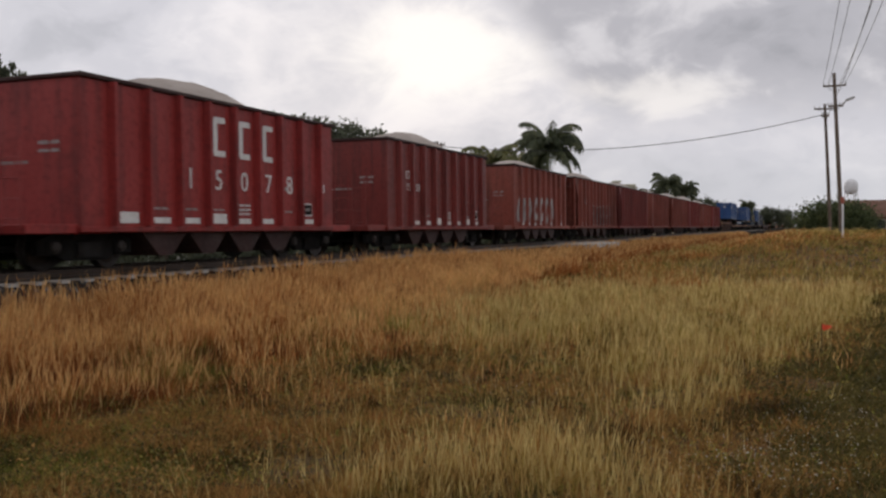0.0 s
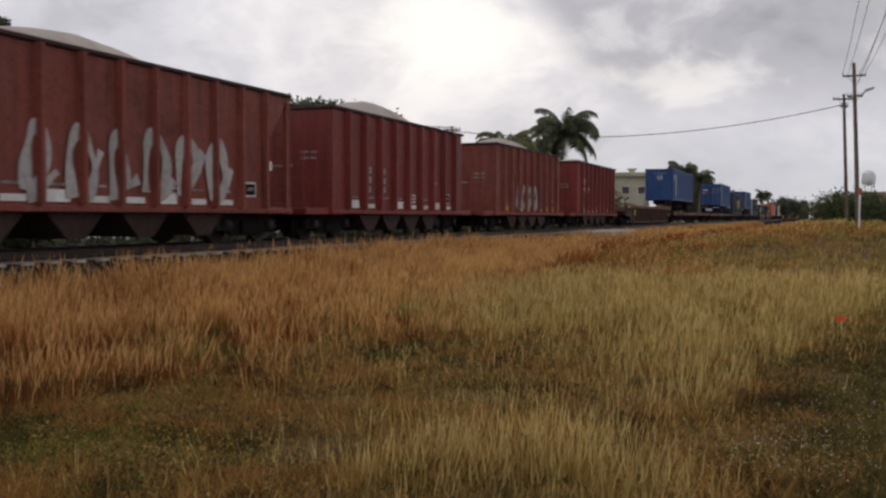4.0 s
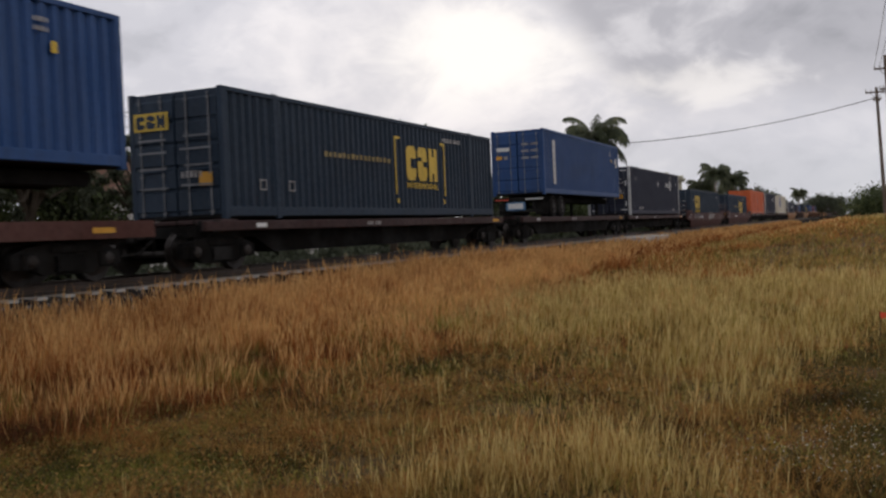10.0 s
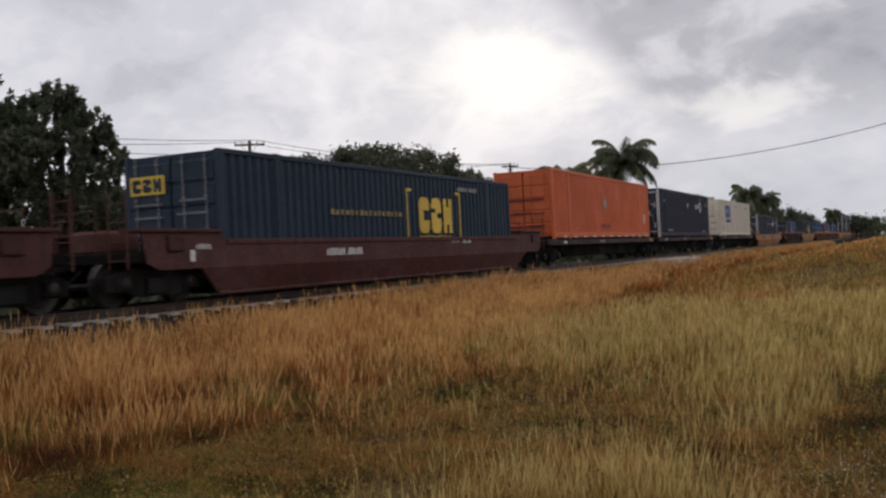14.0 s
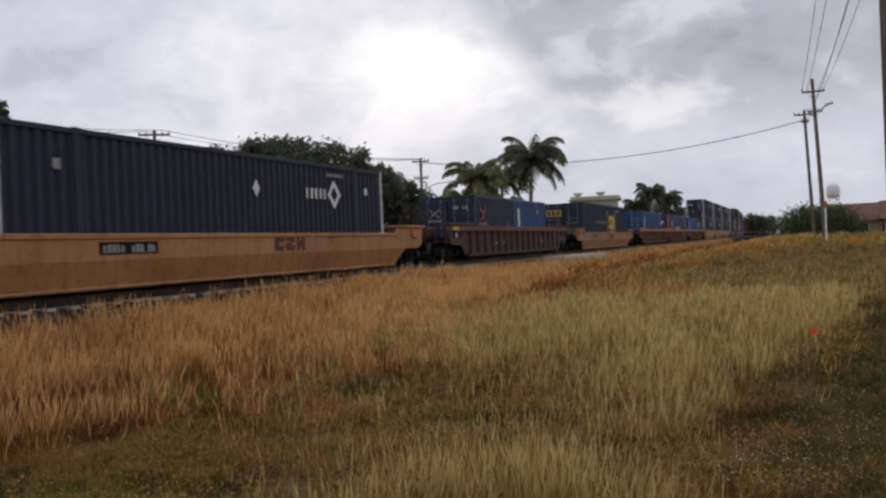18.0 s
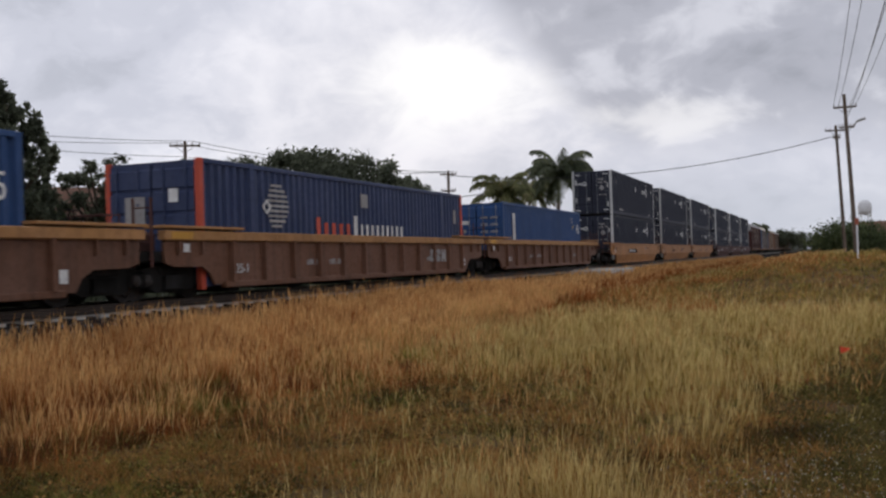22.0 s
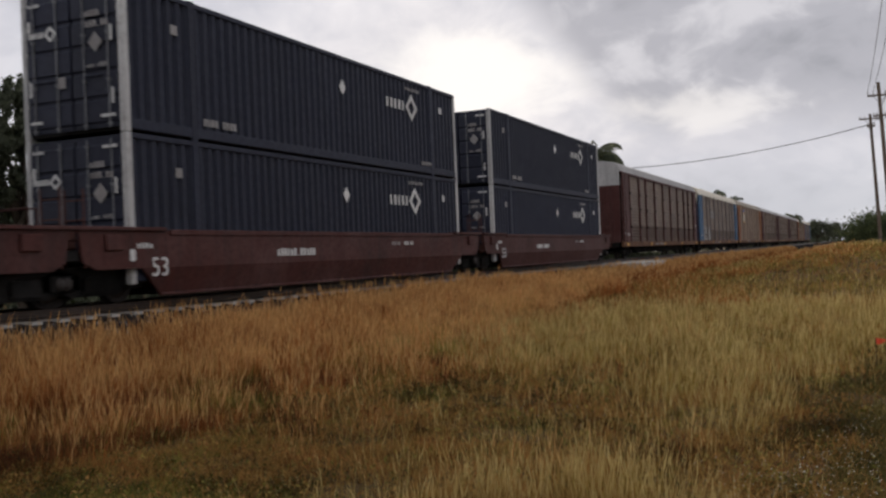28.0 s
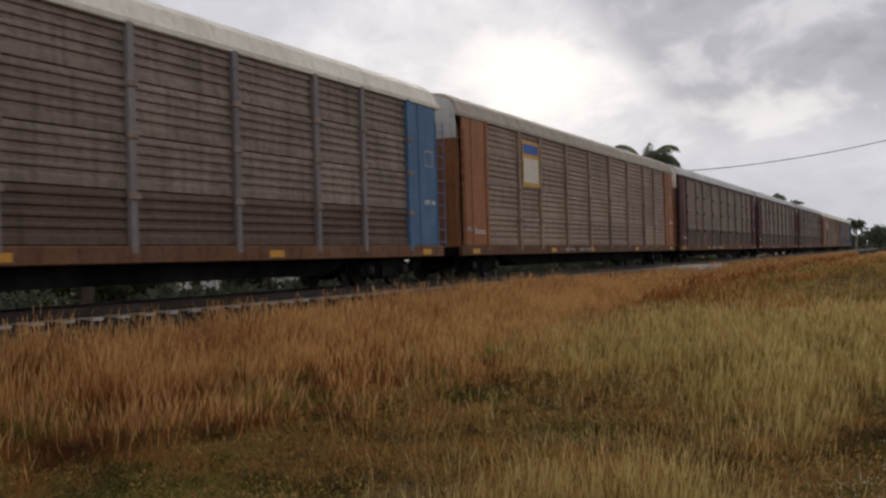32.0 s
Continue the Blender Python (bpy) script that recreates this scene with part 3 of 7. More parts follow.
def squiggle(material, parent, x, y0, y1, z0, z1, seed, n=4, name="graffiti", label="", thick=0.13):
    """Sprayed strokes: fat looping ribbons with no letters in them."""
    rnd = random.Random(seed)
    w = (y1 - y0) / n
    for i in range(n):
        a, hgt = y0 + i * w, z1 - z0
        key = [(a + w * (0.10 + 0.2 * rnd.random()), z0 + 0.15 * hgt * rnd.random()), (a + w * (0.1 + 0.15 * rnd.random()), z0 + hgt * rnd.uniform(0.5, 0.8)),
               (a + w * 0.45, z1 - 0.12 * hgt * rnd.random()), (a + w * rnd.uniform(0.5, 0.8), z0 + hgt * rnd.uniform(0.3, 0.6)),
               (a + w * rnd.uniform(0.3, 0.6), z0 + hgt * rnd.uniform(0.05, 0.3)), (a + w * 0.98, z0 + hgt * rnd.uniform(0.1, 0.9))]
        pts = []
        for k in range(len(key) - 1):
            p0, p1, p2, p3 = (Vector(key[min(max(k + d, 0), len(key) - 1)]) for d in (-1, 0, 1, 2))
            for s in range(6):
                t = s / 6
                pts.append(0.5 * (2 * p1 + (p2 - p0) * t + (2 * p0 - 5 * p1 + 4 * p2 - p3) * t * t + (3 * p1 - p0 - 3 * p2 + p3) * t ** 3))
        V, F = [], []
        for k, q in enumerate(pts):
            d = (pts[min(k + 1, len(pts) - 1)] - pts[max(k - 1, 0)]).normalized()
            h = thick * (0.8 + 0.35 * math.sin(k * 0.6 + i))
            o = 0.0012 * (k % 2) + 0.00005 * k
            V += [(0.004 + o, q.x - d.y * h, q.y + d.x * h), (0.004 + o, q.x + d.y * h, q.y - d.x * h), (0, q.x - d.y * h, q.y + d.x * h), (0, q.x + d.y * h, q.y - d.x * h)]
        for k in range(len(pts) - 1):
            b = 4 * k
            F += [(b, b + 1, b + 5, b + 4), (b, b + 4, b + 6, b + 2), (b + 1, b + 3, b + 7, b + 5)]
        part(name, Shape().add(V, F), material, parent, label, at=(x + 0.001 * i, 0, 0))


def tag_outline(parent, x, y0, y1, z0, z1, seed):
    """A sprayed shape: dark filled blot with a thin silver outline and a few inner strokes."""
    rnd = random.Random(seed)
    n = 28
    top = [(y0 + (y1 - y0) * i / n, z1 - (0.12 + 0.25 * abs(math.sin(i * 0.83 + 0.4)) + 0.12 * rnd.random()) * (z1 - z0) * (0.6 + 0.4 * abs(2 * i / n - 1))) for i in range(n + 1)]
    low = [(y, z0 + 0.05 * math.sin(k * 1.3) + 0.04 * rnd.random()) for k, (y, z) in enumerate(top)]
    s = Shape()
    V = [(0, *q) for q in low] + [(0, *q) for q in top] + [(0.004, *q) for q in low] + [(0.004, *q) for q in top]
    m = n + 1
    s.add(V, [(2 * m + i, 2 * m + i + 1, 3 * m + i + 1, 3 * m + i) for i in range(n)] + [(i, i + 1, 2 * m + i + 1, 2 * m + i) for i in range(n)] + [(m + i, m + i + 1, 3 * m + i + 1, 3 * m + i) for i in range(n)])
    part("graffiti", s, GRAFFITI_DARK, parent, "dark fill of sprayed graffiti", at=(x, 0, 0))

    def line(pts, w, off):
        V, F = [], []
        for k, q in enumerate(pts):
            q = Vector(q)
            d = (Vector(pts[min(k + 1, len(pts) - 1)]) - Vector(pts[max(k - 1, 0)])).normalized()
            V += [(0.003, q.x - d.y * w, q.y + d.x * w), (0.003, q.x + d.y * w, q.y - d.x * w), (0, q.x - d.y * w, q.y + d.x * w), (0, q.x + d.y * w, q.y - d.x * w)]
        for k in range(len(pts) - 1):
            b = 4 * k
            F += [(b, b + 1, b + 5, b + 4), (b, b + 4, b + 6, b + 2), (b + 1, b + 3, b + 7, b + 5)]
        part("graffiti", Shape().add(V, F), GRAFFITI, parent, "thin silver outline of sprayed graffiti", at=(x + off, 0, 0))
    line(low[:1] + top + low[::-1], 0.035, 0.005)
    for k in range(6):
        a = y0 + (y1 - y0) * (k + 0.5) / 6
        h = z1 - z0
        line([(a - 0.25, z0 + 0.1 * h), (a - 0.2, z0 + 0.55 * h), (a + rnd.uniform(-0.1, 0.1), z0 + 0.62 * h), (a + 0.15, z0 + rnd.uniform(0.25, 0.45) * h), (a + 0.3, z0 + rnd.uniform(0.3, 0.6) * h), (a + 0.35, z0 + 0.12 * h)], 0.022, 0.007 + 0.001 * k)


# ---- running gear ----
def truck(parent, y):
    """Two-axle bogie at y: two side frames, bolster, springs, axles and wheels."""
    tr = new("bogie")
    tr.parent = parent
    tr.matrix_basis = pose(0, y, 0)

    def frame_shape():
        s = Shape()
        o = [(-1.25, 0.30), (-1.25, 0.56), (-0.95, 0.66), (-0.45, 0.74), (0.45, 0.74), (0.95, 0.66), (1.25, 0.56), (1.25, 0.30), (0.85, 0.30), (0.55, 0.18), (-0.55, 0.18), (-0.85, 0.30)]
        s.prism(o, "x", -0.07, 0.07)
        s.box(0.06, 0.14, -1.06, -0.70, 0.28, 0.58, 0.03)
        s.box(0.06, 0.14, 0.70, 1.06, 0.28, 0.58, 0.03)
        s.box(0.05, 0.11, -0.42, 0.42, 0.56, 0.70, 0.02)
        return s

    for sx in (-1, 1):
        part("side_frame", frame_shape, BLACK, tr, key="side_frame", at=(sx * 1.02, 0, 0, 0, 0, 0 if sx > 0 else 180))
        def spring():
            o = [(-0.34, 0.24), (0.34, 0.24)] + [(0.34 - 0.05 * (k % 2), 0.27 + 0.028 * k) for k in range(10)] + [(-0.34 + 0.05 * (k % 2), 0.27 + 0.028 * k) for k in range(9, -1, -1)]
            return Shape().prism(o, "x", -0.07, 0.07)
        part("spring", spring, BLACK, tr, key="spring", at=(sx * 1.10, 0, 0))
        for ay in (-0.88, 0.88):
            part("bearing_cap", lambda: Shape().lathe([(0.05, 0.05), (0.11, 0.03), (0.13, -0.05), (0.10, -0.08)], "x", (0, 0, 0), 12), STEEL, tr, key="bearing_cap", at=(sx * 1.16, ay, 0.43, 0, 0, 0 if sx > 0 else 180))
    part("bolster", lambda: Shape().box(-1.1, 1.1, -0.2, 0.2, 0.5, 0.78, 0.04), BLACK, tr, key="bolster")
    for ay in (-0.88, 0.88):
        part("axle", lambda: Shape().tube([(-1.15, 0, 0.42), (1.15, 0, 0.42)], 0.075, 8), STEEL, tr, key="axle", at=(0, ay, 0))
        for sx in (-1, 1):
            part("wheel", lambda: Shape().lathe([(0.10, -0.09), (0.14, -0.07), (0.33, -0.03), (0.42, -0.07), (0.425, 0.05), (0.445, 0.06), (0.445, 0.085), (0.36, 0.07), (0.16, 0.04), (0.1, 0.08)], "x", (0, 0, 0.43), 18),
                 STEEL, tr, key="wheel", at=(sx * 0.75, ay, 0, 0, 0, 180 if sx > 0 else 0))
    return tr


def coupler(parent, y, sgn):
    def shape():
        s = Shape()
        s.box(-0.09, 0.09, -0.75, 0, 0.72, 0.92, 0.02)
        s.box(-0.16, 0.16, -1.02, -0.7, 0.66, 0.98, 0.05)
        s.tube([(0.25, 0, 0.7), (0.25, -0.4, 0.45), (0.1, -0.9, 0.4)], 0.03, 6)
        return s
    return part("coupler", shape, BLACK, parent, key="coupler", at=(0, y, 0, 0, 0, 0 if sgn < 0 else 180))


def ladder(parent, x, y, z0, z1, material, along="x"):
    def shape():
        s = Shape()
        for k in (-0.22, 0.22):
            s.tube([(k, 0, 0), (k, 0, z1 - z0)], 0.018, 6)
        n = int((z1 - z0) / 0.35)
        for i in range(n):
            s.tube([(-0.22, 0, 0.15 + i * 0.35), (0.22, 0, 0.15 + i * 0.35)], 0.014, 6)
        return s
    return part("ladder", shape, material, parent, key=("ladder", round(z1 - z0, 2)), at=(x, y, z0, 0, 0, 0 if along == "x" else 90))


# ---- hopper wagons ----
def hopper(u, kind, material, seed, numbers=(), marks=WHITE):
    """Open ballast hopper. kind a: upright ends; kind b: open sloped ends."""
    L = 9.75 if kind == "a" else 12.2
    rnd = random.Random(seed)
    what = "upright ends" if kind == "a" else "open sloped ends"
    th = root("hopper_car", HOPPER_LABELS[seed % len(HOPPER_LABELS)] + " with " + what, "railway wagon", "hopper cars of the train")
    zt, zb, hw = 3.55, 0.80, 1.53

    def body_a():
        s = Shape()
        t = 0.05
        for sx in (-1, 1):
            s.box(min(sx * hw, sx * (hw - t)), max(sx * hw, sx * (hw - t)), 0, L, zb, zt, 0.01)
        s.box(-hw + t, hw - t, 0, t, zb, zt, 0.01)
        s.box(-hw + t, hw - t, L - t, L, zb, zt, 0.01)
        s.box(-hw + t, hw - t, t, L - t, zb, zb + 0.05)
        return s

    def body_b():
        s = Shape()
        t = 0.05
        o = [(0.05, zt), (L - 0.05, zt), (L - 0.95, 2.35), (L - 0.95, zb), (0.95, zb), (0.95, 2.35)]
        for sx in (-1, 1):
            s.prism(o, "x", sx * hw, sx * (hw - t))
        s.prism([(0.05, zt), (0.1, zt), (2.6, zb), (2.5, zb)], "x", -hw + t, hw - t)
        s.prism([(L - 0.05, zt), (L - 0.1, zt), (L - 2.6, zb), (L - 2.5, zb)], "x", -hw + t, hw - t)
        return s

    part("body", body_a if kind == "a" else body_b, material, th, key="hopper_body_" + kind)
    # the shadow line along the rim is put into the chords' dark colour
    for sx in (-1, 1):
        part("top_chord", lambda: Shape().box(-0.10, 0.10, -0.06, L + 0.06, zt, zt + 0.09, 0.02), DARK_RED, th, key="hopper_chord_" + kind, at=(sx * 1.50, 0, 0))
        part("side_sill", lambda: Shape().box(-0.09, 0.09, -0.02, L + 0.02, zb - 0.10, zb + 0.02, 0.02), material, th, key="hopper_sill_" + kind, at=(sx * 1.47, 0, 0))
    for y in (-0.06, L - 0.10):
        part("end_chord", lambda: Shape().box(-1.4, 1.4, 0, 0.16, zt, zt + 0.085, 0.02), DARK_RED, th, key="hopper_end_chord", at=(0, y, 0))
    n = 9 if kind == "a" else 11
    lo, hi = (0.82, L - 0.84) if kind == "a" else (1.15, L - 1.15)
    for sx in (-1, 1):
        for i in range(n):
            y = lo + (hi - lo) * i / (n - 1)
            part("rib", lambda: Shape().prism([(0, -0.07), (0.15, -0.04), (0.15, 0.04), (0, 0.07)], "z", zb + 0.03, zt), material, th, key="hopper_rib", at=(sx * hw, y, 0, 0, 0, 0 if sx > 0 else 180))
        if kind == "b":
            for y in (0.06, L - 0.06):
                part("corner_post", lambda: Shape().box(-0.05, 0.05, -0.06, 0.06, zb, zt, 0.015), material, th, key="hopper_post", at=(sx * (hw - 0.03), y, 0))
    e = 1.25 if kind == "a" else 0.30
    for y in (-e, L - 0.9):
        part("end_platform", lambda: Shape().box(-1.45, 1.45, 0, e + 0.9, zb - 0.12, zb + 0.06, 0.02), material, th, key="hopper_platform_" + kind, at=(0, y, 0))
    for y0, sgn in ((-e, -1), (L + e, 1)):
        for sx in (-1, 1):
            ladder(th, sx * 1.15, y0 + sgn * 0.02, zb, zb + (1.5 if kind == "a" else 2.6), material)
        coupler(th, y0, sgn)
    for i in range(4):
        yc = L * (0.27 + 0.155 * i)
        part("hopper_chute", lambda: Shape().prism([(-0.74, 0.72), (0.74, 0.72), (0.22, 0.22), (-0.22, 0.22)], "x", -1.36, 1.36), DARK_RED, th, key="chute", at=(0, yc, 0))
    part("centre_sill", lambda: Shape().box(-0.22, 0.22, -e, L + e, 0.52, 0.78, 0.02), BLACK, th, key="hopper_centre_" + kind)
    truck(th, 0.62 if kind == "a" else 1.15)
    truck(th, L - (0.62 if kind == "a" else 1.15))
    x = hw + 0.004
    step = (hi - lo) / (n - 1)
    for i in range(n - 1):
        y = lo + step * i + 0.16
        if rnd.random() < 0.8:
            mark(marks if rnd.random() < 0.8 else WHITE, th, x, y, y + step - 0.42, zb + 0.08, zb + 0.20 + 0.1 * (i % 3 == 0), "stencil_patch")
        if rnd.random() < 0.5:
            mark(GREY_MARK, th, x, y + 0.05, y + step - 0.5, zb + 0.36, zb + 0.41, "stencil_bar")
    for text, y, z, h in numbers:
        write(text, WHITE, th, x, y, z, h)
        if len(text) == 3:
            brand_blocks(WHITE, th, x, y, z + 1.5 * h, 0.72, h, 3, outline=SLIM)
    if not numbers:
        for r in range(3):
            mark(GREY_MARK, th, x, lo + step + 0.18, lo + step + 0.55, 1.9 - 0.28 * r, 2.08 - 0.28 * r, "stencil_bar")
            mark(GREY_MARK, th, x, lo + 2 * step + 0.18, lo + 2 * step + 0.5, 1.9 - 0.28 * r, 2.08 - 0.28 * r, "stencil_bar")
    ye = hi - step + 0.2
    mark(WHITE, th, x, ye, ye + 0.46, 1.08, 1.42, "stencil_frame"), mark(BLACK, th, x + 0.006, ye + 0.04, ye + 0.42, 1.12, 1.38, "stencil_frame")
    mark(GREY_MARK, th, x + 0.012, ye + 0.10, ye + 0.34, 1.22, 1.30, "stencil_bar"), mark(GREY_MARK, th, x, ye - step, ye - step + 0.32, 1.72, 1.80, "stencil_bar")
    mark(WHITE, th, x, hi + 0.18, hi + 0.36, 1.72, 1.95, "placard")
    for r in range(3):
        mark(WHITE, th, x, lo + step * (n - 5) + 0.18, lo + step * (n - 5) + 0.72, 1.08 + 0.10 * r, 1.13 + 0.10 * r, "stencil_bar")
    if kind == "a":
        mark_end(GREY_MARK, th, 0.55, 1.05, -0.002, 2.35, 2.42)
        mark_end(GREY_MARK, th, 0.55, 1.05, -0.002, 2.20, 2.26)
        mark_end(GREY_MARK, th, -0.4, 0.3, -0.002, 2.0, 2.06)
    # the load, a heap of stone
    yy, xx = np.linspace(0.15, L - 0.15, 30), np.linspace(-1.42, 1.42, 12)
    V, F = [], []
    for i, y in enumerate(yy):
        for j, xq in enumerate(xx):
            a = max(0.0, 1 - ((y - L / 2) / (L * (0.27 if kind == "b" else 0.33))) ** 2) * max(0.0, 1 - (xq / 1.55) ** 2)
            V.append((xq, y, 3.28 + 0.92 * a ** 0.9 * (0.98 if kind == "b" else 0.9 + 0.2 * math.sin(seed)) + 0.05 * noise.noise(Vector((xq * 2, y * 2, seed)))))
    for i in range(29):
        for j in range(11):
            F.append((i * 12 + j, i * 12 + j + 1, i * 12 + 13 + j, i * 12 + 12 + j))
    sh = Shape().add(V, F)
    sh.add([(-1.42, 0.15, 3.1), (1.42, 0.15, 3.1), (1.42, L - 0.15, 3.1), (-1.42, L - 0.15, 3.1)], [(0, 1, 2, 3)])
    load = whole("aggregate_load", sh, AGGREGATE, "pale heaped crushed stone filling an open red hopper wagon", "stone load", "stone loads in the hoppers", "stuff")
    RIDES.append((th, u)), RIDES.append((load, u))
    return th


HOPPER_LABELS = ["dark red ribbed hopper wagon of pale stone", "rust-red ribbed hopper wagon of pale stone", "weathered oxide-red loaded ballast hopper"]
RIDES = []


# ---- containers ----
def corrugated(L, W2, H, pitch=0.29, depth=0.07):
    """One long wall of a container, folded in upright waves."""
    s = Shape()
    n = int(L / pitch)
    p = L / n
    ys = []
    for i in range(n):
        ys += [(i * p, 0), (i * p + 0.33 * p, 0), (i * p + 0.5 * p, depth), (i * p + 0.83 * p, depth)]
    ys.append((L, 0))
    V = []
    for y, d in ys:
        V += [(W2 - d, y, 0.22), (W2 - d, y, H - 0.10)]
    return s.add(V, [(2 * i, 2 * i + 2, 2 * i + 3, 2 * i + 1) for i in range(len(ys) - 1)])


def container(u, L, W, zb, material, label, style="plain", H=2.9, post=None, category="shipping container", flip=False):
    """Corrugated box with corner posts, rails, doors and lock rods on the end that leads (-y)."""
    th = root("shipping_container", label, category, "containers on the train")
    w, tag = W / 2, (L, W, H)
    part("roof", lambda: Shape().box(-w + 0.03, w - 0.03, 0.05, L - 0.05, H - 0.10, H - 0.03, 0.01), material, th, key=("roof", tag))
    part("floor", lambda: Shape().box(-w + 0.03, w - 0.03, 0.05, L - 0.05, 0.04, 0.14, 0.01), BLACK, th, key=("floor", tag))
    part("rear_wall", lambda: Shape().box(-w + 0.1, w - 0.1, L - 0.10, L - 0.04, 0.1, H - 0.08, 0.01), material, th, key=("rear", tag), at=(0, 0.14 - L, 0) if flip else None)
    for sx in (-1, 1):
        part("side_wall", lambda: corrugated(L - 0.3, w - 0.02, H), material, th, key=("wall", tag), at=(0, 0.15, 0) if sx > 0 else (0, L - 0.15, 0, 0, 0, 180))
        for z0, z1, nm in ((H - 0.11, H - 0.0, "top_rail"), (0.06, 0.27, "bottom_rail")):
            part(nm, lambda: Shape().box(-0.05, 0.05, 0.15, L - 0.15, z0, z1, 0.012), material, th, key=(nm, tag), at=(sx * (w - 0.05), 0, 0))
        for y in (0.08, L - 0.08):
            part("corner_post", lambda: Shape().box(-0.07, 0.07, -0.08, 0.08, 0, H, 0.015), post or material, th, "" if post is None else "painted corner post", key=("post", H), at=(sx * (w - 0.07), y, 0))
        if L > 15:
            for y in (2.05, L - 2.05):
                part("lifting_post", lambda: Shape().box(-0.04, 0.04, -0.10, 0.10, 0.0, H + 0.02, 0.012), material, th, key=("lift", H), at=(sx * (w - 0.03), y, 0))
        # door leaf with its frame, two rods, handles
        def door_shape():
            o = [(0.05, 0.12), (0.0, 0.12)]
            for k in range(5):
                a, b = 0.2 + k * (H - 0.34) / 5, 0.2 + (k + 0.9) * (H - 0.34) / 5
                o += [(0.0, a), (-0.035, a + 0.03), (-0.035, b - 0.03), (0.0, b)]
            return Shape().prism(o + [(0.0, H - 0.1), (0.05, H - 0.1)], "x", -w / 2 + (0.03 if (sx > 0) != flip else 0.15), w / 2 - (0.15 if (sx > 0) != flip else 0.03))
        door = part("door", door_shape, material, th, key=("door", tag, (sx > 0) != flip), at=(sx * w / 2, L - 0.03, 0, 0, 0, 180) if flip else (sx * w / 2, 0.03, 0))
        for k in (-0.3, 0.3):
            part("lock_rod", lambda: (lambda s: [s.box(-0.035, 0.035, -0.025, 0.025, z, z + 0.05) for z in (0.15, 1.0, 1.9, H - 0.25)] and s)(Shape().tube([(0, 0, 0.1), (0, 0, H - 0.1)], 0.016, 6)), ROD_GREY if style in ("navy", "sea", "yellow_c", "yellow_c2", "cross") else material, door, key=("rod", H, style in ("navy", "sea", "yellow_c", "yellow_c2", "cross")), at=(k, -0.06, 0))
        part("door_handle", lambda: Shape().box(-0.02, 0.42, -0.03, 0.0, 0, 0.035, 0.005), material, door, key="door_handle", at=(-0.25, -0.065, 1.1))
    x = w + 0.002
    if style == "navy":
        y = 10.95
        for k in range(5):
            mark(WHITE, th, x, y + 0.26 * k, y + 0.26 * k + 0.11 + 0.03 * (k % 2), 1.88, 2.17, "emblem")
        diamond(WHITE, th, x, y + 1.70, 2.03, 0.42, True)
        [mark(GREY_MARK, th, x, y + 1.3 + 0.15 * k, y + 1.38 + 0.15 * k, 2.54, 2.64, "stencil_bar") for k in range(7)]
        diamond(WHITE, th, x, 8.35, 2.05, 0.22)
        [mark(GREY_MARK, th, x, 2.35 + 0.13 * k, 2.44 + 0.13 * k, 0.34, 0.50, "stencil_bar") for k in range(9) if k != 4]
        mark(GREY_MARK, th, x, 1.38, 1.58, 2.1, 2.3, "placard")
        [mark(GREY_MARK, th, x, L - 2.9 + 0.11 * k, L - 2.83 + 0.11 * k, 0.3, 0.42, "stencil_bar") for k in range(7)]
        mark(WHITE, th, x, L - 1.4, L - 1.2, 2.1, 2.3, "placard")
        zr = 1.98 if u < 500 else 2.05
        for k in range(5):
            mark_end(WHITE, th, -w + 0.24 + 0.085 * k, -w + 0.30 + 0.085 * k, -0.045, zr - 0.05, zr + 0.06, "emblem")
        end_ring(WHITE, th, -w + 0.82, -0.045, zr, 0.16)
        zt = zr + 0.10 if u < 500 else 2.26
        mark_end(GREY_MARK, th, 0.42, 0.80, -0.045, zt, zt + 0.12), mark_end(GREY_MARK, th, 0.42, 1.0, -0.045, zt - 0.20, zt - 0.08)
        part("placard", lambda: Shape().prism([(-0.18, 0), (0, -0.20), (0.18, 0), (0, 0.20)], "y", -0.006, 0), GREY_MARK, th, key="end_diamond", at=(0.66, -0.045, 1.45 if u < 500 else 1.76))
        mark_end(GREY_MARK, th, 0.42, 0.62, -0.045, 1.28, 1.34), mark_end(GREY_MARK, th, 0.70, 0.95, -0.045, 1.28, 1.36)
        if u == 267.05:
            mark_end(AMBER, th, 0.35, 0.85, -0.045, 1.0, 1.22)
        mark_end(GREY_MARK, th, -0.30, -0.12, -0.045, 0.95, 1.17, "placard")
        for z in (0.85, 2.05):
            mark_end(WHITE, th, -1.06, -1.0, -0.045, z, z + 0.30), mark_end(WHITE, th, 1.02, 1.08, -0.045, z - 0.3, z)
        for z in (0.3, 2.62):
            mark_end(WHITE, th, -1.05, -0.75, -0.045, z, z + 0.06), mark_end(WHITE, th, 0.75, 1.1, -0.045, z, z + 0.06)
    elif style == "sea":
        ya = (1.30 if u in (250.9, 466.75, 506.6) else 1.72) if L > 10 else 0.55
        mark(WHITE, th, x, ya, ya + 0.36, 0.5, H - 0.45, "name_panel", "upright white name panel")
        for k in range(6):
            mark(GREY_MARK, th, x + 0.006, ya + 0.13, ya + 0.22, 0.60 + 0.30 * k, 0.74 + 0.30 * k, "stencil_bar")
        for r in range(2):
            mark(GREY_MARK, th, x, L - 2.1, L - 1.75, 2.45 - 0.16 * r, 2.53 - 0.16 * r, "stencil_bar")
        mark(YELLOW, th, x, L - 1.72, L - 1.58, 1.95, 2.15, "placard")
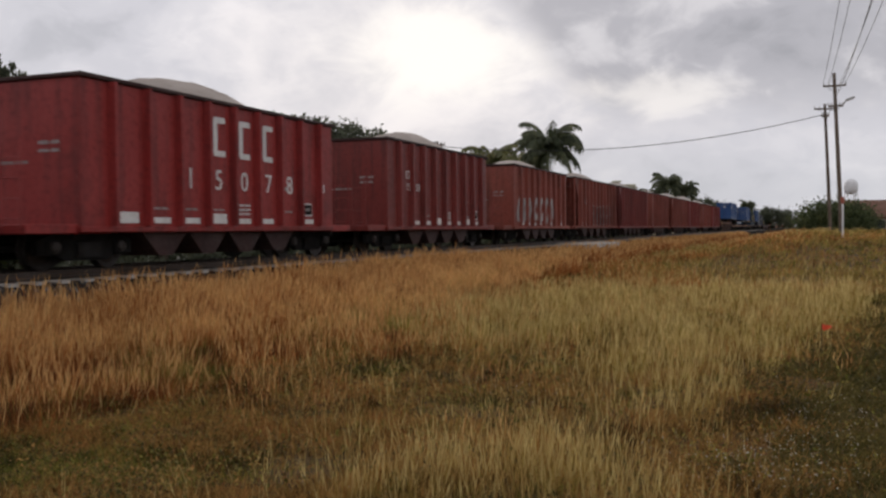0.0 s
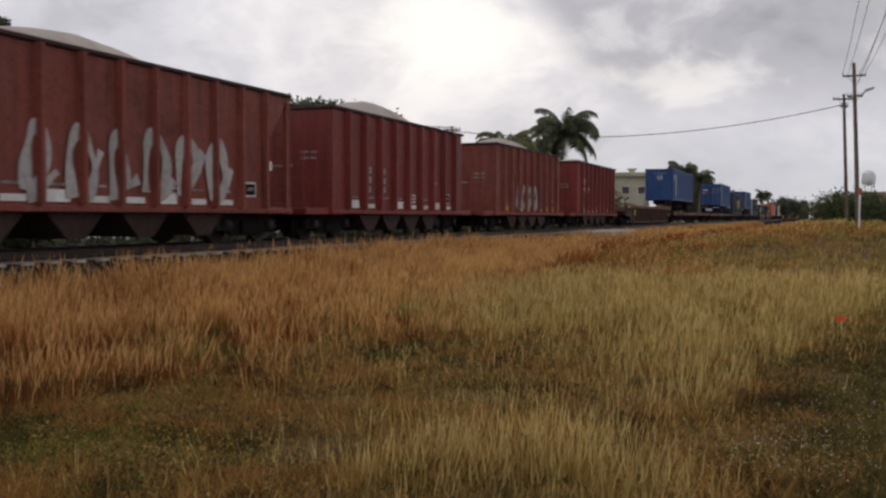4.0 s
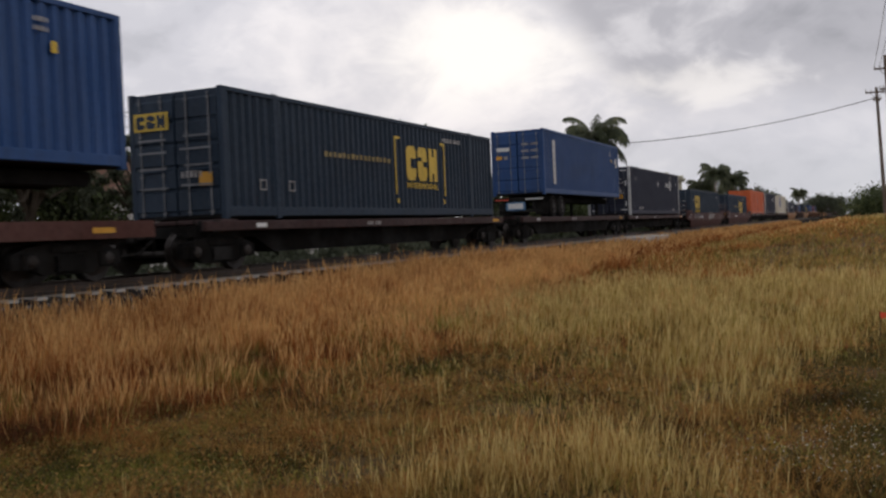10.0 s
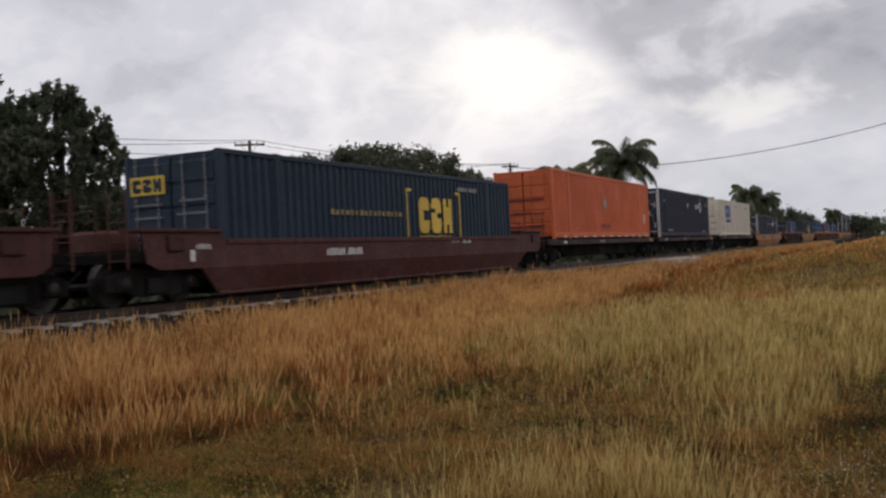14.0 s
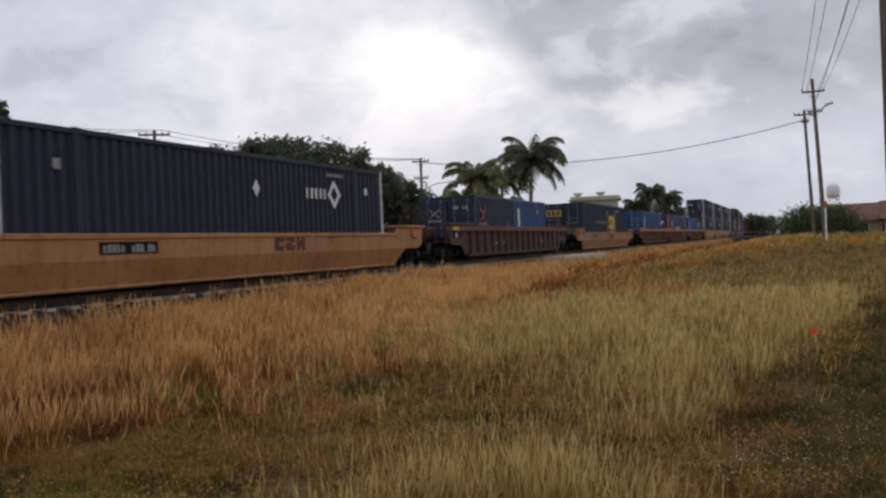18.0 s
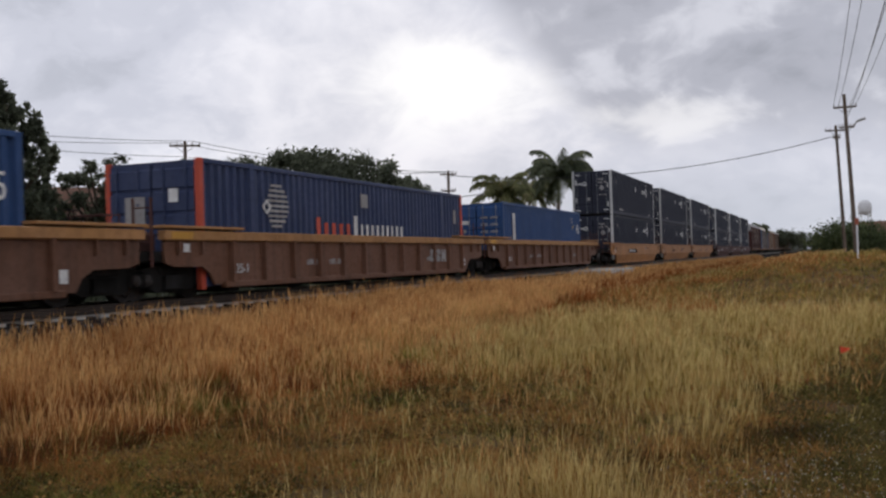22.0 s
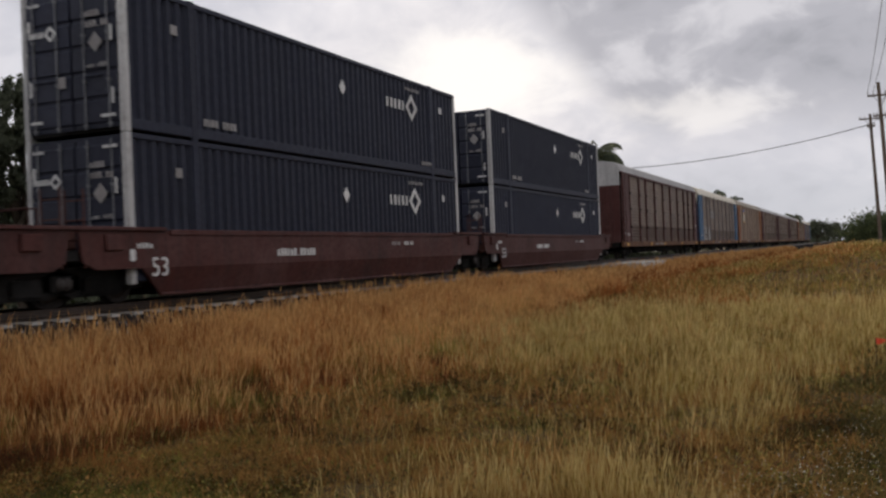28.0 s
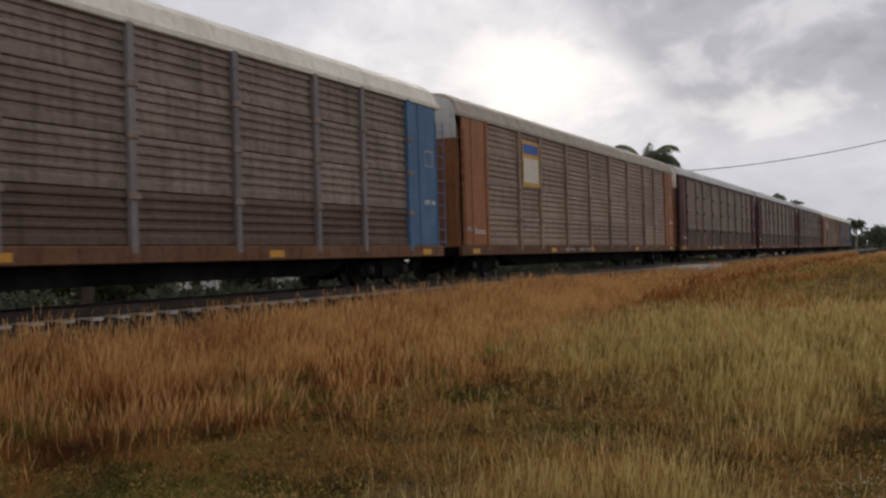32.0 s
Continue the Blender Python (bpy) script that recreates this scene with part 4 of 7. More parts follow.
        if u in (170.7, 211.5):
            write("45", WHITE, th, x, 0.42, 1.95, 0.42, "number", 0.85)
        if L > 10 and u not in (170.7, 211.5):
            write("45", WHITE, th, x, L - 0.95, 1.72, 0.5, "number", 0.85)
        if u != 170.7:
            mark_end(WHITE, th, -0.95, -0.35, -0.045, 1.98, 2.14, "placard")
            mark_end(AMBER, th, -0.98, -0.70, -0.045, 1.62, 1.78, "placard"), mark_end(GREY_MARK, th, -0.6, -0.45, -0.045, 1.62, 1.76, "placard")
        else:
            for k in range(7):
                mark_end(GREY_MARK, th, -0.5 + 0.17 * k, -0.42 + 0.17 * k, 0.036, 2.42, 2.54)
        for r in range(3 if u != 170.7 else 0):
            mark_end(GREY_MARK, th, 0.2, 0.55, -0.045, 2.2 - 0.3 * r, 2.3 - 0.3 * r), mark_end(GREY_MARK, th, 0.65, 1.0, -0.045, 2.2 - 0.3 * r, 2.3 - 0.3 * r)
    elif style == "yellow_c":
        brand_blocks(YELLOW, th, x, 2.33, 1.36, 2.5, 1.05)
        write_fit("INTERMODAL", YELLOW, th, x, 2.45, 1.03, 0.24, 2.35)
        mark(GREY_MARK, th, x, 1.45, 1.68, 1.95, 2.15, "placard")
        mark(GREY_MARK, th, x, L - 1.9, L - 1.3, 2.35, 2.48, "stencil_bar")
        brand_blocks(YELLOW, th, 0, 0, 0, 0.9, 0.4, turn=Matrix.Translation((-w + 0.2, -0.05, 2.05)) @ Euler((0, 0, radians(-90))).to_matrix().to_4x4())
        for r in range(4):
            mark_end(GREY_MARK, th, 0.2, 0.9, -0.045, 1.9 - 0.35 * r, 2.0 - 0.35 * r)
    elif style == "yellow_c2":
        y = 8.2
        brand_blocks(YELLOW, th, x, y + 0.7, 1.12, 2.4, 1.05)
        write_fit("INTERMODAL", YELLOW, th, x, y + 0.75, 0.88, 0.18, 2.3)
        for a, d in ((y, 1), (y + 3.56, -1)):
            mark(YELLOW, th, x, a, a + 0.08, 0.68, 2.40, "bracket")
            mark(YELLOW, th, x, a + (0.08 if d > 0 else -0.25), a + (0.33 if d > 0 else 0), 2.32, 2.40, "bracket")
            mark(YELLOW, th, x, a + (0.08 if d > 0 else -0.12), a + (0.20 if d > 0 else 0), 0.42, 0.55, "bracket")
        for k in range(16):
            mark(DULL_GOLD, th, x, y - 4.0 + 0.235 * k, y - 4.0 + 0.235 * k + (0.13 if k % 3 else 0.17), 1.58, 1.72 - 0.02 * (k % 2), "stencil_mark")
        [mark(GREY_MARK, th, x, a, b, c, d, "placard") for q in (1.3, 2.5) for a, b, c, d in ((q, q + 0.26, 0.65, 0.68), (q, q + 0.26, 0.87, 0.90), (q, q + 0.03, 0.68, 0.87), (q + 0.23, q + 0.26, 0.68, 0.87))]
        # bars of the lock hardware, its glints put into their pale grey
        for r, z in enumerate((0.72, 1.16, 1.52, 1.80)):
            mark_end(ROD_GREY, th, -1.0, -0.22, -0.05, z, z + 0.045, "lock_bar"), mark_end(ROD_GREY, th, 0.16 + 0.1 * (r % 2), 1.0, -0.05, z + 0.04, z + 0.085, "lock_bar")
        mark(GREY_MARK, th, x, y + 3.5, y + 5.0, 2.45, 2.58, "stencil_bar")
        mark_end(YELLOW, th, -w + 0.20, -w + 1.16, -0.046, 2.04, 2.44, "emblem_panel")
        brand_blocks(material, th, 0, 0, 0, 0.86, 0.29, turn=Matrix.Translation((-w + 0.25, -0.054, 2.09)) @ Euler((0, 0, radians(-90))).to_matrix().to_4x4())
        mark_end(AMBER, th, 0.65, 1.0, -0.045, 0.75, 1.05)
        mark_end(GREY_MARK, th, 0.15, 0.75, -0.045, 0.95, 1.10)
    elif style == "white_c":
        y = 2.5
        brand_blocks(BLUE_MARK, th, x, y, 1.45, 2.55, 1.05)
        write_fit("INTERMODAL", BLUE_MARK, th, x, y + 0.25, 1.12, 0.24, 2.35)
        mark(GREY_MARK, th, x, L - 3.2, L - 1.9, 2.35, 2.52, "stencil_bar")
        mark(GREY_MARK, th, x, L * 0.45, L * 0.45 + 1.3, 2.4, 2.5, "stencil_bar")
        write("53", GREY_MARK, th, x, 1.0, 0.5, 0.22)
        brand_blocks(BLUE_MARK, th, 0, 0, 0, 0.85, 0.36, turn=Matrix.Translation((-w + 0.2, -0.05, 2.1)) @ Euler((0, 0, radians(-90))).to_matrix().to_4x4())
        for r in range(3):
            mark_end(ROOF_TILE, th, -1.0 + 0.02 * r, 0.95, -0.044, 0.55 + 0.5 * r, 0.60 + 0.5 * r)
    elif style == "orange":
        diamond(GREY_MARK, th, x, 0.46 * L, 1.65, 0.36)
        mark(RUST_RED, th, x, 0.42 * L, 0.42 * L + 1.4, 0.50, 0.66, "stencil_bar")
        mark(CREAM, th, x, L - 1.3, L - 1.05, 0.75, 1.25, "placard")
        for k in range(22):
            mark(CREAM if k % 2 else RED_MARK, th, x, 0.4 + k * 0.70, 0.4 + k * 0.70 + 0.45, 0.05, 0.11, "reflector")
        for r in range(3):
            mark_end(RUST_RED, th, -0.9, 0.9, -0.044, 0.5 + 0.55 * r, 0.6 + 0.55 * r)
    elif style == "stack":
        for k in range(9):
            a = math.sqrt(max(0, 1 - ((k - 4) / 4.6) ** 2))
            mark(GREY_MARK, th, x, 3.05 - 0.35 * a, 3.05 + 0.62 * a, 1.42 + 0.125 * k, 1.49 + 0.125 * k, "emblem")
        diamond(WHITE, th, x + 0.006, 2.66, 1.92, 0.2, True)
        for k in range(5):
            mark(RED_MARK, th, x, 5.1 + 0.43 * k, 5.1 + 0.43 * k + 0.20, 1.28, 1.74 - 0.14 * (k > 0), "stencil_bar")
        mark(WHITE, th, x, 7.28, 7.5, 1.26, 1.84, "stencil_bar")
        for k in range(9):
            mark(WHITE, th, x, 7.72 + 0.35 * k, 7.72 + 0.35 * k + 0.13, 1.28, 1.60, "stencil_bar")
        mark(GREY_MARK, th, x, 7.75, 8.2, 2.1, 2.5, "placard"), mark(GREY_MARK, th, x, L - 0.95, L - 0.7, 1.8, 2.3, "stencil_bar")
        mark_end(GREY_MARK, th, -0.7, -0.15, -0.045, 1.5, 2.1, "placard"), mark_end(WHITE, th, 0.5, 0.75, -0.045, 1.95, 2.25, "emblem")
    elif style == "cross":
        for d in (-1, 1):
            part("emblem", Shape().prism([(-0.36, d * -0.30 - 0.05), (-0.36, d * -0.30 + 0.05), (0.36, d * 0.30 + 0.05), (0.36, d * 0.30 - 0.05)], "x", 0, 0.006), RED_MARK, th, at=(x + 0.002 * d, 1.1, 1.75))
        for k in range(4):
            mark(GREY_MARK, th, x, 0.55 + 0.33 * k, 0.55 + 0.33 * k + 0.2, 1.28, 1.40, "stencil_bar")
        mark(GREY_MARK, th, x, 4.9, 5.0, 0.4, 1.6, "stencil_bar")
        mark_end(GREY_MARK, th, 0.25, 0.5, -0.045, 2.0, 2.15), mark_end(GREY_MARK, th, 0.65, 0.95, -0.045, 2.0, 2.15)
        for d in (-1, 1):
            part("emblem", Shape().prism([(-0.22, d * -0.18 - 0.03), (-0.22, d * -0.18 + 0.03), (0.22, d * 0.18 + 0.03), (0.22, d * 0.18 - 0.03)], "y", -0.006, 0), GREY_MARK, th, at=(-0.60, -0.045 - 0.002 * d, 1.85))
        for k in range(5):
            mark_end(GREY_MARK, th, -0.88 + 0.12 * k, -0.80 + 0.12 * k, -0.045, 1.48, 1.58, "stencil_mark")
    RIDES.append((th, u, zb))
    return th


# ---- intermodal cars ----
def well_ends(th, L, side, chord):
    for y in (0.0, L - 2.3):
        part("end_deck", lambda: Shape().box(-1.35, 1.35, 0, 2.3, 0.80, 1.02, 0.03), BLACK, th, key="well_deck", at=(0, y, 0))
    for y, sgn in ((0, -1), (L, 1)):
        coupler(th, y, sgn)
        ladder(th, 1.2, y + 0.02 * sgn, 0.7, 2.1, DECK_RUST)
        part("handrail", lambda: Shape().tube([(-0.5, 0, 1.0), (-0.5, 0, 1.8), (0.5, 0, 1.8), (0.5, 0, 1.0)], 0.02, 6), DECK_RUST, th, key="handrail", at=(0, y - 0.15 * sgn, 0))
        part("brake_wheel", lambda: Shape().tube([(0.2 * math.cos(k * math.pi / 8), 0, 0.2 * math.sin(k * math.pi / 8)) for k in range(17)], 0.018, 6).tube([(-0.2, 0, 0), (0.2, 0, 0)], 0.014, 5).tube([(0, 0, -0.2), (0, 0, 0.2)], 0.014, 5), BLACK, th, key="brake_wheel", at=(-0.6, y - 0.1 * sgn, 1.75))
        part("body_bolster", lambda: Shape().box(-1.34, 1.34, -0.35, 0.35, 0.42, 0.92, 0.04), BLACK, th, key="body_bolster", at=(0, y - sgn * 2.55, 0))
        part("draft_box", lambda: Shape().box(-0.45, 0.45, -0.5, 0.5, 1.0, 1.45, 0.06), DECK_RUST, th, key="draft_box", at=(0.1, y - 0.75 * sgn, 0))
    truck(th, 1.05), truck(th, L - 1.05)


def well_ribbed(u, L, side, chord, label, nrib=15, seed=0):
    th = root("well_car", label, "railway wagon", "well cars of the train")
    o = [(0.35, 1.30), (L - 0.35, 1.30), (L - 0.40, 0.78), (L - 0.70, 0.70), (L - 1.65, 0.68), (L - 1.95, 0.52), (L - 2.10, 0.28), (2.10, 0.28), (1.95, 0.52), (1.65, 0.68), (0.70, 0.70), (0.40, 0.78)]
    for sx in (-1, 1):
        part("side_wall", lambda: Shape().prism(o, "x", -0.03, 0.03), side, th, key=("well_side", L), at=(sx * 1.40, 0, 0))
        part("top_chord", lambda: Shape().box(-0.10, 0.10, 0.3, L - 0.3, 1.24, 1.45, 0.02), chord, th, key=("well_chord", L), at=(sx * 1.43, 0, 0))
        part("bottom_sill", lambda: Shape().box(-0.08, 0.08, 2.4, L - 2.4, 0.20, 0.34, 0.02), side, th, key=("well_sill", L), at=(sx * 1.43, 0, 0))
        for i in range(nrib):
            y = 2.7 + (L - 5.4) * i / (nrib - 1)
            part("rib", lambda: Shape().prism([(0, -0.06), (0.13, -0.045), (0.13, 0.045), (0, 0.06)], "z", 0.32, 1.26), side, th, key="well_rib", at=(sx * 1.42, y, 0, 0, 0, 0 if sx > 0 else 180))
        for y in (0.8, 1.6, L - 1.6, L - 0.8):
            part("gusset", lambda: Shape().prism([(0, -0.03), (0.09, -0.03), (0.09, 0.03), (0, 0.03)], "z", 0.95, 1.26), side, th, key="gusset", at=(sx * 1.42, y, 0, 0, 0, 0 if sx > 0 else 180))
        for y0, y1 in ((0.25, 3.1), (L - 3.1, L - 0.25)):
            part("walkway", lambda: Shape().box(-0.28, 0.28, 0, 2.85, 1.49, 1.55, 0.01), chord, th, key="walkway", at=(sx * 1.28, y0, 0))
    for y in np.linspace(2.8, L - 3.2, 6):
        part("cross_member", lambda: Shape().box(-1.3, 1.3, 0, 0.4, 0.10, 0.20, 0.02), BLACK, th, key="well_cross", at=(0, float(y), 0))
    well_ends(th, L, side, chord)
    for y in (L * 0.30, L * 0.36, L * 0.70) if seed else ():
        mark(GREY_MARK, th, 1.436, y + 0.1, y + 0.8, 0.66, 0.80, "stencil_bar")
    mark(WHITE, th, 1.436, 1.0, 1.2, 1.0, 1.18, "placard"), mark(AMBER, th, 1.532, 0.5, 1.2, 1.27, 1.42, "reflector")
    mark(WHITE, th, 1.436, L - 2.5, L - 2.3, 0.45, 0.7, "placard")
    RIDES.append((th, u))
    return th


def well_smooth(u, L, side, label, stencils=WHITE, code="", seed=0):
    th = root("well_car", label, "railway wagon", "well cars of the train")
    top = 1.17 if L > 22.2 else 1.22 if L > 21 else 1.38
    upper = [(0.35, 1.36), (2.55, 1.36), (2.75, top), (L - 2.75, top), (L - 2.55, 1.36), (L - 0.35, 1.36), (L - 0.45, 0.80), (L - 0.75, 0.66), (0.75, 0.66), (0.45, 0.80)]

    def wall():
        """Upright plate with rolled top edge; below the knuckle the belly leans in."""
        s = Shape()
        s.prism(upper, "x", -0.03, 0.02)
        s.add([(0.02, 1.95, 0.66), (0.02, L - 1.95, 0.66), (-0.13, L - 2.6, 0.15), (-0.13, 2.6, 0.15), (-0.05, 1.95, 0.66), (-0.05, L - 1.95, 0.66), (-0.18, L - 2.6, 0.15), (-0.18, 2.6, 0.15)],
              [(0, 1, 2, 3), (4, 7, 6, 5), (0, 3, 7, 4), (1, 5, 6, 2), (2, 6, 7, 3), (0, 4, 5, 1)])
        s.box(-0.20, -0.09, 2.6, L - 2.6, 0.10, 0.17, 0.02)
        s.prism([(0.02, top - 0.10), (0.055, top - 0.08), (0.055, top), (0.02, top + 0.02)], "y", 2.75, L - 2.75)
        return s
    for sx in (-1, 1):
        part("side_wall", wall, side, th, key=("smooth_side", L), at=(sx * 1.42, 0 if sx > 0 else L, 0, 0, 0, 0 if sx > 0 else 180))
        for y0 in (0.25, L - 2.6):
            part("walkway", lambda: Shape().box(-0.28, 0.28, 0, 2.35, 1.37, 1.44, 0.01), side, th, key="walkway_b", at=(sx * 1.24, y0, 0))
        for y in (1.2, L - 1.2):
            part("jacking_pad", lambda: Shape().box(0, 0.07, -0.22, 0.22, 1.0, 1.3, 0.02), side, th, key="jacking_pad", at=(sx * 1.44, y, 0, 0, 0, 0 if sx > 0 else 180))
    for y in np.linspace(3.0, L - 3.4, 6):
        part("cross_member", lambda: Shape().box(-1.3, 1.3, 0, 0.4, 0.12, 0.24, 0.02), BLACK, th, key="well_cross_b", at=(0, float(y), 0))
    well_ends(th, L, BLACK, side)
    x = 1.445
    if stencils is BROWN_MARK and L > 22:
        mark(BLACK, th, x - 0.004, 5.2, 7.0, 0.77, 1.02, "number_panel", "black number panel")
        mark(GREY_MARK, th, x + 0.004, 5.3, 5.95, 0.81, 0.97, "stencil_bar"), mark(GREY_MARK, th, x + 0.004, 6.15, 6.9, 0.81, 0.97, "stencil_bar")
    else:
        mark(stencils, th, x, 6.5, 8.2, 0.82, 0.99, "stencil_bar")
    for k in range(4):
        mark(stencils if k % 2 else GREY_MARK, th, x, 1.0 + 0.8 * k + L * 0.5 * (k > 1), 1.35 + 0.9 * k + L * 0.5 * (k > 1), 1.04, 1.14, "stencil_bar")
    mark(WHITE, th, x, 1.62, 1.76, 0.80, 1.02, "placard")
    if code:
        write(code, stencils, th, x, 2.18, 0.50, 0.38)
    RIDES.append((th, u))
    return th


def spine_car(u, L, label, seed=0):
    """Low skeleton flat: one deep centre beam, side sills, outriggers and saddles."""
    th = root("flat_car", label, "railway wagon", "flat cars of the train")
    part("centre_beam", lambda: Shape().prism([(0.2, 0.98), (L - 0.2, 0.98), (L - 0.2, 0.75), (L - 2.6, 0.72), (L - 3.4, 0.34), (3.4, 0.34), (2.6, 0.72), (0.2, 0.75)], "x", -1.0, 1.0), BLACK, th, key=("beam", L))
    for sx in (-1, 1):
        part("side_sill", lambda: Shape().box(-0.06, 0.06, 0.4, L - 0.4, 0.86, 1.08, 0.02), DARK_RED, th, key=("spine_sill", L), at=(sx * 1.30, 0, 0))
        for y in np.linspace(0.8, L - 0.8, 6):
            part("outrigger", lambda: Shape().box(-0.2, 0.2, -0.16, 0.16, 0.82, 1.10, 0.02), BLACK, th, key="outrigger", at=(sx * 1.15, float(y), 0))
    for y in (1.0, L - 1.6):
        part("saddle", lambda: Shape().box(-1.3, 1.3, 0, 0.6, 1.02, 1.12, 0.02), DARK_RED, th, key="saddle", at=(0, y, 0))
    for y, sgn in ((0, -1), (L, 1)):
        coupler(th, y, sgn)
        ladder(th, 1.15, y, 0.45, 1.15, BLACK)
    truck(th, 1.2), truck(th, L - 1.2)
    mark(GREY_MARK, th, 1.362, L * 0.4, L * 0.4 + 0.8, 0.92, 1.02, "stencil_bar"), mark(WHITE, th, 1.362, 2.2, 2.6, 0.92, 1.02, "placard"), mark(AMBER, th, 1.362, L - 1.5, L - 0.9, 0.92, 1.02, "reflector")
    RIDES.append((th, u))
    return th


def long_flat(u, L, label, hitch_at=0.55):
    """89-foot flat: thin deck, fish-belly sills, trailer hitch stand, amber reflectors."""
    th = root("flat_car", label, "railway wagon", "flat cars of the train")
    part("deck", lambda: Shape().box(-1.38, 1.38, 0, L, 0.98, 1.06, 0.01), DECK_RUST, th, key=("deck", L))
    for sx in (-1, 1):
        part("side_sill", lambda: Shape().prism([(0, 1.10), (L, 1.10), (L, 0.78), (0, 0.78)], "x", -0.05, 0.05), DECK_RUST, th, key=("long_sill", L), at=(sx * 1.42, 0, 0))
    part("centre_sill", lambda: Shape().prism([(0.2, 0.98), (L - 0.2, 0.98), (L - 0.2, 0.7), (L - 4.2, 0.7), (L - 6, 0.32), (6, 0.32), (4.2, 0.7), (0.2, 0.7)], "x", -0.9, 0.9), BLACK, th, key=("long_beam", L))
    for i in range(9):
        mark(AMBER, th, 1.472, 1.0 + i * (L - 2.6) / 8, 1.55 + i * (L - 2.6) / 8, 0.88, 0.98, "reflector")
    for k in range(6):
        mark(GREY_MARK, th, 1.472, L * 0.42 + 0.5 * k, L * 0.42 + 0.5 * k + 0.34, 0.90, 1.02, "stencil_bar")
    hitch = part("trailer_hitch", lambda: Shape().prism([(-0.9, 1.06), (-0.7, 1.06), (0.25, 2.05), (0.25, 2.2), (-0.25, 2.2), (-0.25, 2.0), (-0.1, 1.9)], "x", -0.12, 0.12).box(-0.45, 0.45, -0.45, 0.45, 2.12, 2.26, 0.04).box(-0.10, 0.10, -0.1, 0.25, 1.06, 2.1), BLACK, th, key="hitch", at=(0, L * hitch_at, 0))
    for y, sgn in ((0, -1), (L, 1)):
        coupler(th, y, sgn)
        ladder(th, 1.2, y, 0.45, 1.1, BLACK)
    truck(th, 1.8), truck(th, L - 1.8)
    RIDES.append((th, u))
    return th


def chassis(u, L, zb, flip=False):
    """Road trailer chassis under a container: two rails, tandem axles at the leading end, landing legs, bumper."""
    th = root("trailer_chassis", "black steel container chassis with tyred axles on a flat wagon", "trailer", "trailers on the train")
    for sx in (-1, 1):
        part("frame_rail", lambda: Shape().box(-0.06, 0.06, 0.1, L - 0.3, 0.72, 0.98, 0.015), BLACK, th, key=("rail", L), at=(sx * 0.48, 0, 0))
        part("mudflap", lambda: Shape().box(-0.3, 0.3, -0.01, 0.01, 0.15, 0.7), RUBBER, th, key="mudflap", at=(sx * 0.85, 0.55, 0))
        part("tail_lamp", lambda: Shape().box(-0.14, 0.14, -0.03, 0.03, 0.76, 0.88, 0.01), RED_MARK, th, key="tail_lamp", at=(sx * 0.95, 0.06, 0))
        part("landing_leg", lambda: Shape().box(-0.07, 0.07, -0.07, 0.07, 0.1, 0.75, 0.015).box(-0.14, 0.14, -0.14, 0.14, 0.02, 0.1, 0.02), BLACK, th, key="leg", at=(sx * 0.7, L - 3.2, 0))
    for y in (1.35, 2.65):
        part("axle", lambda: Shape().tube([(-1.05, 0, 0.50), (1.05, 0, 0.50)], 0.07, 8), BLACK, th, key="trailer_axle", at=(0, y, 0))
        for sx in (-1, 1):
            for k in (0.72, 1.03):
                w = part("wheel", lambda: Shape().lathe([(0.28, -0.12), (0.46, -0.13), (0.50, -0.08), (0.50, 0.08), (0.46, 0.13), (0.28, 0.12)], "x", (0, 0, 0), 24), RUBBER, th, key="tyre", at=(sx * k, y, 0.50))
            part("rim", lambda: Shape().lathe([(0.08, 0.04), (0.2, 0.02), (0.27, 0.06), (0.28, 0.0), (0.1, -0.02)], "x", (0, 0, 0), 16), STEEL, w, key="rim", at=(sx * 0.09, 0, 0, 0, 0, 0 if sx > 0 else 180))
    part("bumper", lambda: Shape().box(-1.2, 1.2, 0, 0.12, 0.74, 0.92, 0.02).box(-1.0, 1.0, 0.02, 0.1, 0.25, 0.36, 0.02).box(-0.7, -0.6, 0.02, 0.1, 0.3, 0.8).box(0.6, 0.7, 0.02, 0.1, 0.3, 0.8), BLACK, th, key="bumper")
    mark_end(WHITE, th, -0.52, 0.18, -0.006, 0.42, 0.66, "plate_panel")
    part("gooseneck", lambda: Shape().box(-0.5, 0.5, L - 2.6, L - 0.2, 0.76, 1.0, 0.03), BLACK, th, key=("neck", L))
    mark_end(RACK_BLUE, th, -0.62, 0.28, -0.002, 0.36, 0.72, "plate_frame", 0.004), mark_end(RED_MARK, th, -1.1, -0.5, -0.004, 0.80, 0.86, "reflector"), mark_end(WHITE, th, 0.3, 1.1, -0.004, 0.80, 0.86, "reflector")
    RIDES.append((th, u + L, zb, 180) if flip else (th, u, zb))
    return th


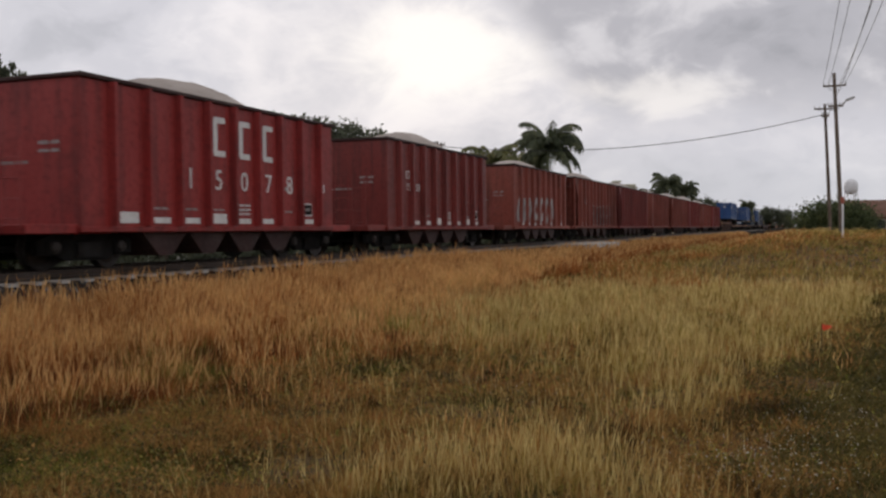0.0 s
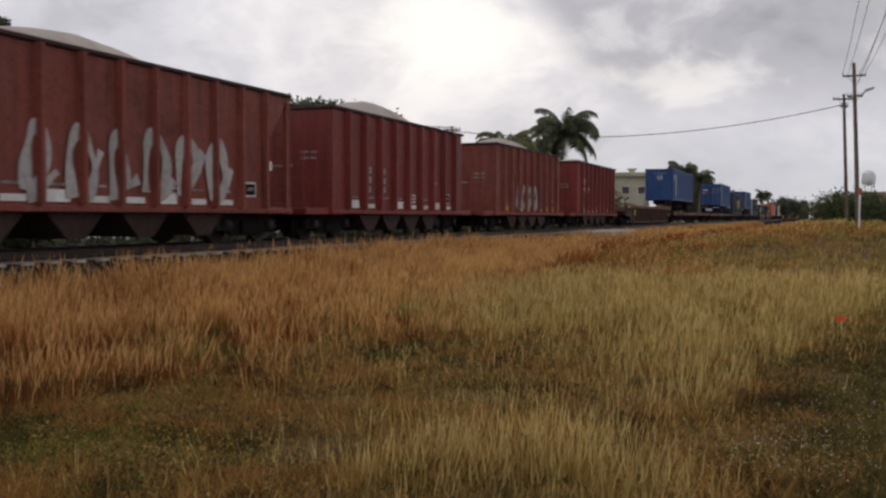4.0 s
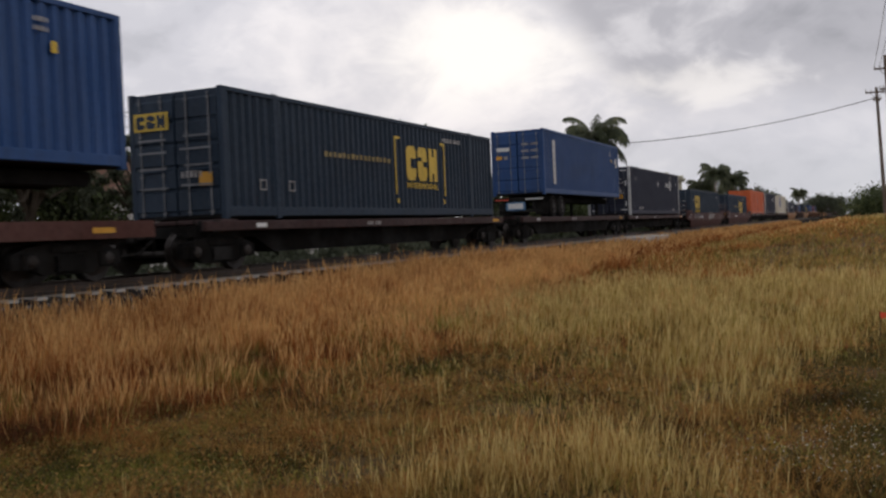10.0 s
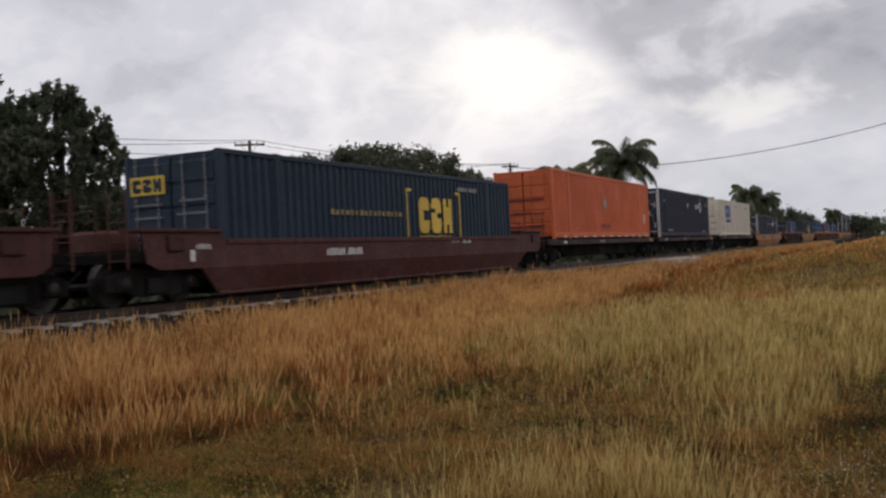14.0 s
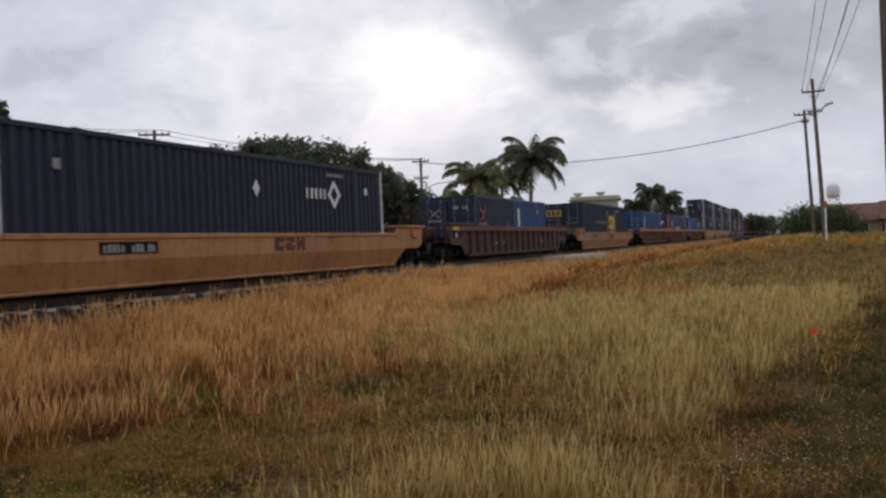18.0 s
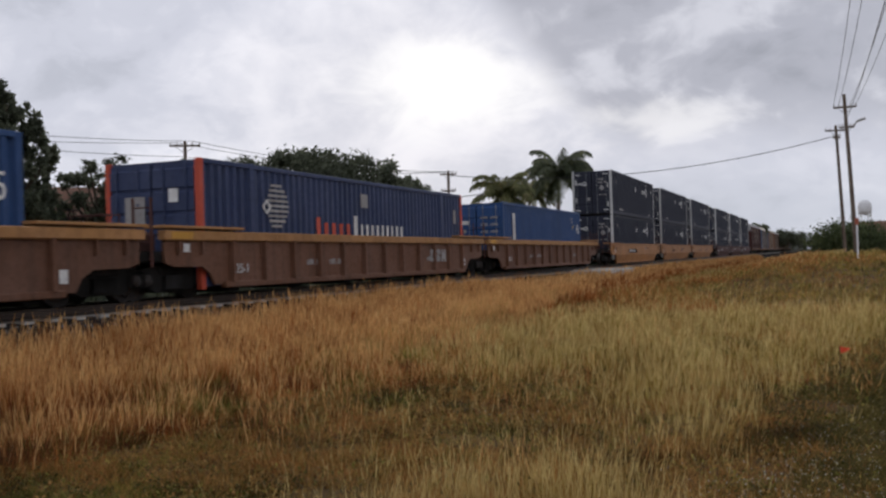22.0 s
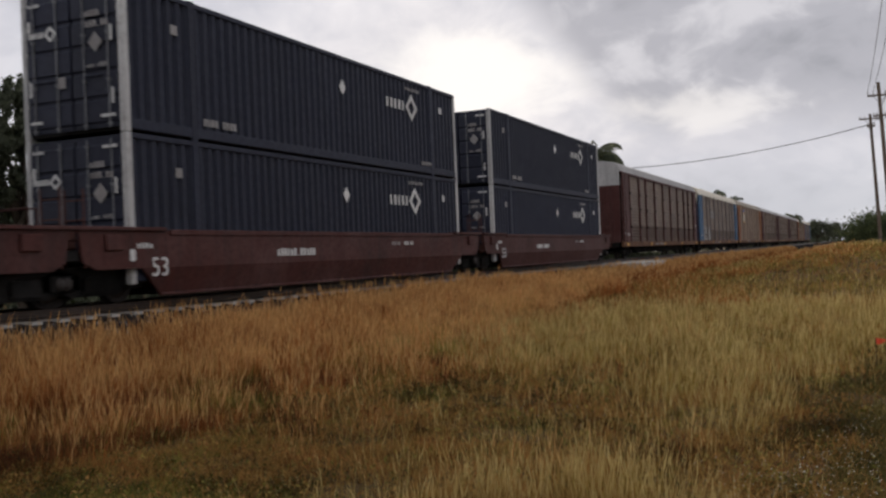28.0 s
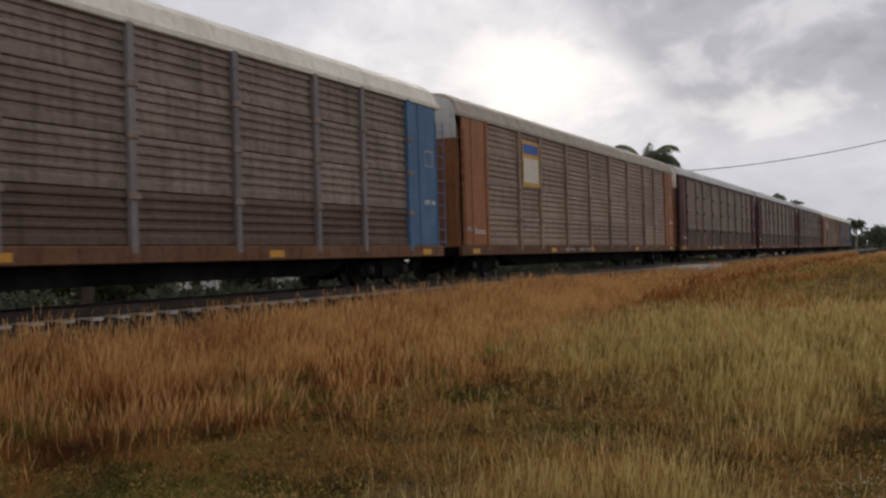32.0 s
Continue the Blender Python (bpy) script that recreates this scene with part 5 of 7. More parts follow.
# ---- covered car carriers ----
def auto_rack(u, L, panel, frame_mat, roof, label, emblem="", seed=0):
    th = root("auto_rack", label, "railway wagon", "car carriers of the train")
    z0, z1, hw = 1.05, 4.95, 1.50
    posts = (2.04, 4.79, 6.79, 9.6, 12.45, 15.25, 18.1, 20.95, 22.97, 25.3)

    def sheet_shape(bw):
        """One pressed sheet of a side panel, with its ridges and a backing."""
        a, b = 0.004, (z1 - z0) / 4 - 0.004
        prof = [(-0.05, a), (0.0, a), (0.03, a + 0.02), (0.03, a + 0.16)]
        for j in range(4):
            c = a + 0.20 + j * 0.18
            prof += [(0.0, c), (0.0, c + 0.07), (0.035, c + 0.10), (0.035, c + 0.14)]
        prof += [(0.0, b), (-0.05, b)]
        return Shape().prism([(d - 0.03, z) for d, z in prof], "y", 0.02, bw - 0.02)
    e = posts[0]
    for sx in (-1, 1):
        for ya, yb in zip(posts, posts[1:]):
            for k in range(4):
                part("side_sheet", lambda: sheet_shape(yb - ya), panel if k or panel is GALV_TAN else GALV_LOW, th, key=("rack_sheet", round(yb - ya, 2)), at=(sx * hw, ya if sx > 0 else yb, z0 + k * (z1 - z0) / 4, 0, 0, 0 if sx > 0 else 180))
        for y in posts:
            part("post", lambda: Shape().box(-0.03, 0.09, -0.085, 0.085, 0.9, z1 + 0.05, 0.015), frame_mat if (frame_mat == RACK_BROWN and seed < 3) or y in (posts[0], posts[-1]) else RACK_POST if frame_mat == RACK_BLUE else panel, th, key="rack_post", at=(sx * hw, y, 0, 0, 0, 0 if sx > 0 else 180))
            for z in (1.92, 2.99, 3.91):
                part("bracket", lambda: Shape().box(0.07, 0.12, -0.14, 0.14, -0.07, 0.07, 0.03), BLACK if frame_mat == RACK_BROWN else GALV, th, key="bracket", at=(sx * hw, y, z, 0, 0, 0 if sx > 0 else 180))
        for y in (0.35, L - 2.0):
            part("end_panel", lambda: Shape().box(-0.04, 0.04, 0, 1.66, z0, z1, 0.02).box(-0.06, 0.07, 0.55, 0.63, z0, z1, 0.01), frame_mat, th, key="end_panel", at=(sx * hw, y, 0))
        part("side_sill", lambda: Shape().box(-0.08, 0.08, 0.1, L - 0.1, 0.74, 1.05, 0.02), RACK_SILL, th, key=("rack_sill", L), at=(sx * hw, 0, 0))
        part("top_rail", lambda: Shape().box(-0.06, 0.07, 0.1, L - 0.1, z1, z1 + 0.14, 0.02), frame_mat if frame_mat == RACK_BROWN else roof, th, key=("rack_rail", L), at=(sx * hw, 0, 0))

    def roof_shape():
        o = [(-1.52, z1 + 0.12), (-1.37, 5.45), (-1.05, 5.66), (-0.4, 5.76), (0.4, 5.76), (1.05, 5.66), (1.37, 5.45), (1.52, z1 + 0.12)]
        s = Shape()
        s.prism([(p[0], p[1]) for p in o], "y", 0.15, L - 0.15)
        for i in range(24):
            y = 0.6 + i * (L - 1.2) / 23
            s.prism([(p[0] * 1.003, p[1] + 0.008) for p in o], "y", y, y + 0.06)
        return s
    part("roof", roof_shape, roof, th, key=("rack_roof", L))
    for sx in (-1, 1):
        for y, r in ((0.12, 0), (L - 0.12, 180)):
            door = part("end_door", lambda: Shape().prism([(1.42, 0.03), (0.02, 0.03), (0.02, -0.03)] + [q for k in range(3) for q in ((0.10 + 0.45 * k, -0.03), (0.10 + 0.45 * k, -0.055), (0.15 + 0.45 * k, -0.055), (0.15 + 0.45 * k, -0.03))] + [(1.42, -0.03)], "z", 1.02, 4.30), RACK_DEEP if frame_mat == RACK_BLUE else frame_mat, th, key="rack_door", at=(0 if (sx > 0) == (r == 0) else 0, y, 0, 0, 0, r) if sx > 0 else pose(0, y, 0, 0, 0, r) @ Matrix.Diagonal((-1, 1, 1, 1)))
            part("upper_door", lambda: Shape().prism([(0.02, 4.31), (1.42, 4.31), (1.42, 5.1), (1.25, 5.44), (0.9, 5.58), (0.02, 5.68)], "y", -0.03, 0.03), ROOF_CREAM if seed % 2 else ROOF_GREY, door, key="rack_door_top")
            for k in range(4 if seed == 1 else 0):
                part("slot", lambda: Shape().box(-0.05, 0.05, -0.045, -0.03, 4.42, 5.25, 0.005), BLACK, door, key="rack_slot", at=(0.22 + 0.3 * k, 0, 0))
            part("handle", lambda: Shape().box(0.1, 0.35, -0.09, -0.05, 2.9, 2.96, 0.01).box(0.12, 0.16, -0.09, -0.05, 1.3, 2.1, 0.01), BLACK, door, key="rack_handle")
    part("underframe", lambda: Shape().box(-1.3, 1.3, 0.0, L, 0.72, 1.0, 0.02).prism([(4, 0.8), (L - 4, 0.8), (L - 5.5, 0.36), (5.5, 0.36)], "x", -1.1, 1.1), BLACK, th, key=("rack_under", L))
    for i in (0, 3, 5, 8, 11):
        mark(AMBER, th, hw + 0.084, 0.8 + i * (L - 2.2) / 11, 1.30 + i * (L - 2.2) / 11, 0.80, 0.95, "reflector")
    mark(GREY_MARK, th, hw + 0.084, 9.2, 10.3, 0.82, 0.95, "stencil_bar"), mark(GREY_MARK, th, hw + 0.084, 10.8, 12.1, 0.82, 0.95, "stencil_bar")
    for k in range(2):
        mark(WHITE, th, hw + 0.045, 1.05, 1.85, 1.42 + 0.07 * k, 1.45 + 0.07 * k, "stripe")
    for y, sgn in ((0, -1), (L, 1)):
        coupler(th, y, sgn)
        ladder(th, 1.56, y - sgn * 0.18, 1.0, 4.6, frame_mat, "y")
    truck(th, 2.6), truck(th, L - 2.6)
    x = hw + 0.045
    if emblem == "letters":
        brand_blocks(GREY_MARK, th, x - 0.03, 7.1, 3.05, 2.2, 0.72, 2)
        squiggle(GRAFFITI, th, x - 0.03, 2.4, 6.6, 0.85, 2.3, 5, 5, label="silver sprayed graffiti")
    elif emblem == "shield":
        mark(AMBER, th, x, 5.1, 6.7, 3.1, 4.7, "emblem"), mark(BLUE_MARK, th, x + 0.006, 5.2, 6.6, 4.25, 4.6, "emblem"), mark(CREAM, th, x + 0.006, 5.2, 6.6, 3.25, 4.1, "emblem")
    for a, b, c, d in ((L - 1.1, L - 0.6, 3.25, 3.29), (L - 1.1, L - 0.6, 3.66, 3.70), (L - 1.1, L - 1.06, 3.29, 3.66), (L - 0.64, L - 0.6, 3.29, 3.66)):
        mark(GREY_MARK, th, hw + 0.045, a, b, c, d, "placard")
    mark(WHITE, th, hw + 0.045, L - 1.15, L - 0.5, 2.2, 2.32, "stencil_bar"), mark(GREY_MARK, th, hw + 0.045, 0.5, 1.2, 1.5, 1.62, "stencil_bar")
    RIDES.append((th, u))
    return th

# ---- ground ----
def ground_z(x, y):
    """Height of the field: level, with low swells, rising to the foot of the ballast and, far off, to the road across the railway."""
    t = min(1.0, max(0.0, (-x - 8.5) / 3.0)) if x > -16.5 else min(1.0, max(0.0, (x + 30) / 10.0))
    u, v = min(1.0, max(0.0, (y - 26) / 44.0)), min(1.0, max(0.0, (x + 7.5) / 7.5))
    return 0.10 * t * t * (3 - 2 * t) + 0.05 * noise.noise(Vector((x * 0.25, y * 0.25, 0.0))) + 1.08 * u * u * (3 - 2 * u) * v * v * (3 - 2 * v)


def field():
    xs = np.concatenate([[-2500, -900, -300, -120, -60, -40], np.arange(-30, 12, 0.75), [16, 24, 40, 80, 200, 600, 2500]])
    ys = np.concatenate([[-2500, -400, -80, -30, -12], np.arange(-6, 70, 0.75), np.arange(70, 130, 4), [160, 220, 320, 500, 900, 2500]])
    V = [(float(x), float(y), ground_z(float(x), float(y)) if abs(x) < 90 and -10 < y < 180 else 0.0) for y in ys for x in xs]
    nx = len(xs)
    F = [(j * nx + i, j * nx + i + 1, (j + 1) * nx + i + 1, (j + 1) * nx + i) for j in range(len(ys) - 1) for i in range(nx - 1)]
    return whole("ground", Shape().add(V, F), SOIL, "brown earth field under dry grass beside the railway", "ground", kind="structure")


field()


def strip_mesh(name, verts, polys, material, label, category, heads=None):
    """Big mesh straight from arrays. polys: list of (n, corners) index arrays."""
    me = bpy.data.meshes.new(name)
    me.vertices.add(len(verts))
    me.vertices.foreach_set("co", verts.astype(np.float32).ravel())
    loops = np.concatenate([p.ravel() for p in polys]).astype(np.int32)
    totals = np.concatenate([np.full(len(p), p.shape[1]) for p in polys]).astype(np.int32)
    starts = np.concatenate([[0], np.cumsum(totals)[:-1]]).astype(np.int32)
    me.loops.add(len(loops))
    me.loops.foreach_set("vertex_index", loops)
    me.polygons.add(len(totals))
    me.polygons.foreach_set("loop_start", starts)
    me.polygons.foreach_set("loop_total", totals)
    me.materials.append(material)
    if heads:
        me.materials.append(heads)
        index = np.zeros(len(totals), np.int32)
        index[-len(polys[-1]):] = 1
        me.polygons.foreach_set("material_index", index)
    me.update(calc_edges=True)
    ob = new(name, me)
    tagged(ob, label, category, kind="stuff")
    return ob


def grass(name, centres, per, height, spread, width, material, label, rng, lean=0.35, plume=0.0, simple=False, heads=None):
    """Tufts of tapering blades round the centres (x, y). height, width: arrays, one a tuft. plume: share of blades with a seed head."""
    n = len(centres) * per
    c = np.repeat(centres, per, 0)
    h = np.repeat(height, per) * rng.uniform(0.45, 1.1, n)
    w = np.repeat(width, per) * rng.uniform(0.7, 1.3, n)
    a, r = rng.uniform(0, 2 * np.pi, n), np.repeat(spread, per) * np.sqrt(rng.uniform(0, 1, n))
    x, y = c[:, 0] + r * np.cos(a), c[:, 1] + r * np.sin(a)
    z = np.repeat([ground_z(float(q[0]), float(q[1])) for q in centres], per) - 0.015
    la = a + rng.normal(0, 0.6, n)
    ln = h * lean * rng.uniform(0.2, 1.3, n)
    ta, tl = np.repeat(rng.uniform(0, 2 * np.pi, len(centres)), per), np.repeat(rng.uniform(0, 1, len(centres)) ** 2, per) * lean * h * 0.9
    lx, ly = ln * np.cos(la) + tl * np.cos(ta) + 0.05 * h, ln * np.sin(la) + tl * np.sin(ta)
    fa = rng.uniform(0, 2 * np.pi, n)
    fx, fy = np.cos(fa) * w / 2, np.sin(fa) * w / 2
    if simple:
        V = np.stack([np.stack([x - fx, y - fy, z], 1), np.stack([x + fx, y + fy, z], 1), np.stack([x + lx, y + ly, z + h], 1)], 1)
        return strip_mesh(name, V.reshape(-1, 3), [np.arange(n * 3).reshape(-1, 3)], material, label, "grass")
    V = np.empty((n, 5, 3))
    V[:, 0] = np.stack([x - fx, y - fy, z], 1)
    V[:, 1] = np.stack([x + fx, y + fy, z], 1)
    V[:, 2] = np.stack([x + lx * .35 + fx * .8, y + ly * .35 + fy * .8, z + h * .6], 1)
    V[:, 3] = np.stack([x + lx * .35 - fx * .8, y + ly * .35 - fy * .8, z + h * .6], 1)
    V[:, 4] = np.stack([x + lx, y + ly, z + h], 1)
    i = np.arange(n)[:, None] * 5
    verts, quads, tris = V.reshape(-1, 3), i + np.array([[0, 1, 2, 3]]), i + np.array([[3, 2, 4]])
    polys = [quads, tris]
    if plume:
        k = np.where(rng.uniform(0, 1, n) < plume)[0]
        m, tip = len(k), V[:, 4][k]
        d = np.stack([lx[k], ly[k], 0.9 * h[k]], 1)
        d /= np.linalg.norm(d, axis=1)[:, None]
        f = np.stack([np.cos(fa[k] + 0.5), np.sin(fa[k] + 0.5), np.zeros(m)], 1) * (w[k] * 1.2)[:, None]
        pl = rng.uniform(0.07, 0.19, m)[:, None]
        P = np.stack([tip - d * pl * 0.6, tip + f, tip + d * pl, tip - f], 1)
        polys.append(len(verts) + np.arange(m)[:, None] * 4 + np.array([[0, 1, 2, 3]]))
        verts = np.concatenate([verts, P.reshape(-1, 3)])
    return strip_mesh(name, verts, polys, material, label, "grass", heads if plume else None)


def scatter(rng, n, x0, x1, y0, y1, power=1.0):
    """n points in a box, thinning out with y as y**-power."""
    if power == 1.0:
        y = y0 * (y1 / y0) ** rng.uniform(0, 1, n)
    else:
        y = rng.uniform(y0, y1, n)
    return np.stack([rng.uniform(x0, x1, n), y], 1)


def in_view(p):
    az = np.degrees(np.arctan2(-p[:, 0], p[:, 1]))
    return p[(az > -6.5) & (az < 54)]


def patchy(p, scale, lo, seed):
    """Keep points where a soft field is high."""
    keep = [noise.noise(Vector((float(q[0]) * scale, float(q[1]) * scale, seed))) > lo for q in p]
    return p[np.array(keep)]


def dist_width(p, near, k):
    d = np.hypot(p[:, 0], p[:, 1])
    return np.maximum(near, d * k)


def mounds(p, blobs):
    """Sum of soft round patches (x, y, rx, ry, weight) at the points."""
    s = np.zeros(len(p))
    for x, y, rx, ry, w in blobs:
        s += w * np.exp(-(((p[:, 0] - x) / rx) ** 2 + ((p[:, 1] - y) / ry) ** 2))
    return s


def rough(p, scale, seed, sy=1.0):
    return np.array([noise.noise(Vector((float(q[0]) * scale, float(q[1]) * scale * sy, seed))) for q in p])


def weed_edge(y):
    """Line between the dry field and the dark green weeds on the open side."""
    return np.interp(y, [3, 5.5, 7.7, 10, 12, 14, 18, 40], [0.0, -0.15, -0.35, -0.45, -0.1, 0.5, 0.9, 2.6])


def band_edge(y):
    """Front line of the tall grass along the ballast."""
    return np.interp(y, [3, 7, 9.5, 12, 16, 21, 38, 90, 180], [-7.2, -6.7, -6.2, -5.9, -6.4, -7.3, -8.6, -9.4, -9.8])


STRAW_PATCHES = ((-1.5, 10.3, 1.0, 2.6, 1.0), (-0.9, 8.2, 0.5, 0.9, 0.6), (-2.7, 14.2, 1.5, 2.6, 0.8), (-4.3, 12.3, 1.0, 1.7, 0.75), (-3.1, 6.3, 0.45, 0.7, 0.8), (-1.7, 5.9, 0.55, 0.7, 1.3), (-2.2, 5.0, 0.6, 0.5, 1.1), (-0.95, 5.2, 0.5, 0.6, 0.9), (-0.5, 14.6, 0.8, 3.0, 0.8), (-5.4, 16.5, 1.4, 4.0, 0.7), (-2.6, 21.0, 3.0, 4.0, 0.7), (0.6, 19.5, 1.0, 3.5, 0.7), (-3.7, 9.0, 0.4, 0.7, 0.35), (0.2, 12.0, 0.5, 0.5, 0.5))
GREEN_PATCHES = ((-6.7, 7.0, 0.6, 0.7, 1.0), (-4.8, 9.8, 0.7, 0.6, 1.0), (-2.8, 8.5, 0.7, 0.5, 0.8), (-4.0, 5.4, 0.8, 0.5, 0.3), (-3.4, 11.0, 0.8, 0.9, 0.6), (-5.3, 5.3, 1.9, 1.3, 0.35), (-5.6, 13.5, 0.8, 1.6, 0.6), (-1.2, 17.0, 1.5, 2.0, 0.5))


def all_grass():
    rng = np.random.default_rng(7)
    LT, LS, LL = "tall dry orange-brown grass along the ballast", "straw-coloured grass stems in an open field", "low brown turf of the field"
    # tall band along the ballast: fine upright stems with pale heads
    n = 17000
    y = 3.5 + 29 * rng.uniform(0, 1, n)
    x = band_edge(y) - (band_edge(y) + 11.55) * rng.uniform(-0.12, 1, n) + rng.normal(0, 0.12, n)
    p = in_view(np.stack([x, y], 1))
    inside = band_edge(p[:, 1]) - p[:, 0]
    clump = 0.92 + 0.42 * rough(p, 0.8, 1.0) + 0.35 * rough(p, 2.0, 4.0)
    keep = (rough(p, 0.9, 6.0) + 0.4 * rough(p, 2.2, 7.0) > -0.30) & (inside > 0.5 * rough(p, 0.9, 9.0)) & (rng.uniform(0, 1, len(p)) < np.clip(0.22 + inside / 3.0 + np.clip((p[:, 1] - 12) / 12, 0, 0.7), 0, 1))
    p, inside, clump = p[keep], inside[keep], clump[keep]
    grass("tall_grass", p, 11, 0.67 * np.clip(0.45 + inside / 3.4, 0.4, 1) * clump * rng.uniform(0.7, 1.2, len(p)), np.full(len(p), 0.10), dist_width(p, 0.0038, 0.00038), TALL_GRASS, LT, rng, 0.28, 0.42, heads=TALL_HEADS)
    q = p[(rough(p, 0.7, 30.0) > -0.08) & (rng.uniform(0, 1, len(p)) < 0.55)]
    grass("tall_grass", q, 6, 0.62 * rng.uniform(0.6, 1.15, len(q)), np.full(len(q), 0.12), dist_width(q, 0.0028, 0.00031), STRAW, "tall pale straw grass along the ballast", rng, 0.24, 0.5, heads=TALL_HEADS)
    y = 3.5 + 10 * rng.uniform(0, 1, 9000)
    q = in_view(np.stack([band_edge(y) + 0.9 - 3.0 * rng.uniform(0, 1, 9000), y], 1))
    q = q[rough(q, 0.8, 17.0) + 0.5 * rough(q, 2.3, 18.0) > -0.10 + np.clip((q[:, 1] - 9) / 6, 0, 0.6)]
    grass("dry_stems", q, 8, 0.27 * rng.uniform(0.5, 1.2, len(q)), np.full(len(q), 0.14), dist_width(q, 0.004, 0.0005), BAND_FOOT, "dark red-brown stems at the foot of the tall grass", rng, 0.5)
    # a withered red-brown patch before the band, and smaller ones about it
    q = in_view(scatter(rng, 9000, -7.0, -1.5, 4.0, 13.0))
    q = q[mounds(q, ((-5.1, 8.3, 0.65, 0.45, 1.0), (-6.3, 8.0, 0.5, 0.5, 0.6), (-4.2, 6.6, 0.4, 0.3, 0.5), (-3.3, 10.4, 0.5, 0.5, 0.5))) + 0.5 * rough(q, 2.1, 51.0) > rng.uniform(0.3, 0.9, len(q))]
    grass("dry_stems", q, 12, rng.uniform(0.05, 0.13, len(q)), np.full(len(q), 0.09), dist_width(q, 0.006, 0.0008), BAND_FOOT, "withered red-brown patch of low grass", rng, 0.9, simple=True)
    y = 3.5 + 14 * rng.uniform(0, 1, 5000)
    q = in_view(np.stack([band_edge(y) + 0.7 - 2.0 * rng.uniform(0, 1, 5000), y], 1))
    q = q[rough(q, 0.9, 37.0) + 0.5 * rough(q, 2.5, 38.0) > 0.12]
    grass("low_grass", q, 9, 0.30 * rng.uniform(0.4, 1.2, len(q)), np.full(len(q), 0.13), dist_width(q, 0.005, 0.0006), GREEN_TURF, "olive green grass at the foot of the tall grass", rng, 0.6)
    # stray stems before the band
    y = 4 + 12 * rng.uniform(0, 1, 900)
    q = in_view(np.stack([band_edge(y) + 1.3 * rng.uniform(0, 1, 900) ** 1.6, y], 1))
    q = q[rough(q, 1.1, 27.0) > -0.05]
    grass("tall_grass", q, 6, 0.42 * rng.uniform(0.5, 1.2, len(q)), np.full(len(q), 0.10), dist_width(q, 0.003, 0.00033), TALL_GRASS, LT, rng, 0.32, 0.4, heads=TALL_HEADS)
    y = 30 * (170 / 30) ** rng.uniform(0, 1, 6500)
    p = in_view(np.stack([band_edge(y) - (band_edge(y) + 11.6) * rng.uniform(-0.35, 1, 6500), y], 1))
    p = p[(band_edge(p[:, 1]) - p[:, 0]) > 1.6 * rough(p, 0.35, 61.0, 0.4)]
    grass("tall_grass", p, 9, 0.66 * rng.uniform(0.65, 1.15, len(p)), np.full(len(p), 0.28), dist_width(p, 0.010, 0.0005), TALL_GRASS, LT, rng, 0.28, 0.4, heads=TALL_HEADS)
    p = in_view(scatter(rng, 5200, -7.5, 0.5, 6.0, 27.0))
    away = p[:, 0] - band_edge(p[:, 1])
    p = p[(away > -0.5) & (rough(p, 0.7, 81.0, 0.7) + 0.6 * rough(p, 2.0, 82.0) - 0.10 * np.clip(away, 0, 6) > rng.uniform(-0.2, 0.5, len(p)))]
    grass("tall_grass", p, 7, rng.uniform(0.16, 0.40, len(p)), np.full(len(p), 0.16), dist_width(p, 0.0026, 0.0003), TALL_GRASS, "loose orange-brown stems between tall grass and straw", rng, 0.32, 0.4, heads=TALL_HEADS)
    # straw stems in the open field, in loose patches
    p = in_view(scatter(rng, 46000, -7.4, 3.0, 4.0, 28.0))
    p = p[(p[:, 0] < weed_edge(p[:, 1]) + rng.normal(0, 0.3, len(p))) & (p[:, 0] > band_edge(p[:, 1]) - 1.6)]
    dens = -0.12 + 1.1 * mounds(p, STRAW_PATCHES) + 0.6 * rough(p, 0.55, 3.0, 0.7) + 1.0 * rough(p, 1.9, 8.0) - 0.55 * mounds(p, ((-5.2, 5.6, 1.7, 1.9, 1.0), (-4.6, 9.6, 0.9, 0.9, 0.8), (-2.8, 8.5, 0.9, 0.6, 0.9), (-1.0, 6.9, 0.8, 0.5, 0.7)))
    keep = rng.uniform(0.0, 1.8, len(p)) < dens - 0.02 + np.clip((p[:, 1] - 12) / 40, 0, 0.2)
    p, dens = p[keep], np.clip(dens[keep], 0, 1)
    grass("straw_grass", p, 4, (0.13 + 0.24 * dens) * rng.uniform(0.5, 1.25, len(p)) * np.clip(p[:, 1] / 10, 0.72, 1.15), np.full(len(p), 0.16), dist_width(p, 0.0018, 0.00027), STRAW, LS, rng, 0.26, 0.45, heads=STRAW_HEADS)
    p = in_view(scatter(rng, 6000, -7.4, 2.0, 3.8, 28.0))
    p = p[(p[:, 0] < weed_edge(p[:, 1]) - 0.15) & (p[:, 0] > band_edge(p[:, 1]) - 0.8)]
    p = p[mounds(p, ((-5.2, 5.2, 2.0, 1.8, 1.0),)) < rng.uniform(0.15, 0.8, len(p))]
    grass("straw_grass", p, 2, rng.uniform(0.08, 0.24, len(p)), np.full(len(p), 0.2), dist_width(p, 0.0018, 0.00027), STRAW, "sparse short straw stems in low turf", rng, 0.4, 0.35, heads=STRAW_HEADS)
    p = in_view(scatter(rng, 8500, -9.0, 8.0, 27.0, 175.0))
    dens = rough(p, 0.2, 3.0, 0.4)
    p = p[rng.uniform(-0.25, 0.7, len(p)) < dens - 0.03 * np.clip(p[:, 0], 0, 8)]
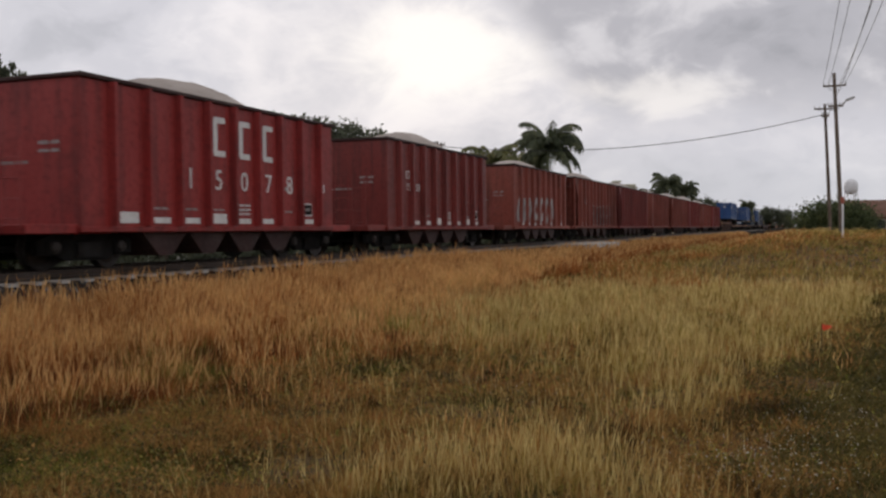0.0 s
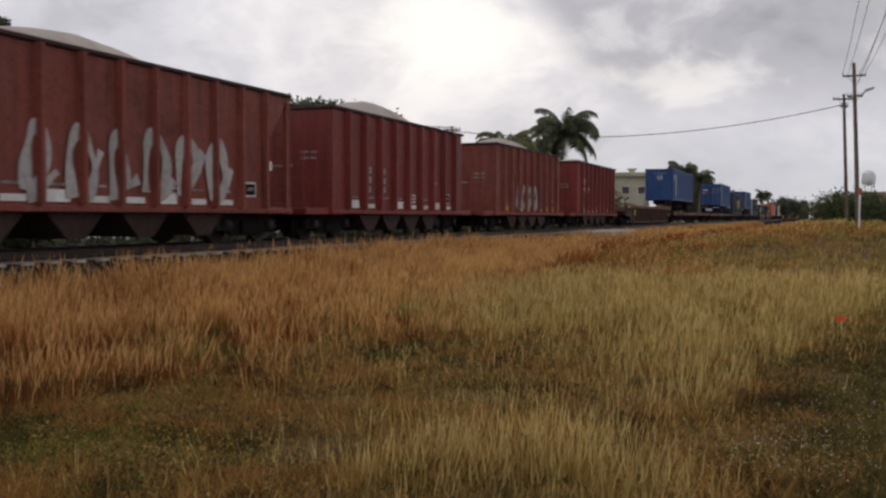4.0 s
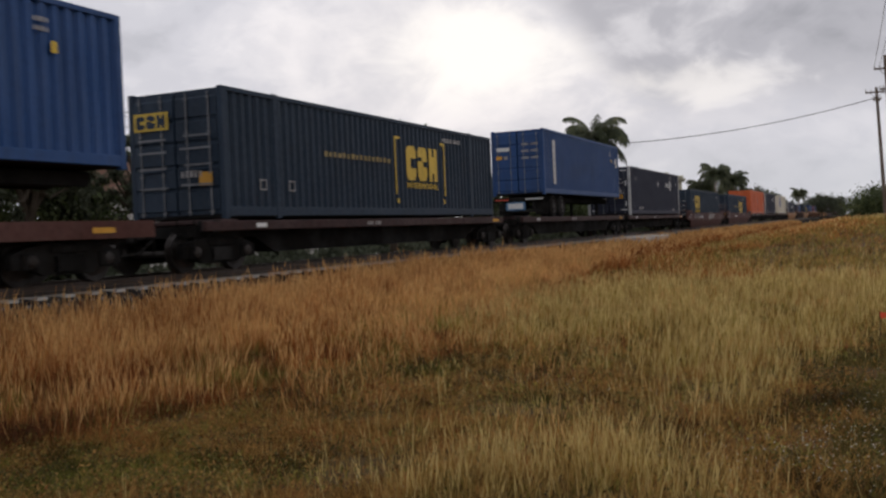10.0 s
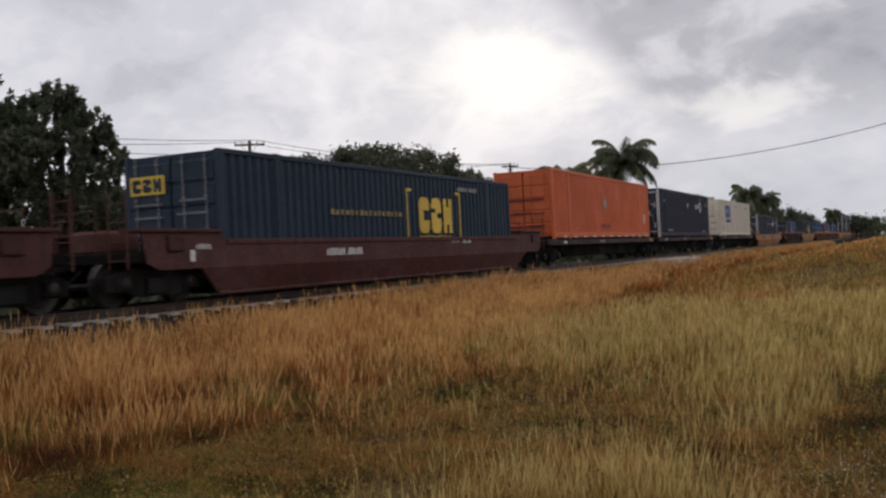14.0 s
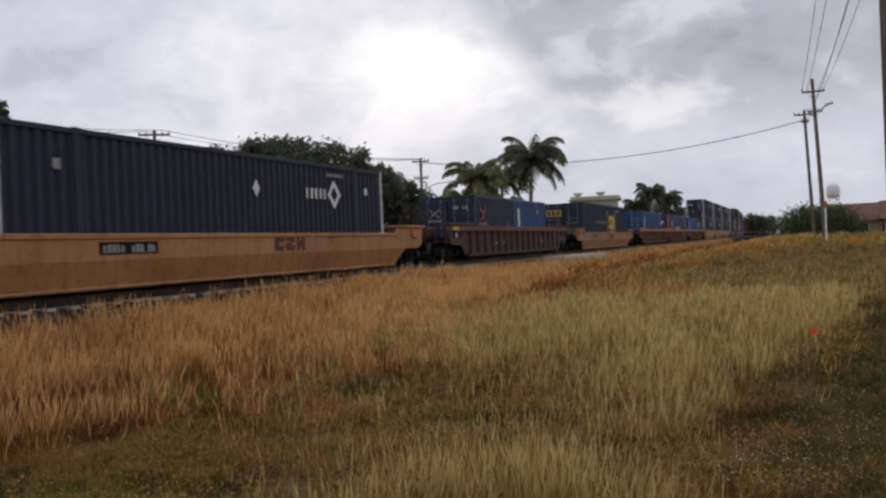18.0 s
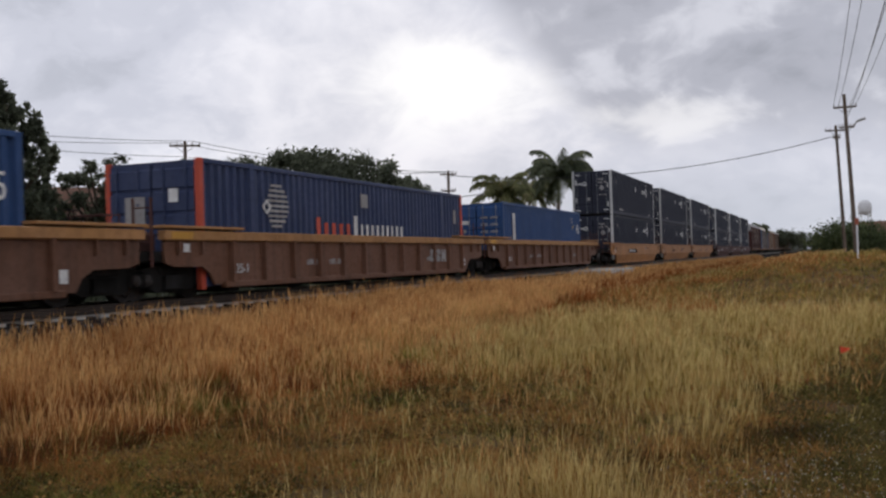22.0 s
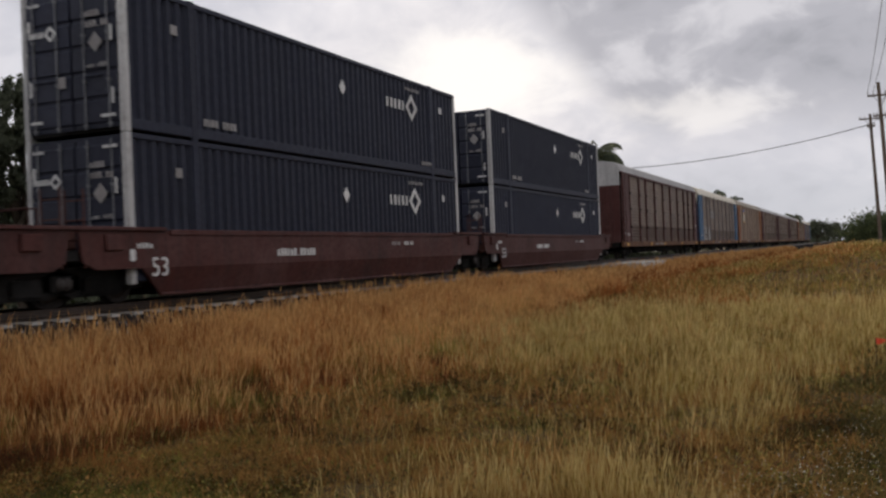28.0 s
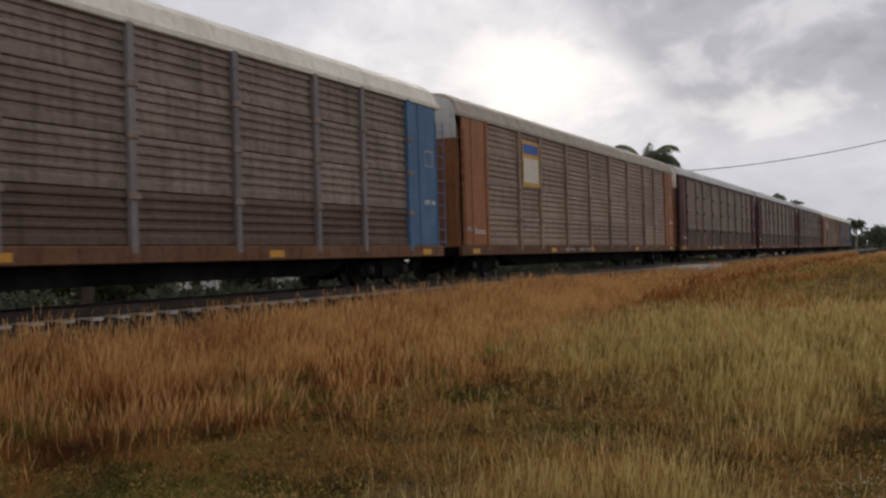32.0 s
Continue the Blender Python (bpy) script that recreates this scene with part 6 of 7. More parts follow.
    grass("straw_grass", p, 10, rng.uniform(0.15, 0.42, len(p)), np.full(len(p), 0.7), dist_width(p, 0.006, 0.00028), STRAW, LS, rng, 0.45, 0.12, heads=STRAW_HEADS)
    p = in_view(scatter(rng, 5200, -10.5, 5.0, 24.0, 150.0))
    p = p[rough(p, 0.16, 71.0, 0.5) + 0.5 * rough(p, 0.6, 72.0, 0.5) - 0.05 * np.clip(p[:, 0] + 4, 0, 9) > rng.uniform(-0.25, 0.35, len(p))]
    grass("tall_grass", p, 12, rng.uniform(0.2, 0.5, len(p)), np.full(len(p), 0.6), dist_width(p, 0.005, 0.00028), TALL_GRASS, "loose orange-brown grass in the far field", rng, 0.45, 0.12, heads=TALL_HEADS)
    # low turf everywhere, greener in places
    p = in_view(scatter(rng, 62000, -8.4, 4.0, 3.4, 28.0))
    p = p[p[:, 0] > band_edge(p[:, 1]) - 0.4]
    p = p[p[:, 0] < weed_edge(p[:, 1]) + rng.normal(0, 0.6, len(p))]
    green = 0.75 * mounds(p, GREEN_PATCHES) + 0.6 * rough(p, 0.9, 12.0) + 0.5 * rough(p, 2.8, 13.0) > rng.uniform(0.15, 0.75, len(p))
    g = p[green]
    b = p[~green]
    grass("low_grass", b, 9, rng.uniform(0.04, 0.13, len(b)) * np.clip(1 + 1.2 * rough(b, 1.1, 21.0), 0.4, 1.8), np.full(len(b), 0.09), dist_width(b, 0.010, 0.0011), TURF, LL, rng, 0.9, simple=True)
    grass("low_grass", g, 9, rng.uniform(0.04, 0.14, len(g)), np.full(len(g), 0.09), dist_width(g, 0.010, 0.0011), GREEN_TURF, "low olive green grass of the field", rng, 0.9, simple=True)
    p = in_view(scatter(rng, 9000, -12.0, 10.0, 27.0, 180.0))
    grass("low_grass", p, 8, rng.uniform(0.08, 0.24, len(p)), np.full(len(p), 0.7), dist_width(p, 0.009, 0.0005), TURF, LL, rng, 0.7)
    p = in_view(scatter(rng, 4500, -12.0, 10.0, 28.0, 180.0))
    grass("low_grass", p, 9, rng.uniform(0.08, 0.25, len(p)), np.full(len(p), 0.5), dist_width(p, 0.012, 0.0007), GREEN_TURF, "low olive green grass of the field", rng, 0.7)
    # dark green weeds on the open side and in hollows
    p = in_view(scatter(rng, 22000, -1.6, 4.5, 4.0, 24.0))
    p = p[p[:, 0] > weed_edge(p[:, 1]) + 0.35 * rough(p, 1.3, 2.0) + rng.normal(0, 0.25, len(p))]
    p = p[mounds(p, ((-0.1, 10.2, 0.5, 0.5, 1.0), (1.3, 31.0, 1.0, 2.5, 1.0))) < 0.5]
    grass("weeds", p, 13, rng.uniform(0.04, 0.12, len(p)), np.full(len(p), 0.10), dist_width(p, 0.011, 0.0012), WEEDS, "low dark green weeds at the field's edge", rng, 1.0, simple=True)
    p = in_view(scatter(rng, 7000, -8.2, -0.3, 4.0, 20.0))
    p = p[0.75 * mounds(p, GREEN_PATCHES[:4]) + 0.6 * rough(p, 1.0, 5.0) + 0.4 * rough(p, 2.6, 6.0) > rng.uniform(0.35, 1.0, len(p))]
    grass("weeds", p, 10, rng.uniform(0.05, 0.20, len(p)), np.full(len(p), 0.13), dist_width(p, 0.007, 0.0009), WEEDS, "low dark green weeds among the dry grass", rng, 0.8)
    # broad little leaves of ground herbs
    p = in_view(scatter(rng, 230000, -7.6, 3.0, 3.8, 17.0))
    p = p[p[:, 0] > band_edge(p[:, 1]) + 0.2]
    d = 0.45 + 0.9 * rough(p, 2.4, 40.0) + 0.4 * (p[:, 0] > weed_edge(p[:, 1])) + 0.3 * mounds(p, GREEN_PATCHES) - 0.4 * mounds(p, STRAW_PATCHES)
    keep = d > rng.uniform(0.1, 1.0, len(p))
    pick, dry = rng.uniform(0, 1, len(p)), p[:, 0] < weed_edge(p[:, 1])
    for use, mat, lab in ((keep & (pick < 0.34), WEEDS, "small dark green leaves of ground herbs"), (keep & (pick > 0.34) & (pick < 0.62) & (dry | (pick < 0.40)), GREEN_TURF, "small olive green leaves of ground herbs"), (keep & (pick > 0.62) & dry, TURF, "small withered brown leaves of ground herbs")):
        q = p[use]
        n = len(q)
        c = np.stack([q[:, 0], q[:, 1], np.array([ground_z(float(a[0]), float(a[1])) for a in q]) + rng.uniform(0.03, 0.15, n)], 1)
        a, s, tilt = rng.uniform(0, 2 * np.pi, n), rng.uniform(0.006, 0.017, n) * np.clip(q[:, 1] / 7, 1, 1.8), rng.normal(0, 0.5, n)
        u = np.stack([np.cos(a), np.sin(a), tilt], 1) * s[:, None]
        v = np.stack([-np.sin(a), np.cos(a), rng.normal(0, 0.4, n)], 1) * s[:, None] * 0.6
        V = np.stack([c - u, c + v, c + u, c - v], 1).reshape(-1, 3)
        strip_mesh("herb_leaves", V, [np.arange(n * 4).reshape(-1, 4)], mat, lab, "herbs")
    # thinner growth round about
    p = np.concatenate([np.stack([rng.uniform(-13, 22, 9000), rng.uniform(-24, 3.6, 9000)], 1), np.stack([rng.uniform(4, 30, 5000), rng.uniform(3.6, 40, 5000)], 1)])
    p = p[(p[:, 0] > -11.0)]
    grass("low_grass", p, 6, rng.uniform(0.05, 0.16, len(p)), np.full(len(p), 0.16), np.full(len(p), 0.012), GREEN_TURF, "low olive green grass of the field", rng, 0.8, simple=True)
    p = np.stack([rng.uniform(-11.5, -7.0, 3000), rng.uniform(-30, 4.0, 3000)], 1)
    grass("tall_grass", p, 8, 0.6 * rng.uniform(0.6, 1.15, len(p)), np.full(len(p), 0.16), np.full(len(p), 0.006), TALL_GRASS, LT, rng, 0.22, simple=True)
    # small white flower heads
    p = in_view(scatter(rng, 14000, -4.5, 2.5, 4.0, 13.0))
    d = mounds(p, ((-2.6, 8.3, 0.8, 0.6, 0.8), (-0.3, 6.2, 0.7, 0.9, 1.0), (0.2, 8.0, 0.6, 1.6, 0.8), (-2.6, 5.2, 1.2, 0.6, 0.25))) + 0.3 * rough(p, 1.6, 2.0)
    p = p[d > rng.uniform(0.25, 1.6, len(p))]
    n = len(p)
    c = np.stack([p[:, 0], p[:, 1], rng.uniform(0.09, 0.17, n) + [ground_z(float(q[0]), float(q[1])) for q in p]], 1)
    r = rng.uniform(0.003, 0.0065, n)[:, None]
    V = np.stack([c + r * np.array([1, 0, 0.3]), c + r * np.array([0, 1, 0.5]), c + r * np.array([-1, 0, 0.3]), c + r * np.array([0, -1, -0.2]), c + r * np.array([0, 0, 1.0])], 1).reshape(-1, 3)
    i = np.arange(n)[:, None] * 5
    strip_mesh("white_flowers", V, [i + np.array([[0, 1, 4]]), i + np.array([[1, 2, 4]]), i + np.array([[2, 3, 4]]), i + np.array([[3, 0, 4]])], PETAL, "tiny white wild flower heads among the weeds", "flowers")


# ---- railway ----
def railway():
    Y0, Y1 = -740, 960
    bed = whole("ballast", Shape().prism([(TRACK_X - 3.2, 0.0), (TRACK_X - 2.0, 0.68), (TRACK_X - 1.3, 0.74), (TRACK_X + 1.1, 0.74), (TRACK_X + 1.32, 0.71), (TRACK_X + 1.9, 0.60), (TRACK_X + 2.6, 0.12), (TRACK_X + 2.6, -0.1), (TRACK_X - 3.2, -0.1)], "y", Y0, Y1), BALLAST_DARK, "near-black crushed-stone ballast bed under the track", "ballast", kind="structure")
    rng = np.random.default_rng(3)
    n = 2600
    x, y = TRACK_X + rng.uniform(0.6, 2.1, n), 3 + 90 * rng.uniform(0, 1, n) ** 1.5
    z = np.interp(x - TRACK_X, [0, 1.1, 1.32, 1.9, 2.6], [0.74, 0.74, 0.71, 0.60, 0.12]) - 0.01
    r = rng.uniform(0.02, 0.05, n)
    c = np.stack([x, y, z], 1)
    off = np.array([[1, 0, 0], [-.5, .87, 0], [-.5, -.87, 0], [0, 0, 1.0]])
    V = (c[:, None] + off[None] * r[:, None, None] * rng.uniform(0.6, 1.3, (n, 4, 1))).reshape(-1, 3)
    i = np.arange(n)[:, None] * 4
    strip_mesh("ballast_stones", V, [i + np.array([[0, 1, 3]]), i + np.array([[1, 2, 3]]), i + np.array([[2, 0, 3]])], BALLAST, "loose pale ballast stones beside the rails", "stones")
    tr = root("railway_track", "steel rails on pale concrete sleepers", "railway track")
    tr["kind"] = "structure"
    prof = [(-0.07, 0.0), (0.07, 0.0), (0.07, 0.02), (0.012, 0.04), (0.012, 0.12), (0.036, 0.13), (0.036, 0.165), (-0.036, 0.165), (-0.036, 0.13), (-0.012, 0.12), (-0.012, 0.04), (-0.07, 0.02)]
    for sx in (-0.7525, 0.7525):
        part("rail", Shape().prism([(TRACK_X + sx + a, RAIL_Z - 0.165 + b) for a, b in prof], "y", Y0, Y1), RAIL_STEEL, tr)
    def sleeper():
        return Shape().prism([(-0.14, -0.14), (0.14, -0.14), (0.11, 0.075), (-0.11, 0.075)], "x", -1.3, 1.3)
    for k in range(140):
        part("sleeper", sleeper, CONCRETE, tr, key="sleeper", at=(TRACK_X, 2 + 0.61 * k, 0.69))
    rest = Shape()
    for k in range(140, 500):
        y = 2 + 0.61 * k
        rest.box(TRACK_X - 1.3, TRACK_X + 1.3, y - 0.12, y + 0.12, 0.6, 0.765)
    far = part("sleepers", rest, CONCRETE, tr)
    far["kind"] = "stuff"
    pad = root("crossing_pad", "weathered concrete crossing slab beside the rails", "concrete slab")
    for i in range(4):
        part("slab", Shape().box(TRACK_X + 1.95, TRACK_X + 4.0, 47 + i * 1.6, 48.55 + i * 1.6, 0.0, 0.86, 0.03), CONCRETE, pad)


railway()


# ---- trees ----
def leaf_cloud(lobes, n, size, rng, soft=0.30):
    """Small folded leaves strewn through soft-edged lobes (centre, radii)."""
    vol = np.array([r[0] * r[1] * r[2] for _, r in lobes]) ** 0.67
    k = rng.choice(len(lobes), n, p=vol / vol.sum())
    d = rng.normal(0, 1, (n, 3))
    d /= np.linalg.norm(d, axis=1)[:, None]
    rad = np.minimum(1.5, np.abs(rng.normal(0.95 - soft, soft, n)))[:, None]
    C, R = np.array([c for c, _ in lobes]), np.array([r for _, r in lobes])
    c = C[k] + d * R[k] * rad
    u = rng.normal(0, 1, (n, 3)); u /= np.linalg.norm(u, axis=1)[:, None]
    v = np.cross(u, rng.normal(0, 1, (n, 3))); v /= np.linalg.norm(v, axis=1)[:, None]
    s = (size * rng.uniform(0.6, 1.4, n))[:, None]
    w = np.cross(u, v) * s * 0.25
    V = np.stack([c - u * s, c + v * s * 0.45 + w, c + u * s, c - v * s * 0.45 + w], 1).reshape(-1, 3)
    i = np.arange(n)[:, None] * 4
    return V, [i + np.array([[0, 1, 2]]), i + np.array([[0, 2, 3]])]


def cloud_part(name, V, polys, material, parent, label=""):
    ob = strip_mesh(name, V, polys, material, label or "foliage", "")
    for k in ("category", "kind", "label"):
        if k in ob:
            del ob[k]
    if label:
        ob["label"] = label
    ob.parent = parent
    return ob


def tree(x, y, h, spread, seed, material, label, n=9000, leaf=0.16, clear=0.25, nl=11, flat=0.45, name="tree", depth=1.0, lobe=1.0):
    rng = np.random.default_rng(seed)
    th = root(name, label, "tree", at=pose(x, y, 0))
    tr = Shape()
    top = Vector((rng.normal(0, 0.2), rng.normal(0, 0.2), h * 0.45))
    tr.tube([(0, 0, -0.2), (0.05, 0, h * 0.12), tuple(top * 0.6), tuple(top)], [0.035 * h, 0.028 * h, 0.022 * h, 0.014 * h], 9)
    lobes = []
    for i in range(nl):
        a, r = rng.uniform(0, 2 * math.pi), spread * math.sqrt(rng.uniform(0.0, 1)) * 0.85
        crest = h * (1 - 0.42 * (r / spread) ** 2) * rng.uniform(0.89, 1.0)
        rr = spread * rng.uniform(0.12, 0.30) * lobe
        rz = min(rr * flat * rng.uniform(0.9, 1.5) * 1.5, 0.45 * h)
        cz = max(h * clear + 0.8 * rz, crest - rz - (rng.uniform(0, 1) ** 2) * 0.35 * h)
        c = (r * math.cos(a), r * math.sin(a) * depth, cz)
        lobes.append((c, (rr, rr * depth, rz)))
        mid = (Vector(c) * 0.5 + top * 0.5) + Vector((0, 0, -0.06 * h))
        if i % max(1, nl // 24) == 0:
            tr.tube([tuple(top * rng.uniform(0.5, 0.95)), tuple(mid), c], [0.013 * h, 0.009 * h, 0.003 * h], 6)
    part("trunk", tr, BARK, th)
    V, polys = leaf_cloud(lobes, n, leaf, rng)
    cloud_part("crown", V, polys, material, th)
    return th


def shrubs(x0, x1, y0, y1, h, seed, material, label, n=9000, leaf=0.2, nl=30, name="hedge"):
    rng = np.random.default_rng(seed)
    lobes = []
    for i in range(nl):
        t = rng.uniform(0, 1)
        r = h * rng.uniform(0.28, 0.55)
        lobes.append(((x0 + (x1 - x0) * t + rng.normal(0, 0.5), y0 + (y1 - y0) * t + rng.normal(0, 0.8), r * 0.55 + rng.uniform(0, max(0.0, h - 1.55 * r))), (r * 1.2, r * 1.2, r)))
    V, polys = leaf_cloud(lobes, n, leaf, rng, 0.15)
    ob = strip_mesh(name, V, polys, material, label, "shrubs")
    return ob


def palm(x, y, h, seed, crown=2.9, n=24, lean=(0.3, 0.0), leaf=None):
    rng = np.random.default_rng(seed)
    th = root("coconut_palm", "tall palm with a ringed grey trunk and drooping green fronds", "palm", "palms beyond the track", at=pose(x, y, 0))
    pts, rad = [], []
    for i in range(12):
        t = i / 11
        pts.append((lean[0] * t * t, lean[1] * t * t, h * t - 0.1))
        rad.append((0.24 - 0.10 * t) * (1.06 if i % 2 else 1.0))
    part("trunk", Shape().tube(pts, rad, 10), PALM_BARK, th)
    tip = np.array([lean[0], lean[1], h])
    for f in range(n):
        a, up = 2 * math.pi * f / n * 2.4 + rng.normal(0, 0.2), -0.45 + 1.75 * ((f * 0.618) % 1.0) ** 0.9
        L = crown * rng.uniform(0.88, 1.12)
        d = np.array([math.cos(a), math.sin(a), 0])
        V, F = [], []
        m = 30
        p, ang, spine = tip.copy(), up, [tip.copy()]
        bend = rng.uniform(1.5, 2.6) * (0.8 + 0.2 * math.sin(up))
        for i in range(m):
            p = p + (d * math.cos(ang) + np.array([0, 0, math.sin(ang)])) * L / m
            ang = max(-1.5, ang - bend / m * (0.4 + 1.2 * i / m))
            spine.append(p)
        side = np.array([-math.sin(a), math.cos(a), 0])
        for i in range(2, m):
            p, q = spine[i], spine[i + 1]
            t = i / m
            ll = crown * 0.28 * math.sin(math.pi * min(1, 0.2 + t * 0.72)) ** 0.6
            for sg in (-1, 1):
                droop = np.array([0, 0, -ll * rng.uniform(0.5, 1.0)])
                o = side * sg * ll * rng.uniform(0.45, 0.75) + droop + (q - p) * 1.6
                b = len(V)
                V += [tuple(p), tuple(p + (q - p) * 1.1), tuple(p + o * 0.6 + (q - p) * 0.9), tuple(p + o)]
                F.append((b, b + 1, b + 2, b + 3))
        s = Shape().add(V, F)
        s.tube([tuple(v) for v in spine[::3]], [0.035 - 0.005 * k for k in range(len(spine[::3]))], 5)
        part("frond", s, leaf or PALM_LEAF, th)
    return th


def polar(az, d):
    return -d * math.sin(radians(az)), d * math.cos(radians(az))


def planting():
    T = "broad spreading dark green shade tree beyond the railway"
    for az, d, h, sp, sd in ((37.6, 47, 7.1, 4.6, 12), (33.6, 48, 7.5, 4.8, 13), (30.2, 49, 8.1, 4.9, 14), (27.0, 51, 7.9, 4.4, 15), (24.6, 55, 7.0, 3.6, 18)):
        x, y = polar(az, d)
        tree(x, y, h, sp, sd, LEAF_DARK, T, 19000, 0.125, 0.46, 150, 0.36, lobe=0.66)
    x, y = polar(41.6, 46)
    tree(x, y, 7.2, 3.2, 11, LEAF_DARK, "thin spreading dark green tree beyond the railway", 9000, 0.10, 0.34, 90, 0.35, lobe=0.45)
    for az, d, h, sp, sd in ((47.6, 40, 9.7, 3.0, 24), (52.0, 39, 9.6, 3.4, 22), (45.3, 44, 5.8, 1.6, 23)):
        x, y = polar(az, d)
        tree(x, y, h, sp, sd, LEAF_DARK, "tall upright dark green tree beyond the railway", 19000, 0.125, 0.1, 300, 0.9, lobe=0.30)
    x, y = polar(22.3, 62)
    tree(x, y, 6.6, 2.3, 16, LEAF_DARK, "upright dark green tree beside a street pole", 9000, 0.13, 0.05, 22, 0.9)
    a, b = polar(47, 44), polar(21, 62)
    shrubs(a[0], b[0], a[1], b[1], 1.3, 31, LEAF_DARK, "dark green shrubs under the trees along the railway", 22000, 0.13, 60)
    a, b = polar(64, 36), polar(44.5, 45)
    shrubs(a[0], b[0], a[1], b[1], 5.0, 34, LEAF_MID, "dense dark green shrubs under the tall trees", 18000, 0.15, 60)
    a, b = polar(20.5, 66), polar(12.5, 92)
    shrubs(a[0], b[0], a[1], b[1], 4.8, 32, LEAF_MID, "green bushes below the palms", 22000, 0.18, 46)
    shrubs(TRACK_X - 4.6, TRACK_X - 4.2, -4, 110, 1.25, 33, LEAF_DARK, "low dark green scrub beyond the track", 26000, 0.14, 240, "scrub")
    for az, d, h, sd, cr, ln in ((15.0, 88, 9.4, 41, 3.7, (0.4, 0)), (17.9, 82, 7.3, 42, 3.2, (-0.4, 0)), (16.7, 95, 8.2, 43, 3.0, (0.2, 0)), (19.0, 86, 5.4, 45, 2.8, (0.1, 0)), (18.3, 84, 4.2, 46, 3.0, (0.2, 0)), (16.2, 86, 4.6, 47, 3.0, (-0.2, 0))):
        x, y = polar(az, d)
        palm(x, y, h, sd, cr, 40 if cr > 3.5 else 30, ln, PALM_LEAF if cr > 3.5 else PALM_LIGHT)
    for az, d, h, sd, cr in ((3.4, 230, 6.6, 44, 2.6), (7.9, 168, 9.3, 48, 3.6), (6.9, 172, 8.2, 49, 3.3), (8.8, 170, 7.2, 50, 3.2)):
        x, y = polar(az, d)
        palm(x, y, h, sd, cr * 0.92, 44, (0.2, 0))
    for az, d, h, sp, sd in ((7.4, 180, 8.6, 5.6, 51), (6.2, 185, 8.4, 5.2, 53), (5.2, 215, 8.0, 5.2, 54), (2.2, 300, 8.5, 6.5, 55), (1.1, 360, 8.5, 8.0, 56), (3.9, 260, 6.2, 5.0, 57)):
        x, y = polar(az, d)
        tree(x, y, h, sp, sd, LEAF_DARK, "distant dark green tree beside the railway", 7000, 0.012 * math.sqrt(d) + 0.05, 0.05, 60, 0.8, lobe=0.6)
    x0, y0 = polar(-0.3, 88)
    x1, y1 = polar(-1.9, 92)
    shrubs(x0, x1, y0, y1, 4.2, 61, LEAF_MID, "large rounded green bush at the field's edge", 26000, 0.12, 22, "bush")
    x0, y0 = polar(-3.6, 120)
    x1, y1 = polar(-9, 125)
    shrubs(x0, x1, y0, y1, 2.3, 62, LEAF_MID, "distant green shrubs by a house", 5000, 0.25, 12)
    a, b = polar(12, 240), polar(1.5, 520)
    shrubs(a[0], b[0], a[1], b[1], 6.0, 63, LEAF_DARK, "distant dark tree line beside the railway", 9000, 0.55, 50, "tree_line")
    a, b = polar(-0.3, 500), polar(-9, 300)
    shrubs(a[0], b[0], a[1], b[1], 3.0, 64, LEAF_DARK, "distant dark tree line behind the field", 6000, 0.55, 40, "tree_line")


planting()


# ---- poles and wires ----
def pole(x, y, h, r, top=(0, 0), arms=(), lamp=False, label="weathered wooden utility pole with crossarms"):
    th = root("utility_pole", label, "utility pole", "utility poles", at=pose(x, y, 0))
    part("shaft", Shape().tube([(0, 0, -0.3), (top[0] * 0.5, top[1] * 0.5, h * 0.5), (top[0], top[1], h)], [r, r * 0.85, r * 0.68], 12), POLE_WOOD, th)
    for z, half, ang in arms:
        at = pose(top[0] * z / h, top[1] * z / h, z, 0, 0, ang)
        arm = part("crossarm", Shape().box(-half, half, -0.12, -0.01 - r * 0.6 + 0.1, -0.06, 0.06, 0.01), POLE_WOOD, th, at=at)
        for k in (-0.95, -0.5, 0.5, 0.95):
            part("insulator", lambda: Shape().lathe([(0.03, 0.06), (0.06, 0.1), (0.04, 0.14), (0.06, 0.18), (0.02, 0.24)], "z", (0, 0, 0), 8), ROOF_GREY, arm, key="insulator", at=(k * half, -0.06, 0))
        part("brace", Shape().tube([(-half * 0.6, -0.08, -0.05), (0, -0.08, -0.5)], 0.015, 5).tube([(half * 0.6, -0.08, -0.05), (0, -0.08, -0.5)], 0.015, 5), STEEL, arm)
    if lamp:
        lz = lamp[0]
        a = part("lamp_arm", Shape().tube([(0, 0, lz), (lamp[1] * 0.5, 0, lz + 0.45), (lamp[1], 0, lz + 0.55)], 0.04, 6), ROOF_GREY, th)
        part("lamp_head", Shape().box(-0.32, 0.32, -0.12, 0.12, -0.1, 0.08, 0.05), ROOF_GREY, a, at=pose(lamp[1] * 1.1, 0, lz + 0.55, 0, -18 if lamp[1] > 0 else 18, 0))
    return th


def wire(a, b, sag, r, label="black overhead cable slung between poles"):
    pts = []
    for i in range(17):
        t = i / 16
        p = Vector(a).lerp(Vector(b), t)
        pts.append((p.x, p.y, p.z - 4 * sag * t * (1 - t)))
    return whole("overhead_wire", Shape().tube(pts, r, 5), CABLE, label, "cable", "overhead wires")


